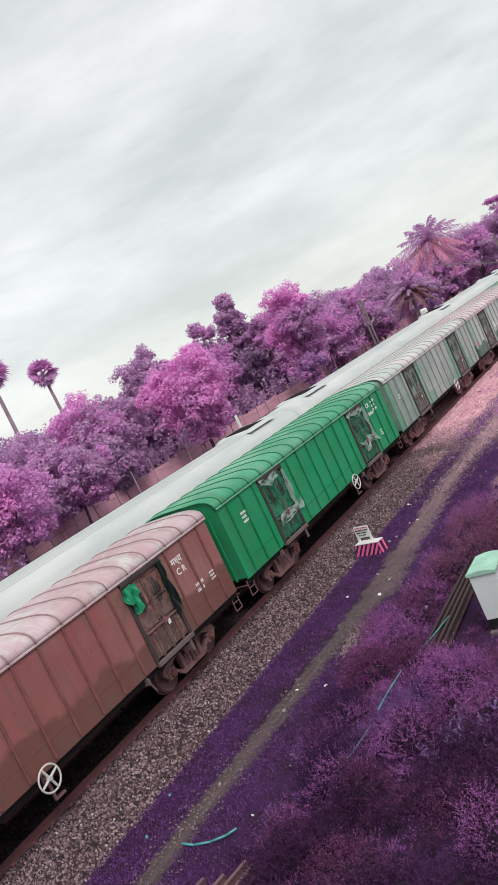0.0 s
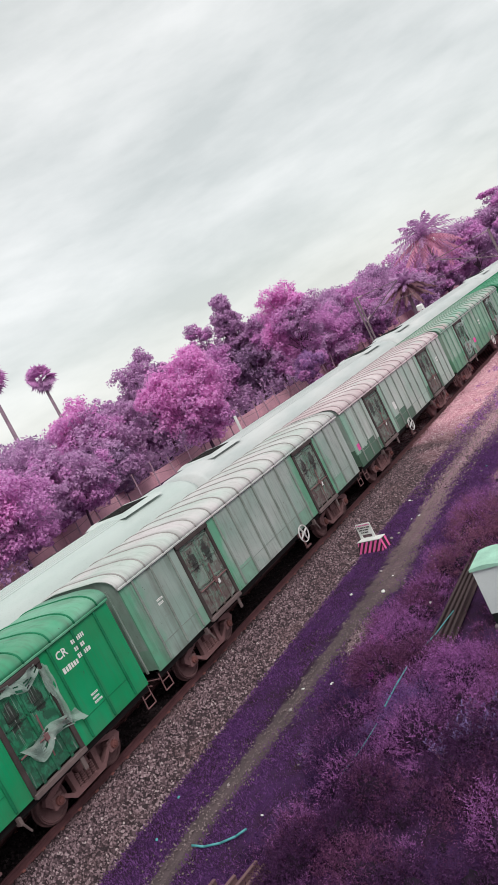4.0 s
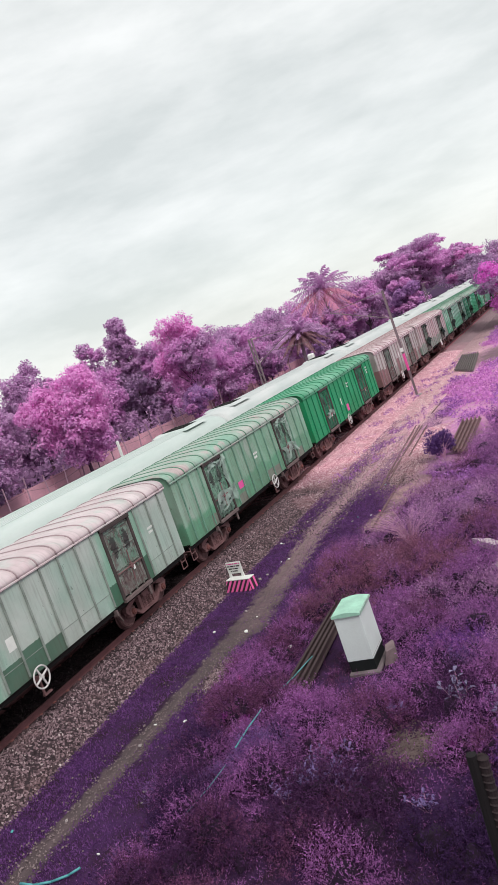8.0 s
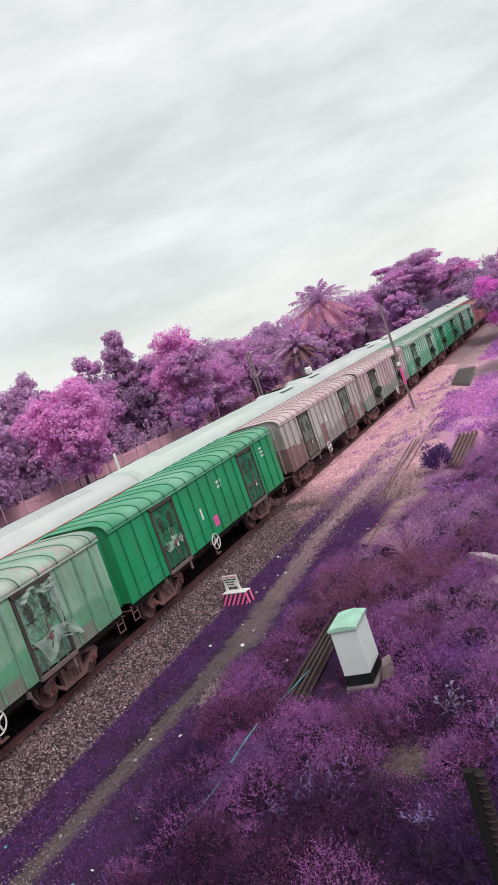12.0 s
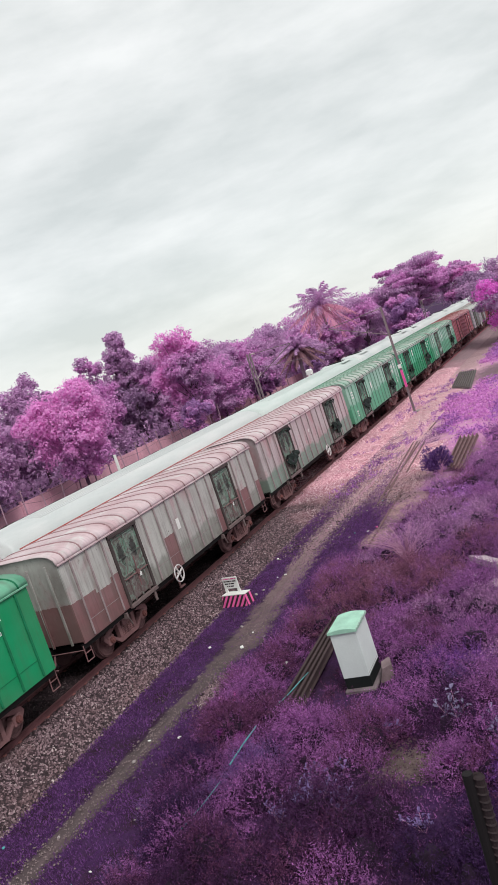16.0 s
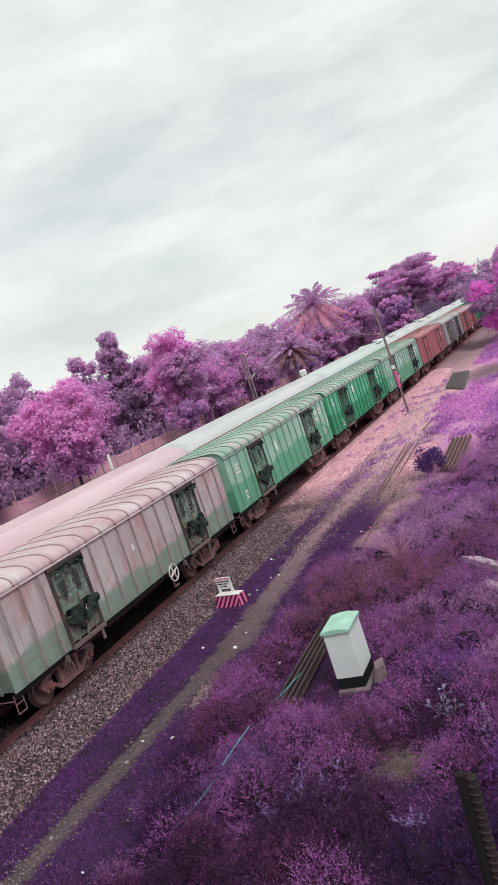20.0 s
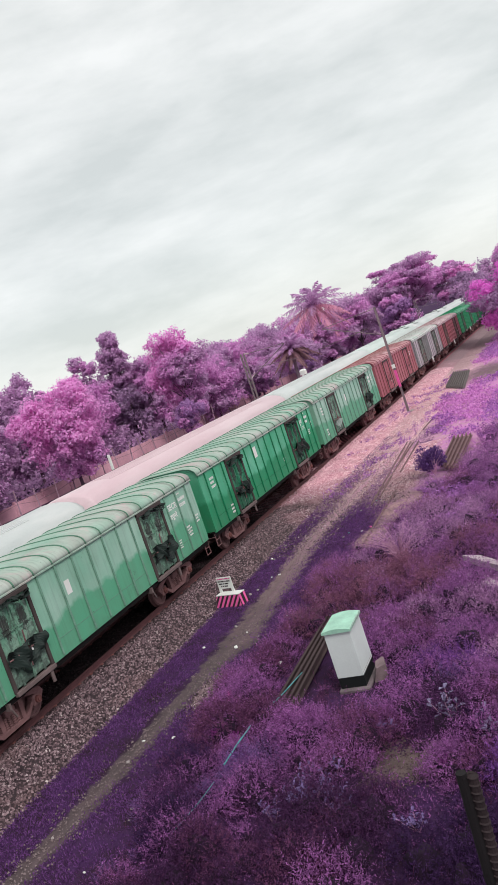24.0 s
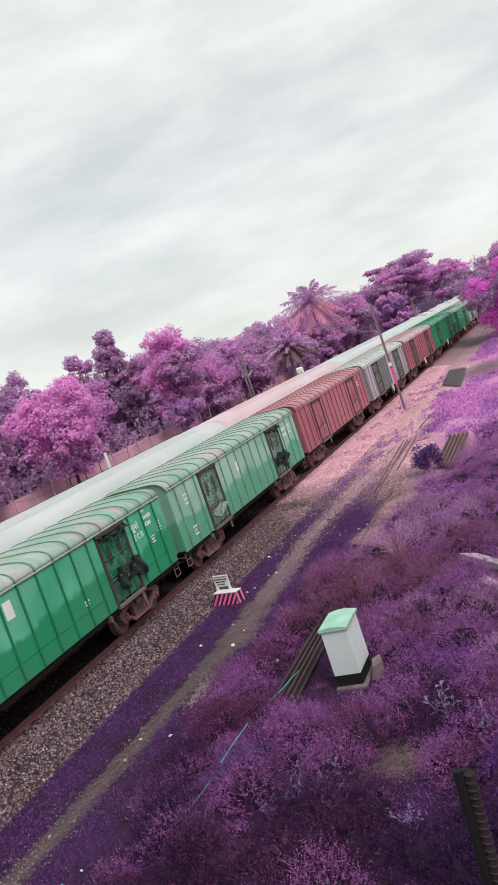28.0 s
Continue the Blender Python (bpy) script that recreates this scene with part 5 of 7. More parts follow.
# bushy mounds in the scrub: feathery twigs over low domes, with dark gaps between
def mounds(count, seed):
    """Twigs (foot, direction, length, tone) and the inner dome of every mound."""
    r = np.random.default_rng(seed)
    cx, cy = r.uniform(5.6, 17.6, count), 0.6 + 43 * r.random(count) ** 1.15
    pt = patchy(cx, cy, 0.9, 9)
    ok = r.random(count) < 0.5 + 0.5 * pt
    ok &= cx > 6.2 + 0.5 * np.sin(cy * 0.7) + 0.5 * r.random(count) + np.clip((cy - 20) * 0.12, 0, 1.5)
    ok &= (cy < 31) | (cx > np.interp(cy, [31, 36, 44], [8.6, 8.6, 9.6]) + 0.5 * r.random(count))
    ok &= ~bare(cx, cy, 0.9) & ((cx - 9.6) ** 2 + (cy - 24.6) ** 2 > 0.8)
    ok &= ~((np.abs(cx - 9.4) < 1.0) & (cy > 34.0))
    ok &= ~((np.abs(cx - 10.2) < 0.55) & (cy > 15.75) & (cy < 17.4)) & ~((np.abs(cx - 8.75) < 0.55) & (cy > 15.5) & (cy < 19.7))
    ok &= ~((cx < 7.7) & (cy < 9.3))
    ok &= np.abs(cy - 22.3 + (cx - 12.6) * 1.35) > np.where((cx > 11.4) & (cx < 14.2), 0.95, 0.0)
    feet, way, size, tone, dome = [], [], [], [], []
    for x, y, p in zip(cx[ok], cy[ok], pt[ok]):
        q = r.uniform(0.14, 0.3) if r.random() < 0.6 else r.uniform(0.35, 0.75)
        if (abs(x - 10.3) < 0.65 + q and 15.2 - q < y < 17.2) or (abs(x - 8.75) < 0.5 + q and 15.4 < y < 19.8):
            q = r.uniform(0.1, 0.16)
        h = q * r.uniform(0.85, 1.4) * np.clip((x - 5.6) / 1.8, 0.35, 1.0)
        k = int(18 + (700 if y < 15 else 460 if y < 26 else 260) * q * (q + h))
        d = r.normal(size=(k, 3))
        d[:, 2] = np.abs(d[:, 2])
        d /= np.linalg.norm(d, axis=1, keepdims=True)
        rad = r.uniform(0.62, 0.95, (k, 1)) * (1 + 0.22 * np.sin(d[:, :1] * 7 + x * 9) * np.sin(d[:, 1:2] * 8 + y * 7))
        z = float(ground_z(x, y))
        feet.append(d * rad * (q, q, h) + (x, y, z))
        w = d + r.normal(size=(k, 3)) * 0.4 + (0, 0, 0.6)
        way.append(w / np.linalg.norm(w, axis=1, keepdims=True))
        size.append((0.06 + 0.08 * q) * r.uniform(0.6, 1.4, k) * (0.85 + 0.035 * min(y, 28)))
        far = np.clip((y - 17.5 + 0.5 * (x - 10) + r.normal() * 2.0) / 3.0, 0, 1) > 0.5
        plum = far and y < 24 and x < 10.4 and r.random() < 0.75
        # the nearest mounds take the vignette-darkened leaves
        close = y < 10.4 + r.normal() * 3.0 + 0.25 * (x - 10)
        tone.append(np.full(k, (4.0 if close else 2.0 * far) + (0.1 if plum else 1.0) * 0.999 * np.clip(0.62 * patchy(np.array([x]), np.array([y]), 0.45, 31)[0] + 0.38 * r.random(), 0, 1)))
        dome.append((x, y, z - 0.03, q, q, h))
    return np.concatenate(feet), np.concatenate(way), np.concatenate(size), np.concatenate(tone), np.array(dome)


def twigs(foot, way, length, leaf=0.007):
    """Each twig is a small plume of four narrow leaves that spread from it."""
    n = len(foot)
    side = np.cross(way, rng.normal(size=(n, 3)))
    side /= np.linalg.norm(side, axis=1, keepdims=True) + 1e-9
    up = np.cross(side, way)
    V = []
    for i in range(4):
        u = 0.1 + 0.9 * i / 3.0
        sp = (side, -up, -side, up)[i]
        c = foot + way * (length * u)[:, None]
        e = way * rng.uniform(0.3, 1.0, (n, 1)) + sp * rng.uniform(0.5, 1.1, (n, 1)) + rng.normal(size=(n, 3)) * 0.25
        e /= np.linalg.norm(e, axis=1, keepdims=True)
        w = np.cross(e, rng.normal(size=(n, 3)))
        w /= np.linalg.norm(w, axis=1, keepdims=True) + 1e-9
        s = ((leaf + 0.085 * length) * rng.uniform(0.7, 1.3, n) * (1.15 - 0.4 * u))[:, None]
        V.append(np.stack([c + w * s * 0.5, c + e * s * 2.5, c - w * s * 0.5], 1))
    v = np.stack(V, 1).reshape(-1, 3)
    return v, np.arange(n * 4)[:, None] * 3 + np.arange(3)[None]


feet, ways, lens, key, domes = mounds(3300, 77)
for m, lo, hi, nm, lb in ((M_BROWN, 0.0, 0.24, "plum_scrub", "low bushy brownish-plum scrub on the bank"), (M_SCRUB, 0.24, 0.56, "mauve_scrub", "low bushy mauve scrub on the bank"), (M_SCRUB2, 0.56, 0.68, "violet_herbs", "blue-violet leafy herbs in the scrub"), (M_WEED2, 0.68, 0.9, "violet_weeds", "deep violet weeds in the scrub"), (M_MAGENTA, 0.9, 1.01, "magenta_herbs", "magenta leafy herbs in the scrub"), (M_DEEP2, 4.0, 4.5, "dark_mauve_scrub", "dark mauve scrub at the foot of the bank, with a painted vignette"), (M_DEEP, 4.5, 4.9, "dark_violet_herbs", "dark violet herbs at the foot of the bank, with a painted vignette"), (M_MAGENTA, 4.9, 5.01, "magenta_herbs", "magenta herbs at the foot of the bank"), (M_PLUM, 2.0, 2.15, "plum_scrub", "brownish-plum scrub further along the bank"), (M_LILAC2, 2.15, 2.4, "violet_scrub", "soft violet scrub further along the bank"), (M_LILAC, 2.4, 2.66, "lilac_scrub", "pale lilac bushy scrub along the bank"), (M_LILAC2, 2.66, 3.01, "soft_violet_scrub", "soft violet bushy scrub along the bank")):
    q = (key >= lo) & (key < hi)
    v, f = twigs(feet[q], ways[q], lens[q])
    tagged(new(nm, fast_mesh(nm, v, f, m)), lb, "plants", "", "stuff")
# low growth that covers the soil between the mounds
n = 70000
ys = 1 + 32 * rng.random(n) ** 1.3
xs = rng.uniform(6.0, 17.5, n)
keep = (xs > 6.0 + 0.5 * np.sin(ys * 0.7) + 0.7 * rng.random(n) + np.clip((ys - 20) * 0.1, 0, 1.3)) & ~((np.abs(xs - 10.3) < 0.42) & (ys > 16.1) & (ys < 17.1)) & ~((np.abs(xs - 8.75) < 0.45) & (ys > 15.7) & (ys < 19.7)) & ~(bare(xs, ys, 0.9) & (rng.random(n) < 0.85))
xs, ys = xs[keep], ys[keep]
w = rng.normal(size=(len(xs), 3)) * 0.6 + (0, 0, 0.7)
w /= np.linalg.norm(w, axis=1, keepdims=True)
v, f = twigs(np.stack([xs, ys, ground_z(xs, ys)], 1), w, rng.uniform(0.06, 0.14, len(xs)) * (1 + 0.02 * ys))
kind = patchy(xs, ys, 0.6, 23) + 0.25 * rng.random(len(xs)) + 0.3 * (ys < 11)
# kind 2, nearest to the camera, carries the painted vignette
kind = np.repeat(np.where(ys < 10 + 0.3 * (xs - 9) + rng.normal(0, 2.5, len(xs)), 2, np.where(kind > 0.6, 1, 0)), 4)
for i, (m, lb) in enumerate(((M_BROWN, "low plum-coloured growth over the soil of the bank"), (M_SCRUB, "low mauve growth over the soil of the bank"), (M_DEEP, "low dark violet growth at the foot of the bank, with a painted vignette"))):
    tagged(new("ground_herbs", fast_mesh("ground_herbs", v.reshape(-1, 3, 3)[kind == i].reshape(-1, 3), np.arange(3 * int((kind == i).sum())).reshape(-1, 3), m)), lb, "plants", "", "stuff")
# a dark dome added inside each mound hides soil and stands for shade in gaps
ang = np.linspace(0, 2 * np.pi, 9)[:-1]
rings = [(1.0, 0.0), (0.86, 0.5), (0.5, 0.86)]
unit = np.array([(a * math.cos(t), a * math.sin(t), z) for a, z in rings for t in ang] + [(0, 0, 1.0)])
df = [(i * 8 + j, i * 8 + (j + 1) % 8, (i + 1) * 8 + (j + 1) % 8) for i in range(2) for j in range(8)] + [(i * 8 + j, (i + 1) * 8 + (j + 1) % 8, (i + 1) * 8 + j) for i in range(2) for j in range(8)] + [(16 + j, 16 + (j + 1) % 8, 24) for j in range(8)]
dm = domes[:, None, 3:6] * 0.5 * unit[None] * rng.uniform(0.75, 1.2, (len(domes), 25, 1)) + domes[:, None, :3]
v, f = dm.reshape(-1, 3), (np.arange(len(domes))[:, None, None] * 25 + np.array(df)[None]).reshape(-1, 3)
tagged(new("scrub_thicket", fast_mesh("scrub_thicket", v, f, simple("dark_plum_filler", rgb(44, 24, 48), 0.95, 0, 0.7, 22, 0.9), True)), "dark filler domes added inside the scrub mounds", "plants", "", "stuff")

# bright field further along: fine low growth in soft tufts
n = 165000
ys = 26 + 86 * rng.random(n) ** 1.35
xs = 5.0 + 26 * rng.random(n) ** 1.25
gap = patchy(xs, ys, 0.35, 12)
keep = (gap > 0.04 + 0.2 * rng.random(n)) & (xs > np.interp(ys, [26, 34, 44, 48, 60, 66], [8.0, 8.6, 8.2, 6.7, 5.3, 5.6]) + 0.7 * np.sin(ys * 1.3) * rng.random(n)) & ~bare(xs, ys) & ~((np.abs(xs - 9.4) < 0.75) & (ys > 34.6) & (ys < 43.4)) & ~((xs < 7.0) & (ys > 62) & (ys < 77))
xs, ys = xs[keep], ys[keep]
tuft = patchy(xs, ys, 2.2, 13)
zz = ground_z(xs, ys) + (0.06 + 0.3 * tuft) * rng.random(len(xs)) ** 0.6
near_tone = patchy(xs, ys, 0.3, 14)
for m, q, nm, lb in ((M_FIELD, (near_tone > 0.4) & (ys > 34), "field_grass", "bright magenta field growth"), (M_FIELD2, ~((near_tone > 0.4) & (ys > 34)), "violet_field", "soft violet field growth")):
    v, f = leaf_cloud(np.stack([xs[q], ys[q], zz[q]], 1), 0.082, np.tile((0.0, -0.3, 1.0), (int(q.sum()), 1)), 0.42)
    tagged(new(nm, fast_mesh(nm, v, f, m)), lb, "plants", "", "stuff")


def shrub(name, x, y, r, h, mat, label, count=500, size=0.05, seed=1):
    rr = np.random.default_rng(seed)
    s = thing(name, label, "shrub", pose(x, y, float(ground_z(x, y))))
    bm = bmesh.new()
    for i in range(64 if r > 1.2 else 14 if r > 0.6 else 8):
        a, q = rr.uniform(0, 6.28), rr.uniform(0.3, 1.0)
        tip = (math.cos(a) * r * q, math.sin(a) * r * q, h * rr.uniform(0.5, 1.0))
        mid = (tip[0] * 0.35, tip[1] * 0.35, tip[2] * 0.6)
        thick = 1.1 if r > 1.2 else 1.0
        tube(bm, (0, 0, -0.05), mid, 0.012 * thick, 0.009 * thick, 5)
        tube(bm, mid, tip, 0.009 * thick, 0.003 * thick, 5)
    part("stem", bm, M_TWIG, s, "pale thin stems")
    p = rr.normal(size=(count, 3))
    p /= np.linalg.norm(p, axis=1, keepdims=True)
    p *= rr.random((count, 1)) ** 0.45
    lobe = rr.uniform(-1, 1, (9, 3)) * (0.62, 0.62, 0.5)
    pick = rr.integers(0, 9, count)
    p = (p * rr.uniform(0.35, 0.6, (9, 1))[pick] + lobe[pick]) * (r, r, h * 0.55) + (0, 0, h * 0.5)
    v, f = sprigs(p, p / (np.linalg.norm(p, axis=1, keepdims=True) + 1e-9), size, 0.42)
    part("foliage", fast_mesh("foliage", v, f, mat), mat, s)
    return s


def broad_leaf():
    """One thick oval leaf, folded along its middle."""
    bm = bmesh.new()
    edge = [(0.0, 0.0), (0.25, 0.13), (0.6, 0.2), (0.85, 0.13), (1.0, 0.0)]
    mid = [bm.verts.new((x, 0, 0.12 * math.sin(math.pi * x) - 0.1 * x * x)) for x, _ in edge]
    for sg in (-1, 1):
        rim = [bm.verts.new((x, sg * y * 1.25, 0.12 * math.sin(math.pi * x) - 0.1 * x * x + 0.35 * y)) for x, y in edge[1:4]]
        line = [mid[0]] + rim + [mid[4]]
        for i in range(4):
            q = [mid[i], mid[i + 1], line[i + 1], line[i]]
            bm.faces.new([v for j, v in enumerate(q) if v not in q[:j]])
    return finish("leaf", bm, None)


LEAF = broad_leaf()


def leafy_plant(x, y, h, size, mat, label, seed, stems=4):
    """A herb with upright stems that carry pairs of large leaves."""
    rr = random.Random(seed)
    s = thing("broad_leaved_plant", label, "plant", pose(x, y, float(ground_z(x, y))))
    for i in range(stems):
        a, out = 2 * math.pi * i / stems + rr.uniform(-0.5, 0.5), rr.uniform(0.1, 0.34)
        tip = Vector((math.cos(a) * out, math.sin(a) * out, h * rr.uniform(0.7, 1.0)))
        part("stem", tube(bmesh.new(), (0, 0, -0.03), tip, 0.011, 0.005, 6), M_TWIG, s)
        for j in range(8):
            u = 0.45 + 0.55 * (j // 2) / 3
            q = size * rr.uniform(0.75, 1.2) * (1.1 - 0.3 * u)
            at = Matrix.Translation(tip * u) @ pose(0, 0, 0, 0, rr.uniform(-50, -10), 180 * (j % 2) + 90 * (j // 2) + rr.uniform(-25, 25)) @ Matrix.Scale(q, 4)
            part("leaf", LEAF, mat, s, "", at)
    return s


SILVER = leafy("silvery_violet_leaf", rgb(98, 88, 122), rgb(164, 152, 186), 0.5, 0.2)
BLUISH = leafy("bluish_violet_leaf", rgb(80, 62, 108), rgb(150, 128, 182), 0.5, 0.2)
for i, (x, y, h, z, m) in enumerate(((12.85, 14.0, 0.75, 0.2, SILVER), (13.6, 13.4, 0.6, 0.18, SILVER), (11.5, 14.0, 0.35, 0.15, BLUISH), (10.2, 11.9, 0.42, 0.15, BLUISH), (10.75, 12.5, 0.45, 0.16, BLUISH), (10.5, 12.1, 0.4, 0.14, BLUISH), (10.95, 12.0, 0.4, 0.13, BLUISH), (10.3, 12.6, 0.42, 0.13, BLUISH), (11.2, 11.6, 0.36, 0.13, BLUISH), (9.9, 11.5, 0.4, 0.13, BLUISH), (7.2, 17.0, 0.25, 0.12, BLUISH), (12.6, 11.2, 0.3, 0.13, BLUISH))):
    leafy_plant(x, y, h, z, m, "silvery violet broad-leaved plant in the scrub" if m == SILVER else "bluish violet leafy herb in the scrub", 30 + i)
shrub("pink_flowering_shrub", 7.05, 16.1, 0.2, 0.38, M_FLOWER, "small hot-pink flowering shrub in the scrub", 200, 0.04, 3)
shrub("dark_violet_bush", 8.75, 36.4, 0.85, 1.35, leafy("indigo_bush_leaf", rgb(44, 24, 68), rgb(136, 94, 166)), "dark indigo rounded bush beside the rail stack", 3400, 0.05, 4)
shrub("bare_twiggy_bush", 9.6, 24.7, 1.35, 1.25, M_LILAC, "pale twiggy bush with few leaves", 2200, 0.028, 5)
for i, (x, y, r, h) in enumerate(((9.15, 14.9, 0.55, 0.45), (7.4, 14.6, 0.28, 0.4), (7.9, 14.3, 0.2, 0.35), (8.5, 11.2, 0.16, 0.3), (12.9, 12.7, 0.22, 0.35))):
    shrub("magenta_bush", x, y, r, h, M_MAGENTA, "small magenta bush in the scrub", int(1300 * r) + 120, 0.03, 70 + i)


def tree(label, x, y, top, crown, mats, seed, leaf=0.22, density=1.0, foot=0.3, lobes=34, name="tree", shelf=0.75, rim=None):
    """A tapered, forking trunk with limbs and a crown of many leaf clumps, with gaps and an uneven outline.
    crown: its radii across; foot: height of its underside; rim: lighter foliage that paints light on the top and -x
    lobes."""
    rr = np.random.default_rng(seed)
    h = top + 0.5
    t = thing(name, label, "tree", pose(x, y, -0.55))
    foot += 0.5
    rx, ry, rz = crown[0] * 0.84, crown[1] * 0.84, (h - foot) * 0.5 * 0.88
    zc = foot + (h - foot) * 0.52
    bm = bmesh.new()
    fork = max(1.0, zc - rz * 0.6)
    r0 = 0.022 * h ** 0.9
    tube(bm, (0, 0, -0.2), (rr.uniform(-.2, .2), rr.uniform(-.2, .2), fork), r0, r0 * 0.7, 10)
    centres, rims = [], []
    for i in range(lobes):
        d = rr.normal(size=3)
        d /= np.linalg.norm(d)
        q = rr.uniform(0.5, 1.0)
        # the crown narrows towards its underside
        wide = 1.0 if d[2] > -0.2 else 0.82
        c = np.array([d[0] * rx * q * wide, d[1] * ry * q * wide, zc + d[2] * rz * q])
        centres.append(c)
        # light from above and from -x, put into the choice of foliage
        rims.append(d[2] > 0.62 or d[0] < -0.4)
        if i % 2 == 0:
            mid = c * (0.45, 0.45, 0) + (0, 0, fork + (c[2] - fork) * 0.45)
            tube(bm, (0, 0, fork - 0.3), mid, r0 * 0.42, r0 * 0.26, 6)
            tube(bm, mid, c, r0 * 0.26, r0 * 0.07, 6)
    part("trunk", bm, M_BARK, t, "grey-purple branching trunk")
    base = (rx * ry * rz) ** (1 / 3)
    kinds = list(mats) + ([rim] if rim else [])
    groups, outs = [[] for _ in kinds], [[] for _ in kinds]
    for c, is_rim in zip(centres, rims):
        lr = base * rr.uniform(0.28, 0.46)
        sub = int(13 * density) + 4
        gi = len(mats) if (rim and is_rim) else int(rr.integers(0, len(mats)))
        for j in range(sub):
            d = rr.normal(size=3)
            d /= np.linalg.norm(d)
            cc = c + d * lr * rr.uniform(0.5, 1.0) * (1, 1, shelf)
            k = int(rr.integers(16, 28) * density * (1.2 if leaf < 0.35 else 0.75))
            e = rr.normal(size=(k, 3))
            e /= np.linalg.norm(e, axis=1, keepdims=True)
            # leaves lie on the skin of a small puff
            groups[gi].append(cc + e * lr * rr.uniform(0.26, 0.4) * rr.uniform(0.6, 1.1, (k, 1)) * (1, 1, shelf + 0.1))
            outs[gi].append(e * 0.8 + d * 0.5)
    for gi_, (m, g) in enumerate(zip(kinds, groups)):
        if g:
            p = np.concatenate(g)
            n_out = np.concatenate(outs[gi_]) + (0, 0, 0.45)
            v, f = leaf_cloud(p, leaf * 0.54, n_out * 4.0, 0.62)
            part("crown", fast_mesh("crown", v, f, m), m, t)
    return t


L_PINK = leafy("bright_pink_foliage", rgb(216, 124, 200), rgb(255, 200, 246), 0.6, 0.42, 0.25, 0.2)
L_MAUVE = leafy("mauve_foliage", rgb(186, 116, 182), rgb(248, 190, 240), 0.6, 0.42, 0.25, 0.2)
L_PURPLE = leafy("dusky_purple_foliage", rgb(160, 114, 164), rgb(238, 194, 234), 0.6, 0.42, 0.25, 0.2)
L_DARK = leafy("dark_plum_foliage", rgb(136, 104, 144), rgb(216, 178, 218), 0.6, 0.42, 0.25, 0.2)
L_VIOLET = leafy("violet_foliage", rgb(142, 98, 160), rgb(216, 168, 220), 0.6, 0.42, 0.25, 0.2)
L_HOT = leafy("hot_magenta_foliage", rgb(210, 76, 192), rgb(255, 164, 246), 0.6, 0.42, 0.25, 0.2)

PP, PM = (L_PURPLE,), (L_PURPLE, L_MAUVE)
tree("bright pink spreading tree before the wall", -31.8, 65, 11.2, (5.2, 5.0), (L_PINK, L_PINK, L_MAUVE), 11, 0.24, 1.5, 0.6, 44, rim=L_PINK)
tree("tall dusky purple tree behind the wall", -43.6, 97, 16.4, (2.5, 2.5), PP, 112, 0.26, 1.1, 5.0, 48)
tree("dusky purple tree behind the wall", -47.4, 93, 14.0, (3.4, 3.4), PM, 13, 0.28, 1.2, 0.5, 34)
tree("dusky purple tree behind the wall", -43.6, 74, 14.3, (3.4, 3.4), PP, 14, 0.28, 1.2, 0.5, 36)
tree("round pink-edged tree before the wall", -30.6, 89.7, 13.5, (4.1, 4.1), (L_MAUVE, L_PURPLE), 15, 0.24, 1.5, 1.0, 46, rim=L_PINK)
tree("low violet bushy tree", -29, 85, 4.8, (3.2, 3.2), (L_VIOLET, L_MAUVE), 16, 0.2, 1.2, 0.0, 22)
tree("dark plum tree in the gap", -44, 98, 9.5, (5.0, 5.0), (L_DARK,), 17, 0.3, 1.0, 0.0)
tree("dusky purple tree beyond the far track", -42, 126, 11.5, (7.5, 7.5), PM, 18, 0.34, 1.5, 0.0, 40, shelf=0.5)
tree("dusky purple tree beyond the far track", -46, 156, 12.8, (9.0, 9.0), (L_PURPLE, L_DARK), 19, 0.38, 1.5, 0.0, 40, shelf=0.5)
tree("low mauve tree by the wall", -34, 104, 8.2, (5.4, 5.4), (L_MAUVE, L_PURPLE), 20, 0.26, 1.3, 0.0)
tree("low purple tree by the wall", -30, 112, 7.6, (4.6, 4.6), PM, 51, 0.26, 1.3, 0.0, 30)
tree("low violet tree by the palm", -21.5, 112, 6.2, (3.0, 3.0), (L_PURPLE, L_VIOLET), 52, 0.24, 1.3, 0.0, 24)
tree("low mauve tree by the palm", -26, 121, 8.4, (4.2, 4.2), PM, 53, 0.28, 1.3, 0.0, 28)
tree("dusky purple tree beyond the far track", -34, 162, 10.4, (8.0, 8.0), PM, 21, 0.36, 1.4, 0.0, 34)
tree("dusky purple tree beyond the far track", -30, 180, 13.0, (8.5, 8.5), PM, 22, 0.38, 1.5, 0.0, 36)
tree("broad-crowned rain tree beyond the track", -18.9, 182, 17.0, (9.2, 9.0), (L_PURPLE, L_MAUVE), 23, 0.34, 1.7, 3.0, 60, "rain_tree", 0.32)
tree("broad-crowned rain tree far down the line", -20.5, 259, 15.0, (9, 9), (L_MAUVE, L_PINK, L_PURPLE), 24, 0.5, 1.7, 1.0, 46, "rain_tree", 0.4)
tree("mauve tree near the mast", -20, 138, 11.2, (4.8, 4.8), (L_MAUVE, L_PURPLE), 25, 0.3, 1.4, 0.0)
tree("mauve tree near the mast", -15, 148, 8.8, (4.4, 4.4), (L_MAUVE, L_VIOLET), 54, 0.3, 1.3, 0.0)
tree("dark tree far down the line", -15, 250, 10.0, (6.5, 6.5), (L_DARK, L_PURPLE), 26, 0.45, 1.2, 0.0)
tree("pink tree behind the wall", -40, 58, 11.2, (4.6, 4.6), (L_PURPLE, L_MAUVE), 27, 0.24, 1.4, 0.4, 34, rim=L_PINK)
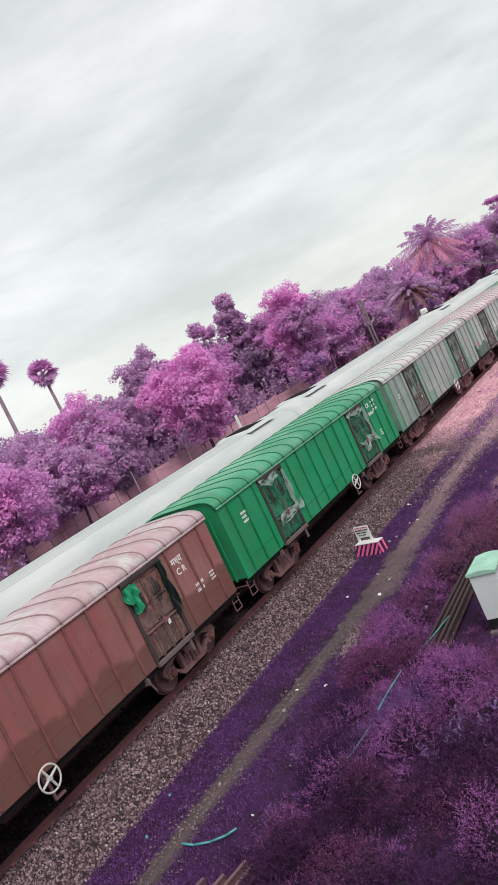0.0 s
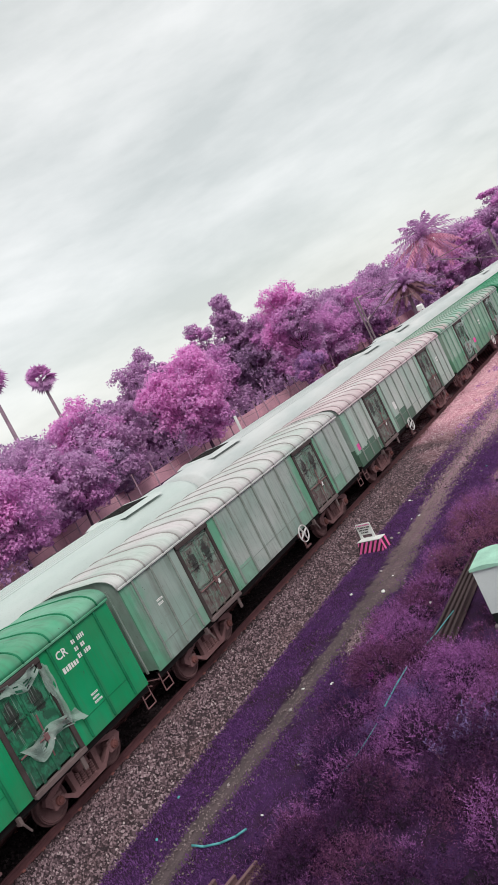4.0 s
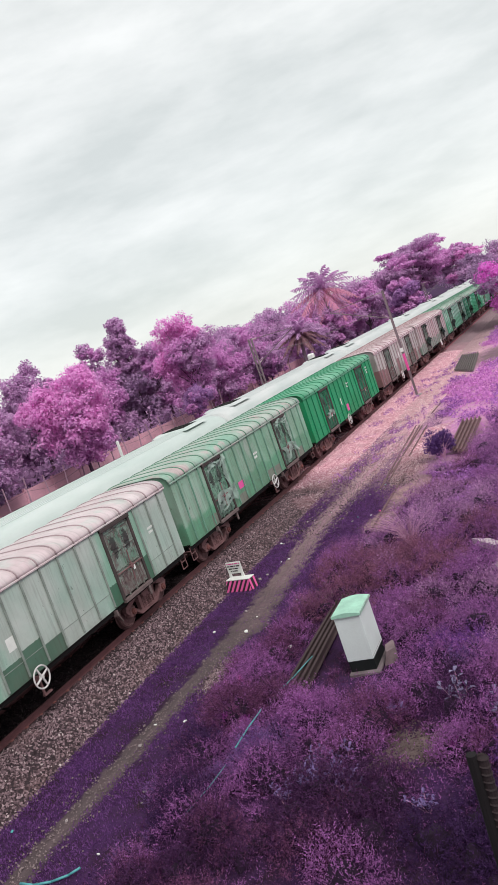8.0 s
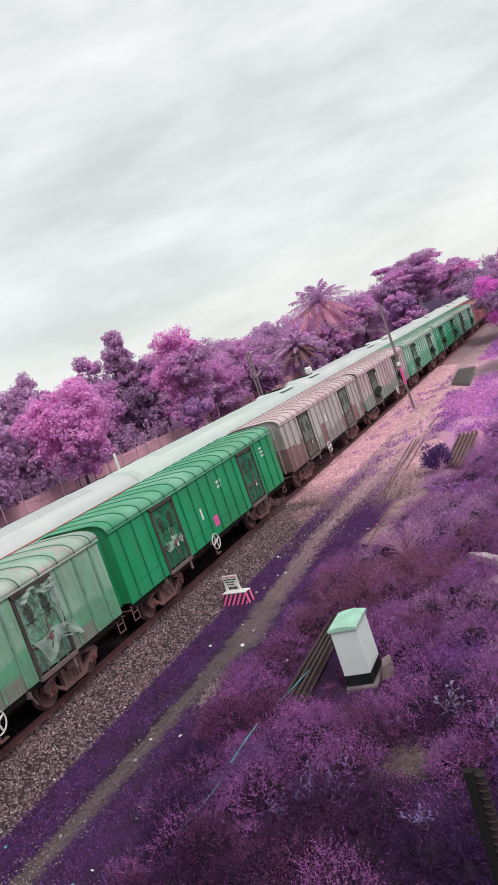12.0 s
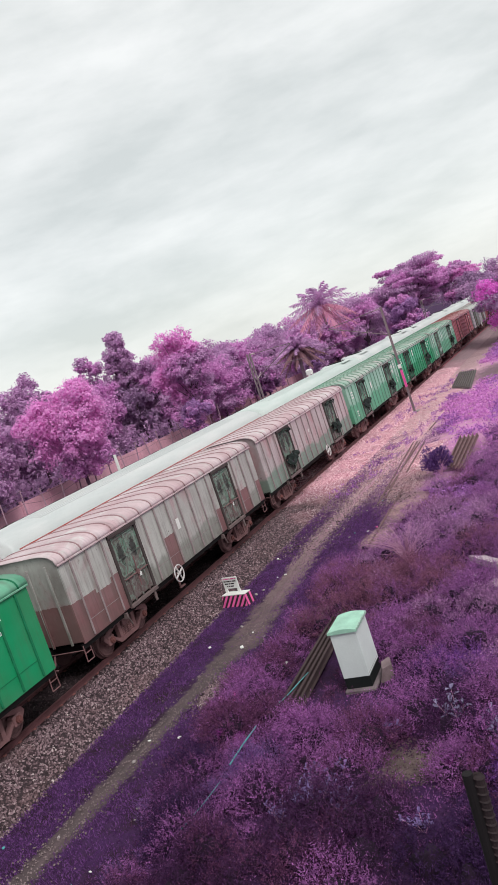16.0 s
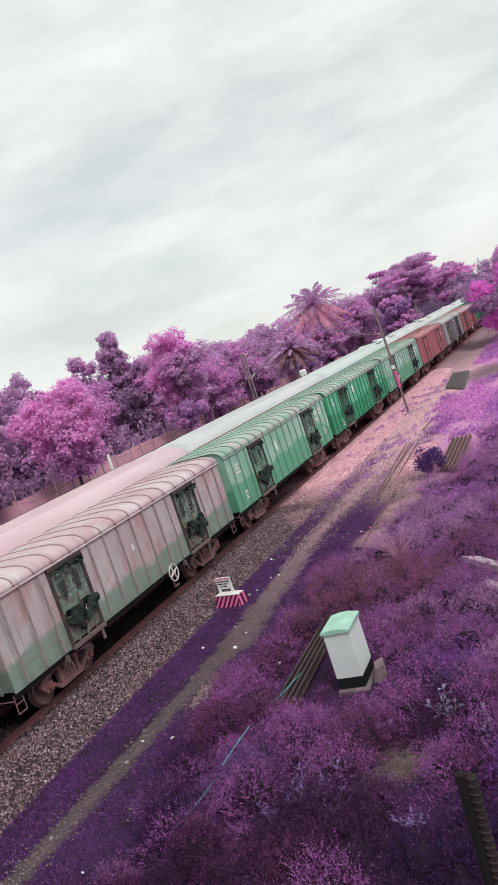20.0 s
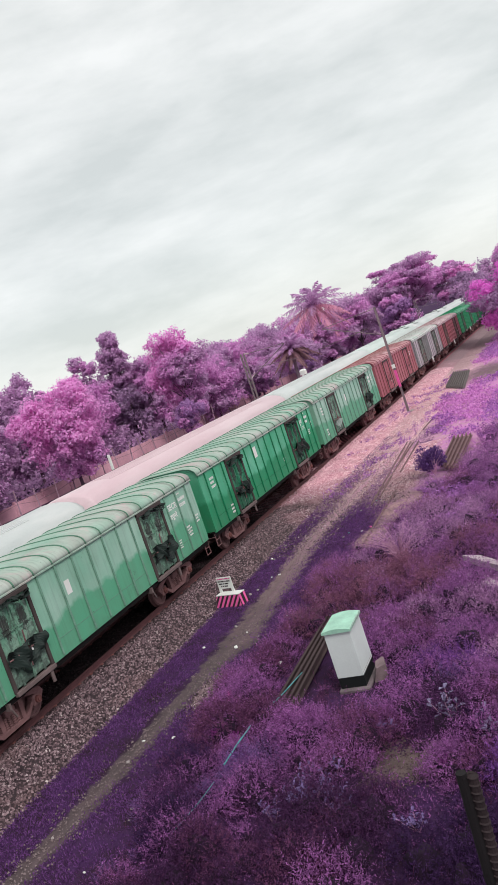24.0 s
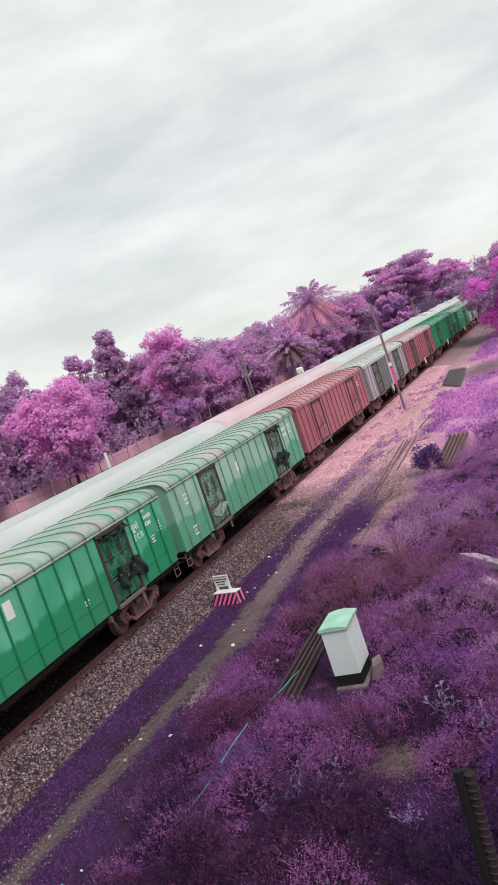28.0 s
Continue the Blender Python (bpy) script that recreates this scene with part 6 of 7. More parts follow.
tree("mauve tree by the wall", -33, 46.5, 7.6, (4.2, 4.2), (L_MAUVE, L_PURPLE, L_PURPLE), 28, 0.22, 1.5, 0.0, 34)
tree("bright pink tree by the wall", -31, 37.5, 8.4, (4.2, 4.2), (L_MAUVE, L_PURPLE, L_PINK), 29, 0.22, 1.5, 0.0, 34)
tree("dusky purple tall tree behind the wall", -48, 75.5, 9.8, (4.4, 4.4), PP, 30, 0.28, 1.2, 0.5, 38)
tree("dark low trees far behind", -62, 67, 11.0, (7, 7), (L_DARK, L_PURPLE), 31, 0.34, 1.2, 0.0)
tree("mauve tree behind the wall", -44, 53, 9.4, (4.5, 4.5), PM, 32, 0.26, 1.3, 0.0)
tree("dark plum tree by the wall", -36, 55, 6.0, (3.6, 3.6), (L_DARK, L_PURPLE), 33, 0.24, 1.3, 0.0)
tree("purple tree behind the wall", -44, 64, 10.5, (5.0, 5.0), PP, 55, 0.28, 1.2, 0.0)
tree("purple tree behind the wall", -42, 84, 10.0, (4.6, 4.6), PM, 56, 0.28, 1.2, 0.0)
tree("hot magenta flowering tree beside the track", 9.0, 99, 9.8, (5.8, 5.8), (L_HOT, L_HOT, L_DARK), 34, 0.24, 1.7, 0.0, 44)
tree("mauve tree further along the track", 7.5, 128, 11.0, (4.5, 4.5), PM, 35, 0.3, 1.4, 0.0, 34)
for i, (x, y, tp, r) in enumerate(((-70, 110, 11, 8), (-62, 130, 11, 8), (-60, 165, 12, 9), (-52, 200, 12, 10), (-44, 225, 12, 10), (-30, 300, 13, 12), (-85, 85, 11, 8), (-14, 330, 12, 10), (12, 200, 10, 8), (16, 150, 9, 6), (-8, 380, 12, 10), (20, 260, 11, 9))):
    tree("distant dusky purple tree", x, y, tp, (r, r), (L_DARK, L_PURPLE), 60 + i, 0.5, 1.0, 0.0, 28)


for i, (x, y, tp, r) in enumerate(((-40.6, 99, 12.1, 3.2), (-45.6, 100, 11.1, 4), (-47.0, 95, 10.8, 3.5), (-44.4, 78, 11.3, 3.0), (-37.7, 112, 10.3, 4.5), (-36.4, 120, 10.0, 5), (-32.7, 142, 11.6, 6), (-26.2, 150, 11.2, 5), (-21.9, 124, 7.6, 2.6), (-42.3, 150, 10.6, 6))):
    tree("dusky purple tree in the row beyond the track", x, y, tp, (r * 1.25, r * 1.25), (PM, PP, PM)[i % 3], 90 + i, 0.28, 1.1, 0.0, 28)


# undergrowth behind and before the boundary wall
n = 24000
ux = rng.uniform(-58, -37, n)
uy = rng.uniform(22, 215, n)
uh = 1.2 + 3.4 * patchy(ux, uy, 0.25, 55)
uz = -0.5 + uh * rng.random(n) ** 0.8
v, f = leaf_cloud(np.stack([ux, uy, uz], 1), 0.26, np.tile((0.5, -0.4, 1.2), (n, 1)), 0.6)
tagged(new("undergrowth", fast_mesh("undergrowth", v, f, L_PURPLE)), "dusky purple undergrowth along the boundary wall", "undergrowth", "", "stuff")


M_PALM = simple("pale_palm_bark", rgb(158, 134, 148), 0.9, 0, 0.35, 4)


def palm(label, x, y, top, lean, mats, seed, fronds=26, length=3.2, fan=False, skirt=True, name="palm_tree"):
    """A palm: a ringed, slightly leaning stem and arching fronds with leaflets, or a fan palm's round head."""
    rr = np.random.default_rng(seed)
    t = thing(name, label, "palm", pose(x, y, -0.55))
    h = top + 0.5 - (1.6 if fan else 2.0)
    bm = bmesh.new()
    pts = [(lean[0] * (k / 8) ** 1.6, lean[1] * (k / 8) ** 1.6, h * k / 8) for k in range(9)]
    for k in range(8):
        tube(bm, pts[k], pts[k + 1], 0.3 - 0.014 * k, 0.28 - 0.014 * k, 9)
    part("stem", bm, M_PALM, t, "slender pale ringed stem")
    o = np.array(pts[-1])
    V, F = [], []

    def quad(*p):
        V.extend(p)
        F.append([len(V) - 4 + i for i in range(4)])

    for i in range(fronds):
        a = 2.399 * i
        rise = (1.4 - 2.2 * i / fronds) if not fan else (1.5 - 2.9 * i / fronds)
        L = length * rr.uniform(0.85, 1.1)
        hd = np.array([math.cos(a), math.sin(a), 0.0])
        if fan:
            d = hd * math.cos(rise) + np.array([0, 0, math.sin(rise)])
            up = np.cross(np.cross(d, (0, 0, 1.0)), d)
            up = up / (np.linalg.norm(up) + 1e-9) + rr.normal(size=3) * 0.7
            sd = np.cross(d, up)
            sd /= np.linalg.norm(sd)
            s = o + d * L * (0.28 if rise > -0.6 else 0.18)
            for q in np.linspace(-1.15, 1.15, 15):
                e = d * math.cos(q) + sd * math.sin(q)
                w = np.cross(e, up)
                w /= np.linalg.norm(w)
                tip = s + e * L * 0.6 * rr.uniform(0.8, 1.1) - np.array([0, 0, 0.25])
                quad(s, s + e * L * 0.35 + w * 0.17, tip, s + e * L * 0.35 - w * 0.17)
            quad(o - sd * 0.04, o + sd * 0.04, s + sd * 0.03, s - sd * 0.03)
        else:
            prev = o
            for k in range(1, 27):
                u = k / 26
                p = o + hd * L * (math.cos(rise) * u + 0.12 * u * u) + np.array([0, 0, L * (math.sin(rise) * u - 0.42 * u * u)])
                d = (p - prev) / (np.linalg.norm(p - prev) + 1e-9)
                sd = np.cross(d, (0, 0, 1.0))
                sd /= np.linalg.norm(sd) + 1e-9
                ll = L * (0.23 * math.sin(math.pi * min(1, u * 0.85 + 0.12)) + 0.05)
                for sg in (-1, 1):
                    tip = p + sd * sg * ll * rr.uniform(0.4, 0.65) + d * ll * 0.6 - np.array([0, 0, ll * rr.uniform(0.2, 0.75)])
                    knee = p + (tip - p) * 0.5 + np.array([0, 0, ll * 0.1])
                    quad(p - d * 0.05, p + d * 0.08, knee + d * 0.1, knee - d * 0.08)
                    quad(knee - d * 0.08, knee + d * 0.1, tip, tip - d * 0.05)
                quad(prev - sd * 0.03, prev + sd * 0.03, p + sd * 0.025, p - sd * 0.025)
                prev = p
    F = np.array(F)
    cut = (len(F) * 3) // 5 if skirt else len(F)
    V = np.array(V)
    part("fronds", fast_mesh("fronds", V, F[:cut], mats[0]), mats[0], t)
    if skirt:
        used = F[cut:] - F[cut].min()
        part("old_fronds", fast_mesh("old_fronds", V[F[cut].min():], used, mats[1]), mats[1], t, "drooping pinkish old fronds")
    return t


M_OLD = leafy("drooping_rosy_fronds", rgb(196, 124, 152), rgb(236, 170, 196))
palm("coconut palm with drooping pinkish fronds", -22.2, 126, 13.2, (-0.8, 0.4), (L_PURPLE, M_OLD), 41, 40, 5.6)
palm("shaggy palm with hanging dry fronds", -18.8, 98, 8.2, (0.2, 0.2), (L_PURPLE, leafy("dry_brown_fronds", rgb(110, 78, 88), rgb(168, 126, 134))), 42, 40, 2.9)
palm("tall fan palm with a round head", -60, 75.8, 17.8, (-0.6, 0.2), (L_MAUVE, L_PURPLE), 43, 30, 2.6, True)
palm("tall fan palm with a round head", -50, 58.6, 18.6, (-0.4, 0.2), (L_MAUVE, L_PURPLE), 44, 30, 2.6, True)

# ---- passenger coaches on the far track ----
CP = 24.65
CO_HALF = 12.0
COACH_PROF = [(1.5, 0.95), (1.62, 1.25), (1.62, 2.95), (1.56, 3.5), (1.4, 3.84), (1.15, 4.06), (0.8, 4.2), (0.4, 4.27), (0.0, 4.29)]


def coach_meshes():
    k = {}
    body = COACH_PROF[:4]
    bm = bmesh.new()
    prof = body + [(-x, z) for x, z in body[::-1]]
    sweep(bm, prof, [-CO_HALF, 0, CO_HALF])
    k["body"] = finish("body", bm, None)
    bm = bmesh.new()
    up = COACH_PROF[3:]
    prof = [(x + 0.01, z) for x, z in up] + [(-x - 0.01, z) for x, z in up[-2::-1]]
    ys = [-CO_HALF - 0.02, -CO_HALF + 0.25, 0, CO_HALF - 0.25, CO_HALF + 0.02]
    n = len(prof)
    vs = []
    for y in ys:
        e = 0.9 if abs(y) > CO_HALF - 0.1 else 1.0
        vs += [(x * (0.97 if e < 1 else 1), y, 3.5 + (z - 3.5) * e) for x, z in prof]
    fs = [(i * n + j, i * n + j + 1, (i + 1) * n + j + 1, (i + 1) * n + j) for i in range(4) for j in range(n - 1)]
    fs += [tuple(range(n)), tuple(4 * n + j for j in range(n))[::-1]]
    grow(bm, vs, fs)
    k["roof"] = finish("roof", bm, None, True)
    k["cantrail"] = finish("cantrail", sweep(bmesh.new(), [(1.575, 3.48), (1.6, 3.48), (1.53, 3.66), (1.5, 3.66)], [-CO_HALF + 0.3, CO_HALF - 0.3]), None)
    bm = bmesh.new()
    for i in range(-5, 6):
        x = i * 0.16
        z = float(np.interp(abs(x), [0, 0.4, 0.8, 1.15], [4.29, 4.27, 4.2, 4.06]))
        box(bm, x - 0.03, x + 0.03, -CO_HALF + 2.6, CO_HALF - 2.6, z - 0.02, z + 0.016)
    k["roof_corrugation"] = finish("roof_corrugation", bm, None)
    bm = bmesh.new()
    box(bm, -0.14, 0.14, -0.34, 0.34, -0.06, 0.1, None, 0.03)
    k["roof_vent"] = finish("roof_vent", bm, M_BLACK)
    bm = bmesh.new()  # roof-mounted air conditioner
    vs = [(-1.1, -1.2, 0), (1.1, -1.2, 0), (1.1, 1.2, 0), (-1.1, 1.2, 0), (-0.85, -1.05, 0.12), (0.85, -1.05, 0.12), (0.85, 1.05, 0.12), (-0.85, 1.05, 0.12)]
    grow(bm, vs, BOXF)
    k["air_conditioner"] = finish("air_conditioner", bm, None)
    bm = bmesh.new()
    box(bm, -0.7, 0.7, -0.8, 0.8, 0.12, 0.13)
    for i in range(9):
        box(bm, -0.66, 0.66, -0.74 + i * 0.17, -0.66 + i * 0.17, 0.13, 0.15)
    k["grille"] = finish("grille", bm, M_BLACK)
    bm = bmesh.new()
    box(bm, 1.612, 1.632, -0.6, 0.6, 2.1, 2.8, None, 0.008)
    k["window"] = finish("window", bm, M_GLASS)
    bm = bmesh.new()
    box(bm, 1.612, 1.64, -0.4, 0.4, 1.2, 3.1, None, 0.01)
    k["coach_door"] = finish("coach_door", bm, None)
    bm = bmesh.new()
    prof = [(0.75, 1.1), (0.8, 1.4), (0.8, 3.0), (0.65, 3.45), (0, 3.55)]
    for i in range(6):
        y = -0.32 + i * 0.11
        pr = prof + [(-x, z) for x, z in prof[-2::-1]]
        sweep(bm, pr, [y, y + 0.06])
    k["gangway"] = finish("gangway", bm, M_BLACK)
    bm = bmesh.new()
    for s in (-1, 1):
        box(bm, s * 1.0 - 0.08, s * 1.0 + 0.08, -1.6, 1.6, 0.4, 0.62, None, 0.02)
        for y in (-1.28, 1.28):
            tube(bm, (s * 0.8, y, 0.46), (s * 0.93, y, 0.46), 0.46, 0.46, 24)
            tube(bm, (s * 1.08, y, 0.46), (s * 1.18, y, 0.46), 0.14, 0.12, 12)
        for y in (-0.3, 0.3):
            tube(bm, (s * 1.0, y, 0.6), (s * 1.0, y, 0.95), 0.14, 0.14, 12)
    box(bm, -1.1, 1.1, -0.3, 0.3, 0.5, 0.8)
    k["coach_bogie"] = finish("coach_bogie", bm, M_BLACK)
    bm = bmesh.new()
    for y0, y1 in ((-5, -3), (-2, 0.5), (1.4, 4.2)):
        box(bm, -1.35, 1.35, y0, y1, 0.45, 0.96, None, 0.03)
    k["underfloor_box"] = finish("underfloor_box", bm, M_BLACK)
    return k


def coach_roof_paint(name, c, faded):
    k = Mat(name)
    v = k.shifted(k.coords((1, 0.25, 1)))
    n1, n2 = k.noise(v, 0.9, 5, 0.6), k.noise(k.shifted(k.coords()), 16, 4)
    col = k.mix(k.mask(n1, 0.35, 0.7), c, faded)
    col = k.mix(k.math("MULTIPLY", k.mask(n2, 0.55, 0.8), 0.2), col, rgb(120, 110, 108))
    return k.done(col, 0.45, 0.0, 0.4)


CM = coach_meshes()
CR_GREY = coach_roof_paint("pale_grey_coach_roof", rgb(180, 186, 186), rgb(202, 202, 202))
CR_MINT = coach_roof_paint("pale_mint_coach_roof", rgb(180, 192, 188), rgb(198, 204, 202))
CR_ROSE = coach_roof_paint("pale_rose_coach_roof", rgb(200, 172, 180), rgb(210, 188, 194))
CB_RED = simple("red_coach_side", rgb(166, 84, 80), 0.45, 0, 0.15, 2)
CB_GREY = simple("silver_grey_coach_side", rgb(168, 170, 174), 0.4, 0, 0.12, 2)


def coach(label, roof, side, ac=(0, 0), vents=True):
    c = thing("passenger_coach", label, "railway coach", None, "coaches of the passenger train")
    b = part("body", CM["body"], side, c)
    for y in np.linspace(-8.1, 8.1, 11):
        part("window", CM["window"], None, b, "", pose(0, float(y), 0))
        part("window", CM["window"], None, b, "", pose(0, float(y), 0, 0, 0, 180))
    for y in (-10.3, 10.3):
        part("coach_door", CM["coach_door"], side, c, "", pose(0, y, 0))
        part("coach_door", CM["coach_door"], side, c, "", pose(0, y, 0, 0, 0, 180))
    part("roof", CM["roof"], roof, c, "long curved pale roof")
    if side == CB_RED:
        for q in (0, 180):
            part("cantrail", CM["cantrail"], CB_RED, c, "red strip under the roof's edge", pose(0, 0, 0, 0, 0, q))
    part("roof_corrugation", CM["roof_corrugation"], roof, c)
    if vents:
        for y in np.linspace(-9.0, 9.0, 7):
            part("roof_vent", CM["roof_vent"], None, c, "dark roof ventilator", pose(-1.12, float(y), 4.08, 0, -20, 0))
    for s, on in zip((-1, 1), ac):
        if on:
            u = part("air_conditioner", CM["air_conditioner"], roof, c, "roof-mounted air conditioner", pose(0, s * 9.2, 4.22))
            part("grille", CM["grille"], None, u, "dark louvred grille")
    for s in (-1, 1):
        part("gangway", CM["gangway"], None, c, "black bellows gangway", pose(0, s * (CO_HALF + 0.02), 0))
        part("bogie", CM["coach_bogie"], None, c, "", pose(0, s * 7.45, 0))
    part("underfloor_box", CM["underfloor_box"], None, c)
    return c


COACHES, COACH_AT = [], []
for i in range(-5, 6):
    roof = CR_ROSE if i == -3 else (CR_MINT if i in (-5, -1) else CR_GREY)
    side = CB_RED if i == -2 else CB_GREY
    ac = {0: (1, 1), 1: (1, 0), -1: (0, 1), 2: (1, 1), 3: (1, 1), 4: (1, 1)}.get(i, (0, 0))
    lab = {CR_ROSE: "passenger coach with a pale rose roof", CR_MINT: "passenger coach with a pale mint roof", CR_GREY: "passenger coach with a pale grey roof"}[roof]
    if any(ac):
        lab += " and roof air conditioners"
    COACHES.append(coach(lab, roof, side, ac, i < 0 or i == 5))
    COACH_AT.append(34.3 + CP * (i - 0.5))

# ---- relay cabinet ----
def relay_cabinet():
    c = thing("relay_cabinet", "pale mint railway relay cabinet on a concrete foot in the scrub", "cabinet", pose(10.156, 16.68, -0.5, 0, 0, 1.5))
    part("foundation", box(bmesh.new(), -0.36, 0.4, -0.56, 0.5, -0.1, 0.08, None, 0.03), simple("mossy_cracked_concrete", rgb(116, 104, 108), 0.95, 0, 0.45, 6, 0.5), c, "cracked concrete foot")
    part("plinth", box(bmesh.new(), -0.31, 0.31, -0.465, 0.465, 0.08, 0.345, None, 0.01), simple("black_plinth_paint", rgb(26, 30, 30), 0.6), c, "black painted plinth")
    case = part("case", box(bmesh.new(), -0.315, 0.315, -0.47, 0.47, 0.345, 1.47, None, 0.006), M_CABINET, c)
    part("door_seam", box(bmesh.new(), 0.3155, 0.319, -0.43, 0.43, 0.4, 0.405), M_CONC, case)
    bm = bmesh.new()
    top = [(0.355 - 0.71 * i / 10, 1.505 + 0.05 * math.sin(math.pi * i / 10)) for i in range(11)]
    sweep(bm, [(-0.355, 1.45), (0.355, 1.45)] + top, [-0.515, 0.515])
    lid = part("lid", bm, M_CABTOP, c, "bright mint arched lid")
    # chipped filler along one edge of the lid
    rnd = random.Random(4)
    for i in range(16):
        y, q = -0.45 + 0.06 * i + rnd.uniform(-0.02, 0.02), rnd.uniform(0.012, 0.03)
        part("paint_flake", box(bmesh.new(), 0.345 - rnd.uniform(0, 0.05), 0.362, y - q, y + q, 1.44 + rnd.uniform(0, 0.03), 1.51, None, 0.004), M_FLAKE, lid)
    return c


M_FLAKE = simple("flaking_grey_green_filler", rgb(150, 166, 158), 0.9, 0, 0.35, 20, 0.4)
relay_cabinet()
bm = bmesh.new()
grow(bm, [(-0.17, -0.14, -0.1), (0.16, -0.16, -0.1), (0.18, 0.2, -0.1), (-0.15, 0.17, -0.1), (-0.12, -0.12, 0.34), (0.12, -0.1, 0.42), (0.1, 0.15, 0.5), (-0.1, 0.13, 0.4)], BOXF)
bmesh.ops.subdivide_edges(bm, edges=bm.edges[:], cuts=2, use_grid_fill=True, fractal=0.4, along_normal=0.3, seed=3)
chunk = new("concrete_chunk", finish("concrete_chunk", bm, simple("dark_broken_concrete", rgb(128, 110, 114), 0.95, 0, 0.5, 9, 0.6)))
chunk.matrix_basis = pose(10.72, 16.62, -0.5, 4, 10, 20)
tagged(chunk, "broken concrete block leaning by the cabinet", "rubble")


# ---- fouling mark board on a striped block ----
def marker():
    m = thing("track_marker", "white notice board on a pink and black striped concrete block", "sign", pose(3.657, 23.606, -0.5, 0, 0, -11.5))
    bm = bmesh.new()
    lo, hi, d0, d1, H = 0.56, 0.5, 0.26, 0.16, 0.4
    vs = [(-lo, -d0, 0), (lo, -d0, 0), (lo, d0, 0), (-lo, d0, 0), (-hi, -d1, H), (hi, -d1, H), (hi, d1, H), (-hi, d1, H)]
    grow(bm, vs, BOXF)
    blk = part("block", bm, M_STRIPE_D, m, "dark concrete block")
    part("block_top", box(bmesh.new(), -hi - 0.012, hi + 0.012, -d1 - 0.012, d1 + 0.012, H, H + 0.025), M_WHITE, m, "white painted top")
    for i in range(7):  # slanting bright stripes on the front, and two on each side
        x = -0.78 + i * 0.2
        bm = bmesh.new()
        tilt = lambda z: -d0 + (d0 - d1) * z / H - 0.004
        rows_z = [0.01 + 0.038 * j for j in range(11)]
        clip = lambda q, z: max(-lo + (lo - hi) * z / H, min(lo - (lo - hi) * z / H, q))
        vs = [(clip(x + a + 0.62 * z, z), tilt(z), z) for z in rows_z for a in (0, 0.105)]
        grow(bm, vs, [(2 * j, 2 * j + 1, 2 * j + 3, 2 * j + 2) for j in range(10)])
        part("stripe", bm, M_STRIPE_P, blk)
    for i in range(2):
        y = -0.2 + i * 0.24
        bm = bmesh.new()
        tx = lambda z: lo - (lo - hi) * z / H + 0.004
        grow(bm, [(tx(0.01), y, 0.01), (tx(0.01), y + 0.1, 0.01), (tx(H - 0.01), y + 0.12, H - 0.01), (tx(H - 0.01), y + 0.02, H - 0.01)], [(0, 1, 2, 3)])
        part("stripe", bm, M_STRIPE_P, blk)
    bd = part("board", box(bmesh.new(), -0.5, 0.16, -0.018, 0.018, 0.56, 0.98, None, 0.012), M_WHITE, m, "white notice board", pose(0, 0.1, 0))
    for x in (-0.5, 0.05):
        part("leg", box(bmesh.new(), x, x + 0.11, -0.018, 0.018, 0.42, 0.562), M_WHITE, m, "", pose(0, 0.1, 0))
    for j, (a, b) in enumerate(((-0.45, 0.12), (-0.45, 0.1), (-0.42, 0.02), (-0.36, -0.04))):
        z = 0.9 - j * 0.09
        x = a
        while x < b:
            L = 0.05 + 0.05 * ((j * 7 + int(x * 100)) % 3)
            part("text_bar", box(bmesh.new(), x, min(b, x + L), -0.024, -0.019, z, z + 0.04), M_STRIPE_D if j else M_STRIPE_P, bd)
            x += L + 0.03
    return m


marker()


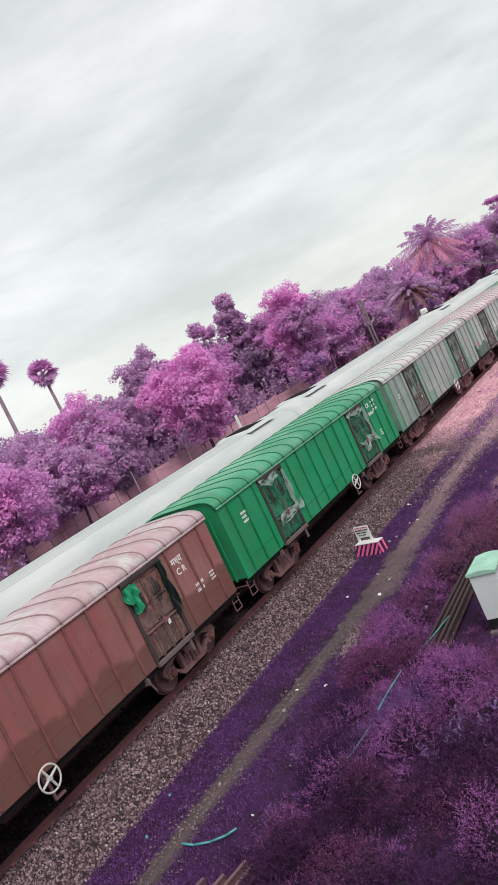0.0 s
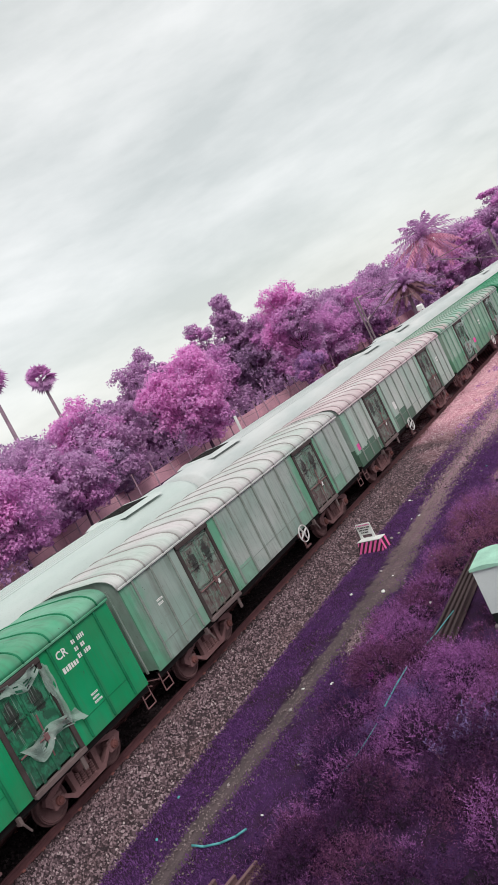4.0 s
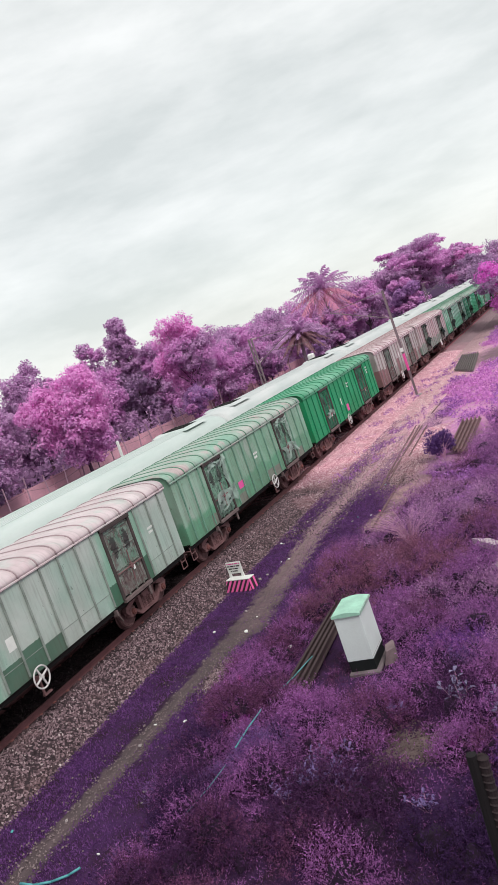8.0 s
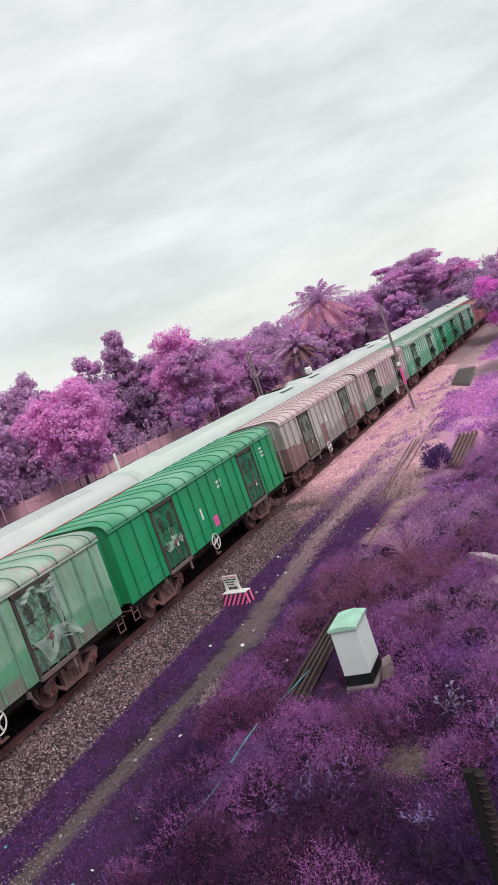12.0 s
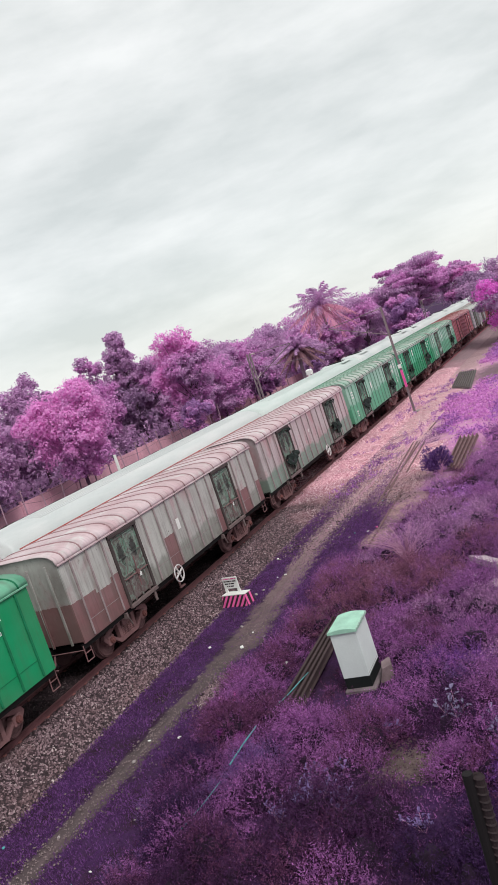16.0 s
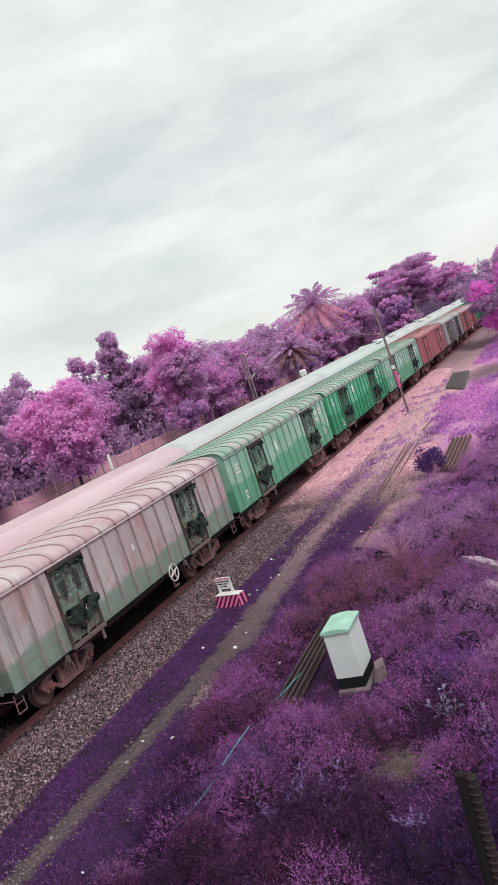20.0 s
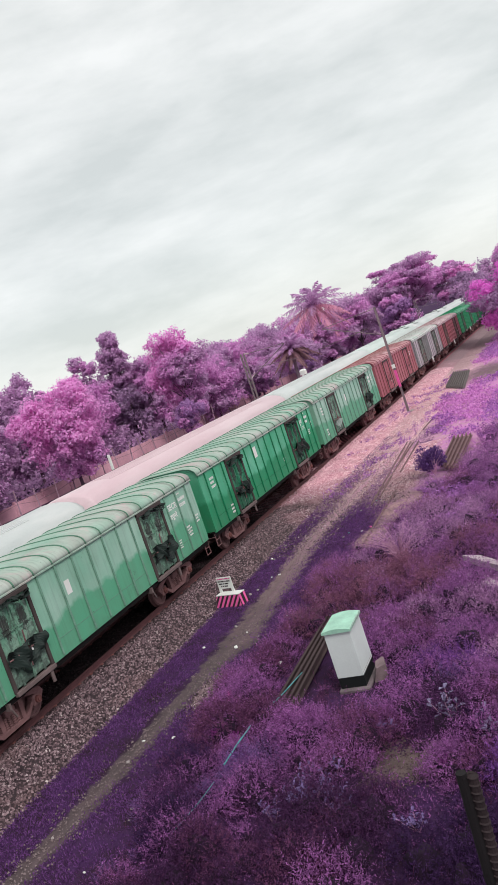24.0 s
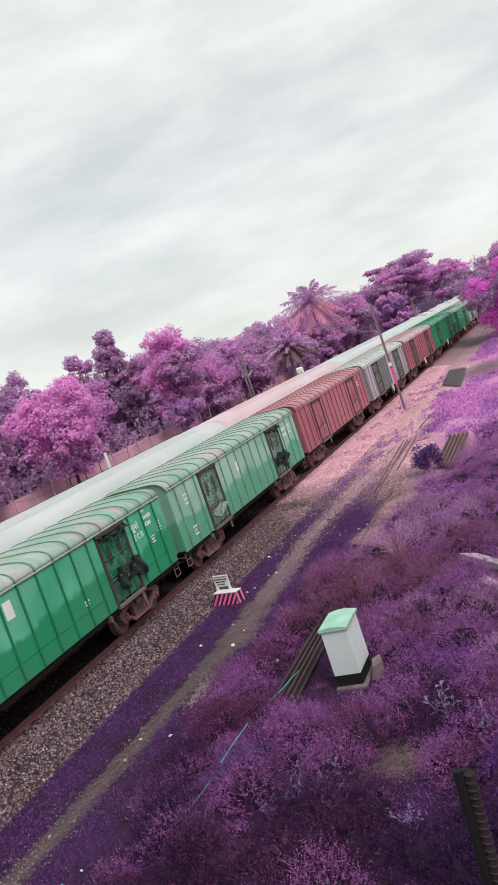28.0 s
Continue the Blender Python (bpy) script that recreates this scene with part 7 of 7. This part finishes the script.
# ---- overhead line masts ----
def mast(label, x, y, top, reach, lean=0.0, plate=False, twin=False):
    m = thing("overhead_line_mast", label, "mast", pose(x, y, -0.5, 0, lean, 0), "overhead line masts")
    h = top + 0.5
    bm = bmesh.new()
    if twin:
        for s in (-1, 1):
            box(bm, s * 0.13 - 0.05, s * 0.13 + 0.05, -0.06, 0.06, -0.3, h)
        k = 0
        while 0.4 + k * 0.45 < h - 0.2:
            z = 0.4 + k * 0.45
            a = Vector((-0.11 if k % 2 else 0.11, -0.065, z))
            b = Vector((0.11 if k % 2 else -0.11, -0.065, z + 0.42))
            tube(bm, a, b, 0.018, 0.018, 5)
            k += 1
    else:
        for s in (-1, 1):
            box(bm, -0.075, 0.075, s * 0.07 - 0.007, s * 0.07 + 0.007, -0.3, h)
        box(bm, -0.006, 0.006, -0.07, 0.07, -0.3, h)
    part("post", bm, M_MAST, m, "grey steel post")
    part("footing", box(bmesh.new(), -0.35, 0.35, -0.35, 0.35, -0.3, 0.08, None, 0.04), M_CONC, m, "concrete footing")
    bm = bmesh.new()
    d = 1 if reach > 0 else -1
    zt, zb = h - 0.1, h - 2.1
    tube(bm, (d * 0.1, 0, zt), (reach, 0, zt - 0.12), 0.025, 0.025, 8)
    tube(bm, (d * 0.1, 0, zb), (reach, 0, zt - 0.15), 0.03, 0.03, 8)
    tube(bm, (d * 0.9, 0, zb + 0.75), (reach * 1.25, 0, zb + 0.45), 0.02, 0.02, 8)
    part("cantilever", bm, M_MAST, m, "tubular cantilever bracket")
    for a, b in (((d * 0.15, 0, zt), (d * 0.6, 0, zt - 0.02)), ((d * 0.15, 0, zb + 0.02), (d * 0.6, 0, zb + 0.45))):
        bm = bmesh.new()
        a, b = Vector(a), Vector(b)
        for i in range(6):
            c = a.lerp(b, i / 6)
            tube(bm, c, c + (b - a).normalized() * 0.03, 0.075, 0.045, 10)
        part("insulator", bm, M_INSUL, m, "pale ribbed insulator")
    if plate:
        part("number_plate", box(bmesh.new(), -0.13, 0.13, -0.1, -0.085, 3.45, 3.75, None, 0.005), M_WHITE, m, "white plate")
        part("warning_band", box(bmesh.new(), -0.08, 0.08, -0.082, 0.082, 2.0, 3.3), M_PINK, m, "bright pink band")
    return m


mast("grey steel overhead line mast beside the track with a pink band", 3.0, 59.0, 7.7, -4.3, -1.2, True)
mast("grey lattice overhead line mast behind the coaches", -8.0, 58.0, 7.5, 3.6, 0.0, False, True)
mast("grey lattice overhead line mast down the line", -7.7, 129.0, 6.8, 3.0, 0.0, False, True)
mast("grey steel overhead line mast far down the line", -7.7, 190.0, 6.8, 3.0, 0.0, False, True)

# ---- far side: wall, fence posts, white posts, box ----
wall = thing("boundary_wall", "long reddish boundary wall behind the trees", "wall", None, "", "structure", None)
bm = bmesh.new()
for i in range(40):
    y0 = 10 + i * 4.5
    box(bm, -36.15, -36.0, y0, y0 + 4.5, -0.7, 0.8 + 0.08 * math.sin(i * 1.7))
part("wall_panels", bm, M_WALL, wall)
for i in range(40):
    part("pillar", box(bmesh.new(), -36.2, -35.94, 9.88 + i * 4.5, 10.12 + i * 4.5, -0.7, 0.98), M_WALL, wall)
fence = thing("wire_fence", "old fence of leaning posts and sagging wires", "fence", None, "", "structure")
rr = random.Random(8)
fy = [28 + i * 2.9 for i in range(36)]
tops = []
for y in fy:
    bm = bmesh.new()
    tx, ty, hh = rr.uniform(-0.25, 0.25), rr.uniform(-0.3, 0.3), rr.uniform(1.7, 2.3)
    tube(bm, (-33.5, y, -0.7), (-33.5 + tx, y + ty, hh), 0.075, 0.06, 6)
    tops.append((-33.5 + tx, y + ty, hh - 0.1))
    part("post", bm, M_POST, fence)
for dz in (0.0, 0.6, 1.2):
    bm = bmesh.new()
    for a, b in zip(tops[:-1], tops[1:]):
        tube(bm, (a[0], a[1], a[2] - dz), (b[0], b[1], b[2] - dz), 0.015, 0.015, 4)
    part("wire", bm, M_WIRE, fence)


def white_post(x, y, top):
    p = thing("white_marker_post", "white painted marker post with a pale foot", "post", pose(x, y, -0.5))
    part("shaft", box(bmesh.new(), -0.075, 0.075, -0.06, 0.06, 0.3, top + 0.5, None, 0.02), M_WHITE, p)
    part("foot", box(bmesh.new(), -0.22, 0.22, -0.18, 0.18, -0.1, 0.32, None, 0.03), M_CONC, p)
    return p


white_post(-9.3, 38.2, 4.5)
b = thing("white_signal_box", "white signal box on a post behind the coaches", "signal", pose(-9.0, 73.0, -0.5))
part("post", tube(bmesh.new(), (0, 0, -0.2), (0, 0, 3.5), 0.08), M_MAST, b)
part("case", box(bmesh.new(), -0.34, 0.34, -0.2, 0.2, 3.2, 4.75, None, 0.12), M_WHITE, b, "white case")
for z in (3.7, 4.15):
    for x in (-0.2, 0.2):
        part("lens", tube(bmesh.new(), (x, -0.2, z), (x, -0.24, z), 0.1, 0.1, 12), M_POST, b, "dull pinkish lens")


# ---- loose rails, slab, pipes, litter, rebars ----
def loose_rail(a, b, lift, label="rusty loose rail lying in the weeds"):
    a, b = Vector((*a, 0)), Vector((*b, 0))
    a.z, b.z = float(ground_z(a.x, a.y)) + lift, float(ground_z(b.x, b.y)) + lift
    L = (b - a).length
    bm = bmesh.new()
    sweep(bm, [(x, z + 0.172) for x, z in rail_profile(0.0)], [0, L])
    ob = new("loose_rail", finish("loose_rail", bm, M_OLDRAIL))
    q = (b - a).to_track_quat("Y", "Z").to_matrix().to_4x4()
    ob.matrix_basis = Matrix.Translation(a) @ q
    return tagged(ob, label, "rail", "loose rails")


for i in range(4):
    loose_rail((8.42 + 0.16 * i, 15.5 - 0.08 * i), (8.34 + 0.13 * i, 21.2 - 0.3 * i), 0.1, "dark rusty rail in a stack beside the cabinet").data.materials[0] = M_DARKRAIL
for a, b in (((7.44, 27.6), (7.1, 35.2)), ((6.34, 33.4), (5.41, 46.4)), ((6.5, 34.4), (5.66, 46.2)), ((6.3, 36.0), (5.9, 45.8)), ((6.62, 38.5), (6.26, 45.5)), ((5.9, 49.2), (5.98, 52.8)), ((7.02, 48.1), (7.27, 50.1))):
    loose_rail(a, b, -0.11, "rusty old rail half sunk in the gravel")
for x, y in ((7.14, 9.04), (7.37, 8.96), (6.84, 8.73), (6.43, 8.64)):
    loose_rail((x - 0.7, y - 3.6), (x, y), 0.06, "rusty rail lying below the scrub")
for i in range(5):
    loose_rail((9.0 + 0.225 * i, 35.5 + 0.36 * (4 - i)), (8.82 + 0.235 * i, 42.9 - 0.1 * i), 0.16, "rusty rail in a stack on the field")
for i in range(9):
    loose_rail((4.75 + 0.23 * i, 66.6 - 0.38 * i), (4.02 + 0.21 * i, 76.4 - 0.24 * i), 0.04, "grey weathered rail in a wide stack").data.materials[0] = M_GREYRAIL

def slab(verts, label):
    bm = bmesh.new()
    n = len(verts)
    z = float(ground_z(*verts[0])) + 0.2
    grow(bm, [(x, y, z - 0.5) for x, y in verts] + [(x, y, z) for x, y in verts], [tuple(range(n))[::-1], tuple(range(n, 2 * n))] + [(i, (i + 1) % n, n + (i + 1) % n, n + i) for i in range(n)])
    return tagged(new("concrete_slab", finish("concrete_slab", bm, simple("pale_concrete_slab", rgb(190, 174, 180), 0.9, 0, 0.3, 4))), label, "concrete slab")


slab(((12.0, 22.1), (13.2, 20.4), (13.4, 20.6), (12.25, 22.3)), "pale concrete kerb slab in the scrub")
slab(((11.7, 23.8), (12.2, 23.2), (13.6, 21.6), (13.75, 21.75), (12.3, 23.5)), "pale concrete slab edge in the scrub")


def hose(points, r, label):
    bm = bmesh.new()
    pts = [(x, y, float(ground_z(x, y)) + z) for x, y, z in points]
    pipe(bm, pts, r, 8)
    return tagged(new("plastic_pipe", finish("plastic_pipe", bm, M_HOSE, True)), label, "pipe")


hose([(5.1, 9.62, 0.1), (5.4, 9.62, 0.07), (5.75, 9.72, 0.06), (6.05, 9.86, 0.08), (6.25, 10.0, 0.12)], 0.024, "curved teal plastic pipe on the weeds")
hose([(8.42, 12.8, 0.5), (8.42, 13.5, 0.52), (8.42, 14.25, 0.5)], 0.016, "teal plastic pipe in the scrub")
hose([(8.2, 10.9, 0.4), (8.37, 11.65, 0.44), (8.41, 12.3, 0.45)], 0.006, "faded plastic pipe in the scrub")
hose([(8.36, 15.5, 0.28), (8.5, 15.9, 0.3), (8.68, 16.9, 0.3)], 0.014, "teal plastic pipe across the stacked rails")


def rebar(foot, tip, r, label, paint, rib):
    a, b = Vector(foot), Vector(tip)
    bm = tube(bmesh.new(), a, b, r, r, 12)
    d = (b - a).normalized()
    L = (b - a).length
    k = 0
    while rib > 0.12 and k * 0.0105 < min(L, 0.5):
        c = b - d * (k * 0.0105)
        ring(bm, c, d + Vector((0.25, 0, 0)), r * 0.98, r * rib, 10, 4)
        k += 1
    return tagged(new("rebar", finish("rebar", bm, paint)), label, "rebar", "rebars")


EYE = Vector((17.139, 0.014, 7.654))
rebar(EYE + Vector((-0.323, 0.892, -1.95)), EYE + Vector((-0.277, 0.9075, -0.587)), 0.0072, "dark rusty ribbed reinforcing bar sticking up", simple("dark_rusty_rebar", rgb(42, 31, 34), 0.75, 0, 0.45, 40), 0.26)
rebar(EYE + Vector((-0.334, 0.888, -1.95)), EYE + Vector((-0.288, 0.9035, -0.5795)), 0.007, "near-black reinforcing bar sticking up", simple("near_black_rebar", rgb(20, 15, 18), 0.8, 0, 0.4, 40), 0.1)
rp = thing("parapet", "rough concrete parapet below the camera", "parapet", None, "", "structure", box(bmesh.new(), 16.0, 18.6, 0.8, 1.3, -0.6, 5.7, None, 0.03), M_CONC)

rr = random.Random(21)
for i in range(44):
    y = rr.uniform(8, 34)
    x = float(path_x(np.array([y]))[0]) + rr.uniform(-1.4, 2.6)
    s = rr.uniform(0.03, 0.07)
    bm = bmesh.new()
    for v in bmesh.ops.create_icosphere(bm, subdivisions=1, radius=s)["verts"]:
        v.co *= rr.uniform(0.65, 1.2)
        v.co.z *= 0.5
    mt = rr.choice((M_WHITE, M_CONC, M_CONC, M_CONC, M_WHITE, M_HOSE, M_STRIPE_P))
    ob = new("litter_scrap" if mt in (M_HOSE, M_STRIPE_P) else "pale_stone", finish("scrap", bm, mt))
    ob.matrix_basis = pose(x, y, float(ground_z(x, y)) + s * 0.35 + 0.02, rr.uniform(-20, 20), rr.uniform(-20, 20), rr.uniform(0, 360))
    tagged(ob, "scrap of litter beside the path" if mt in (M_HOSE, M_STRIPE_P) else "pale loose stone beside the path", "litter" if mt in (M_HOSE, M_STRIPE_P) else "stone", "litter" if mt in (M_HOSE, M_STRIPE_P) else "loose stones")

# ---- sleepers, piece by piece ----
for i in range(150):
    part("sleeper", sleeper_near, None, track_near, "", pose(0, -8 + i * 0.62, 0))
    part("rail_clips", clips_near, None, track_near, "", pose(0, -8 + i * 0.62, 0))
for i in range(90):
    part("sleeper", sleeper_far, None, track_far, "", pose(0, 5 + i * 0.62, 0))

# ---- movement ----
V_T = [0, 3, 6, 9, 12, 15, 18, 21, 24, 28]
V_S = [5.158, 5.064, 4.97, 4.873, 4.774, 4.68, 4.6, 4.539, 4.49, 4.444]
FINE = np.linspace(0, 28, 2801)
SPEED = np.interp(FINE, V_T, V_S)
WAY = np.concatenate([[0], np.cumsum((SPEED[1:] + SPEED[:-1]) / 2 * 0.01)])


def goods_way(t):
    return float(np.interp(t, FINE, WAY))


COACH_WAY = [(t, 3.78 * t) for t in range(0, 29, 2)]


def motions():
    for w, u in zip(WAGONS, WAGON_AT):
        walk(w, [(t, pose(0, u - goods_way(t), 0)) for t in range(0, 29)])
    for c, u in zip(COACHES, COACH_AT):
        walk(c, [(t, pose(TRACK2, u + d, 0)) for t, d in COACH_WAY])
    steps = [k / 10 for k in range(281)]
    turn_at = [(t, math.degrees(goods_way(t) / 0.46)) for t in steps]
    for ws, y in WHEELSETS:
        walk(ws, [(t, pose(0, y, 0.462, a)) for t, a in turn_at])


motions()
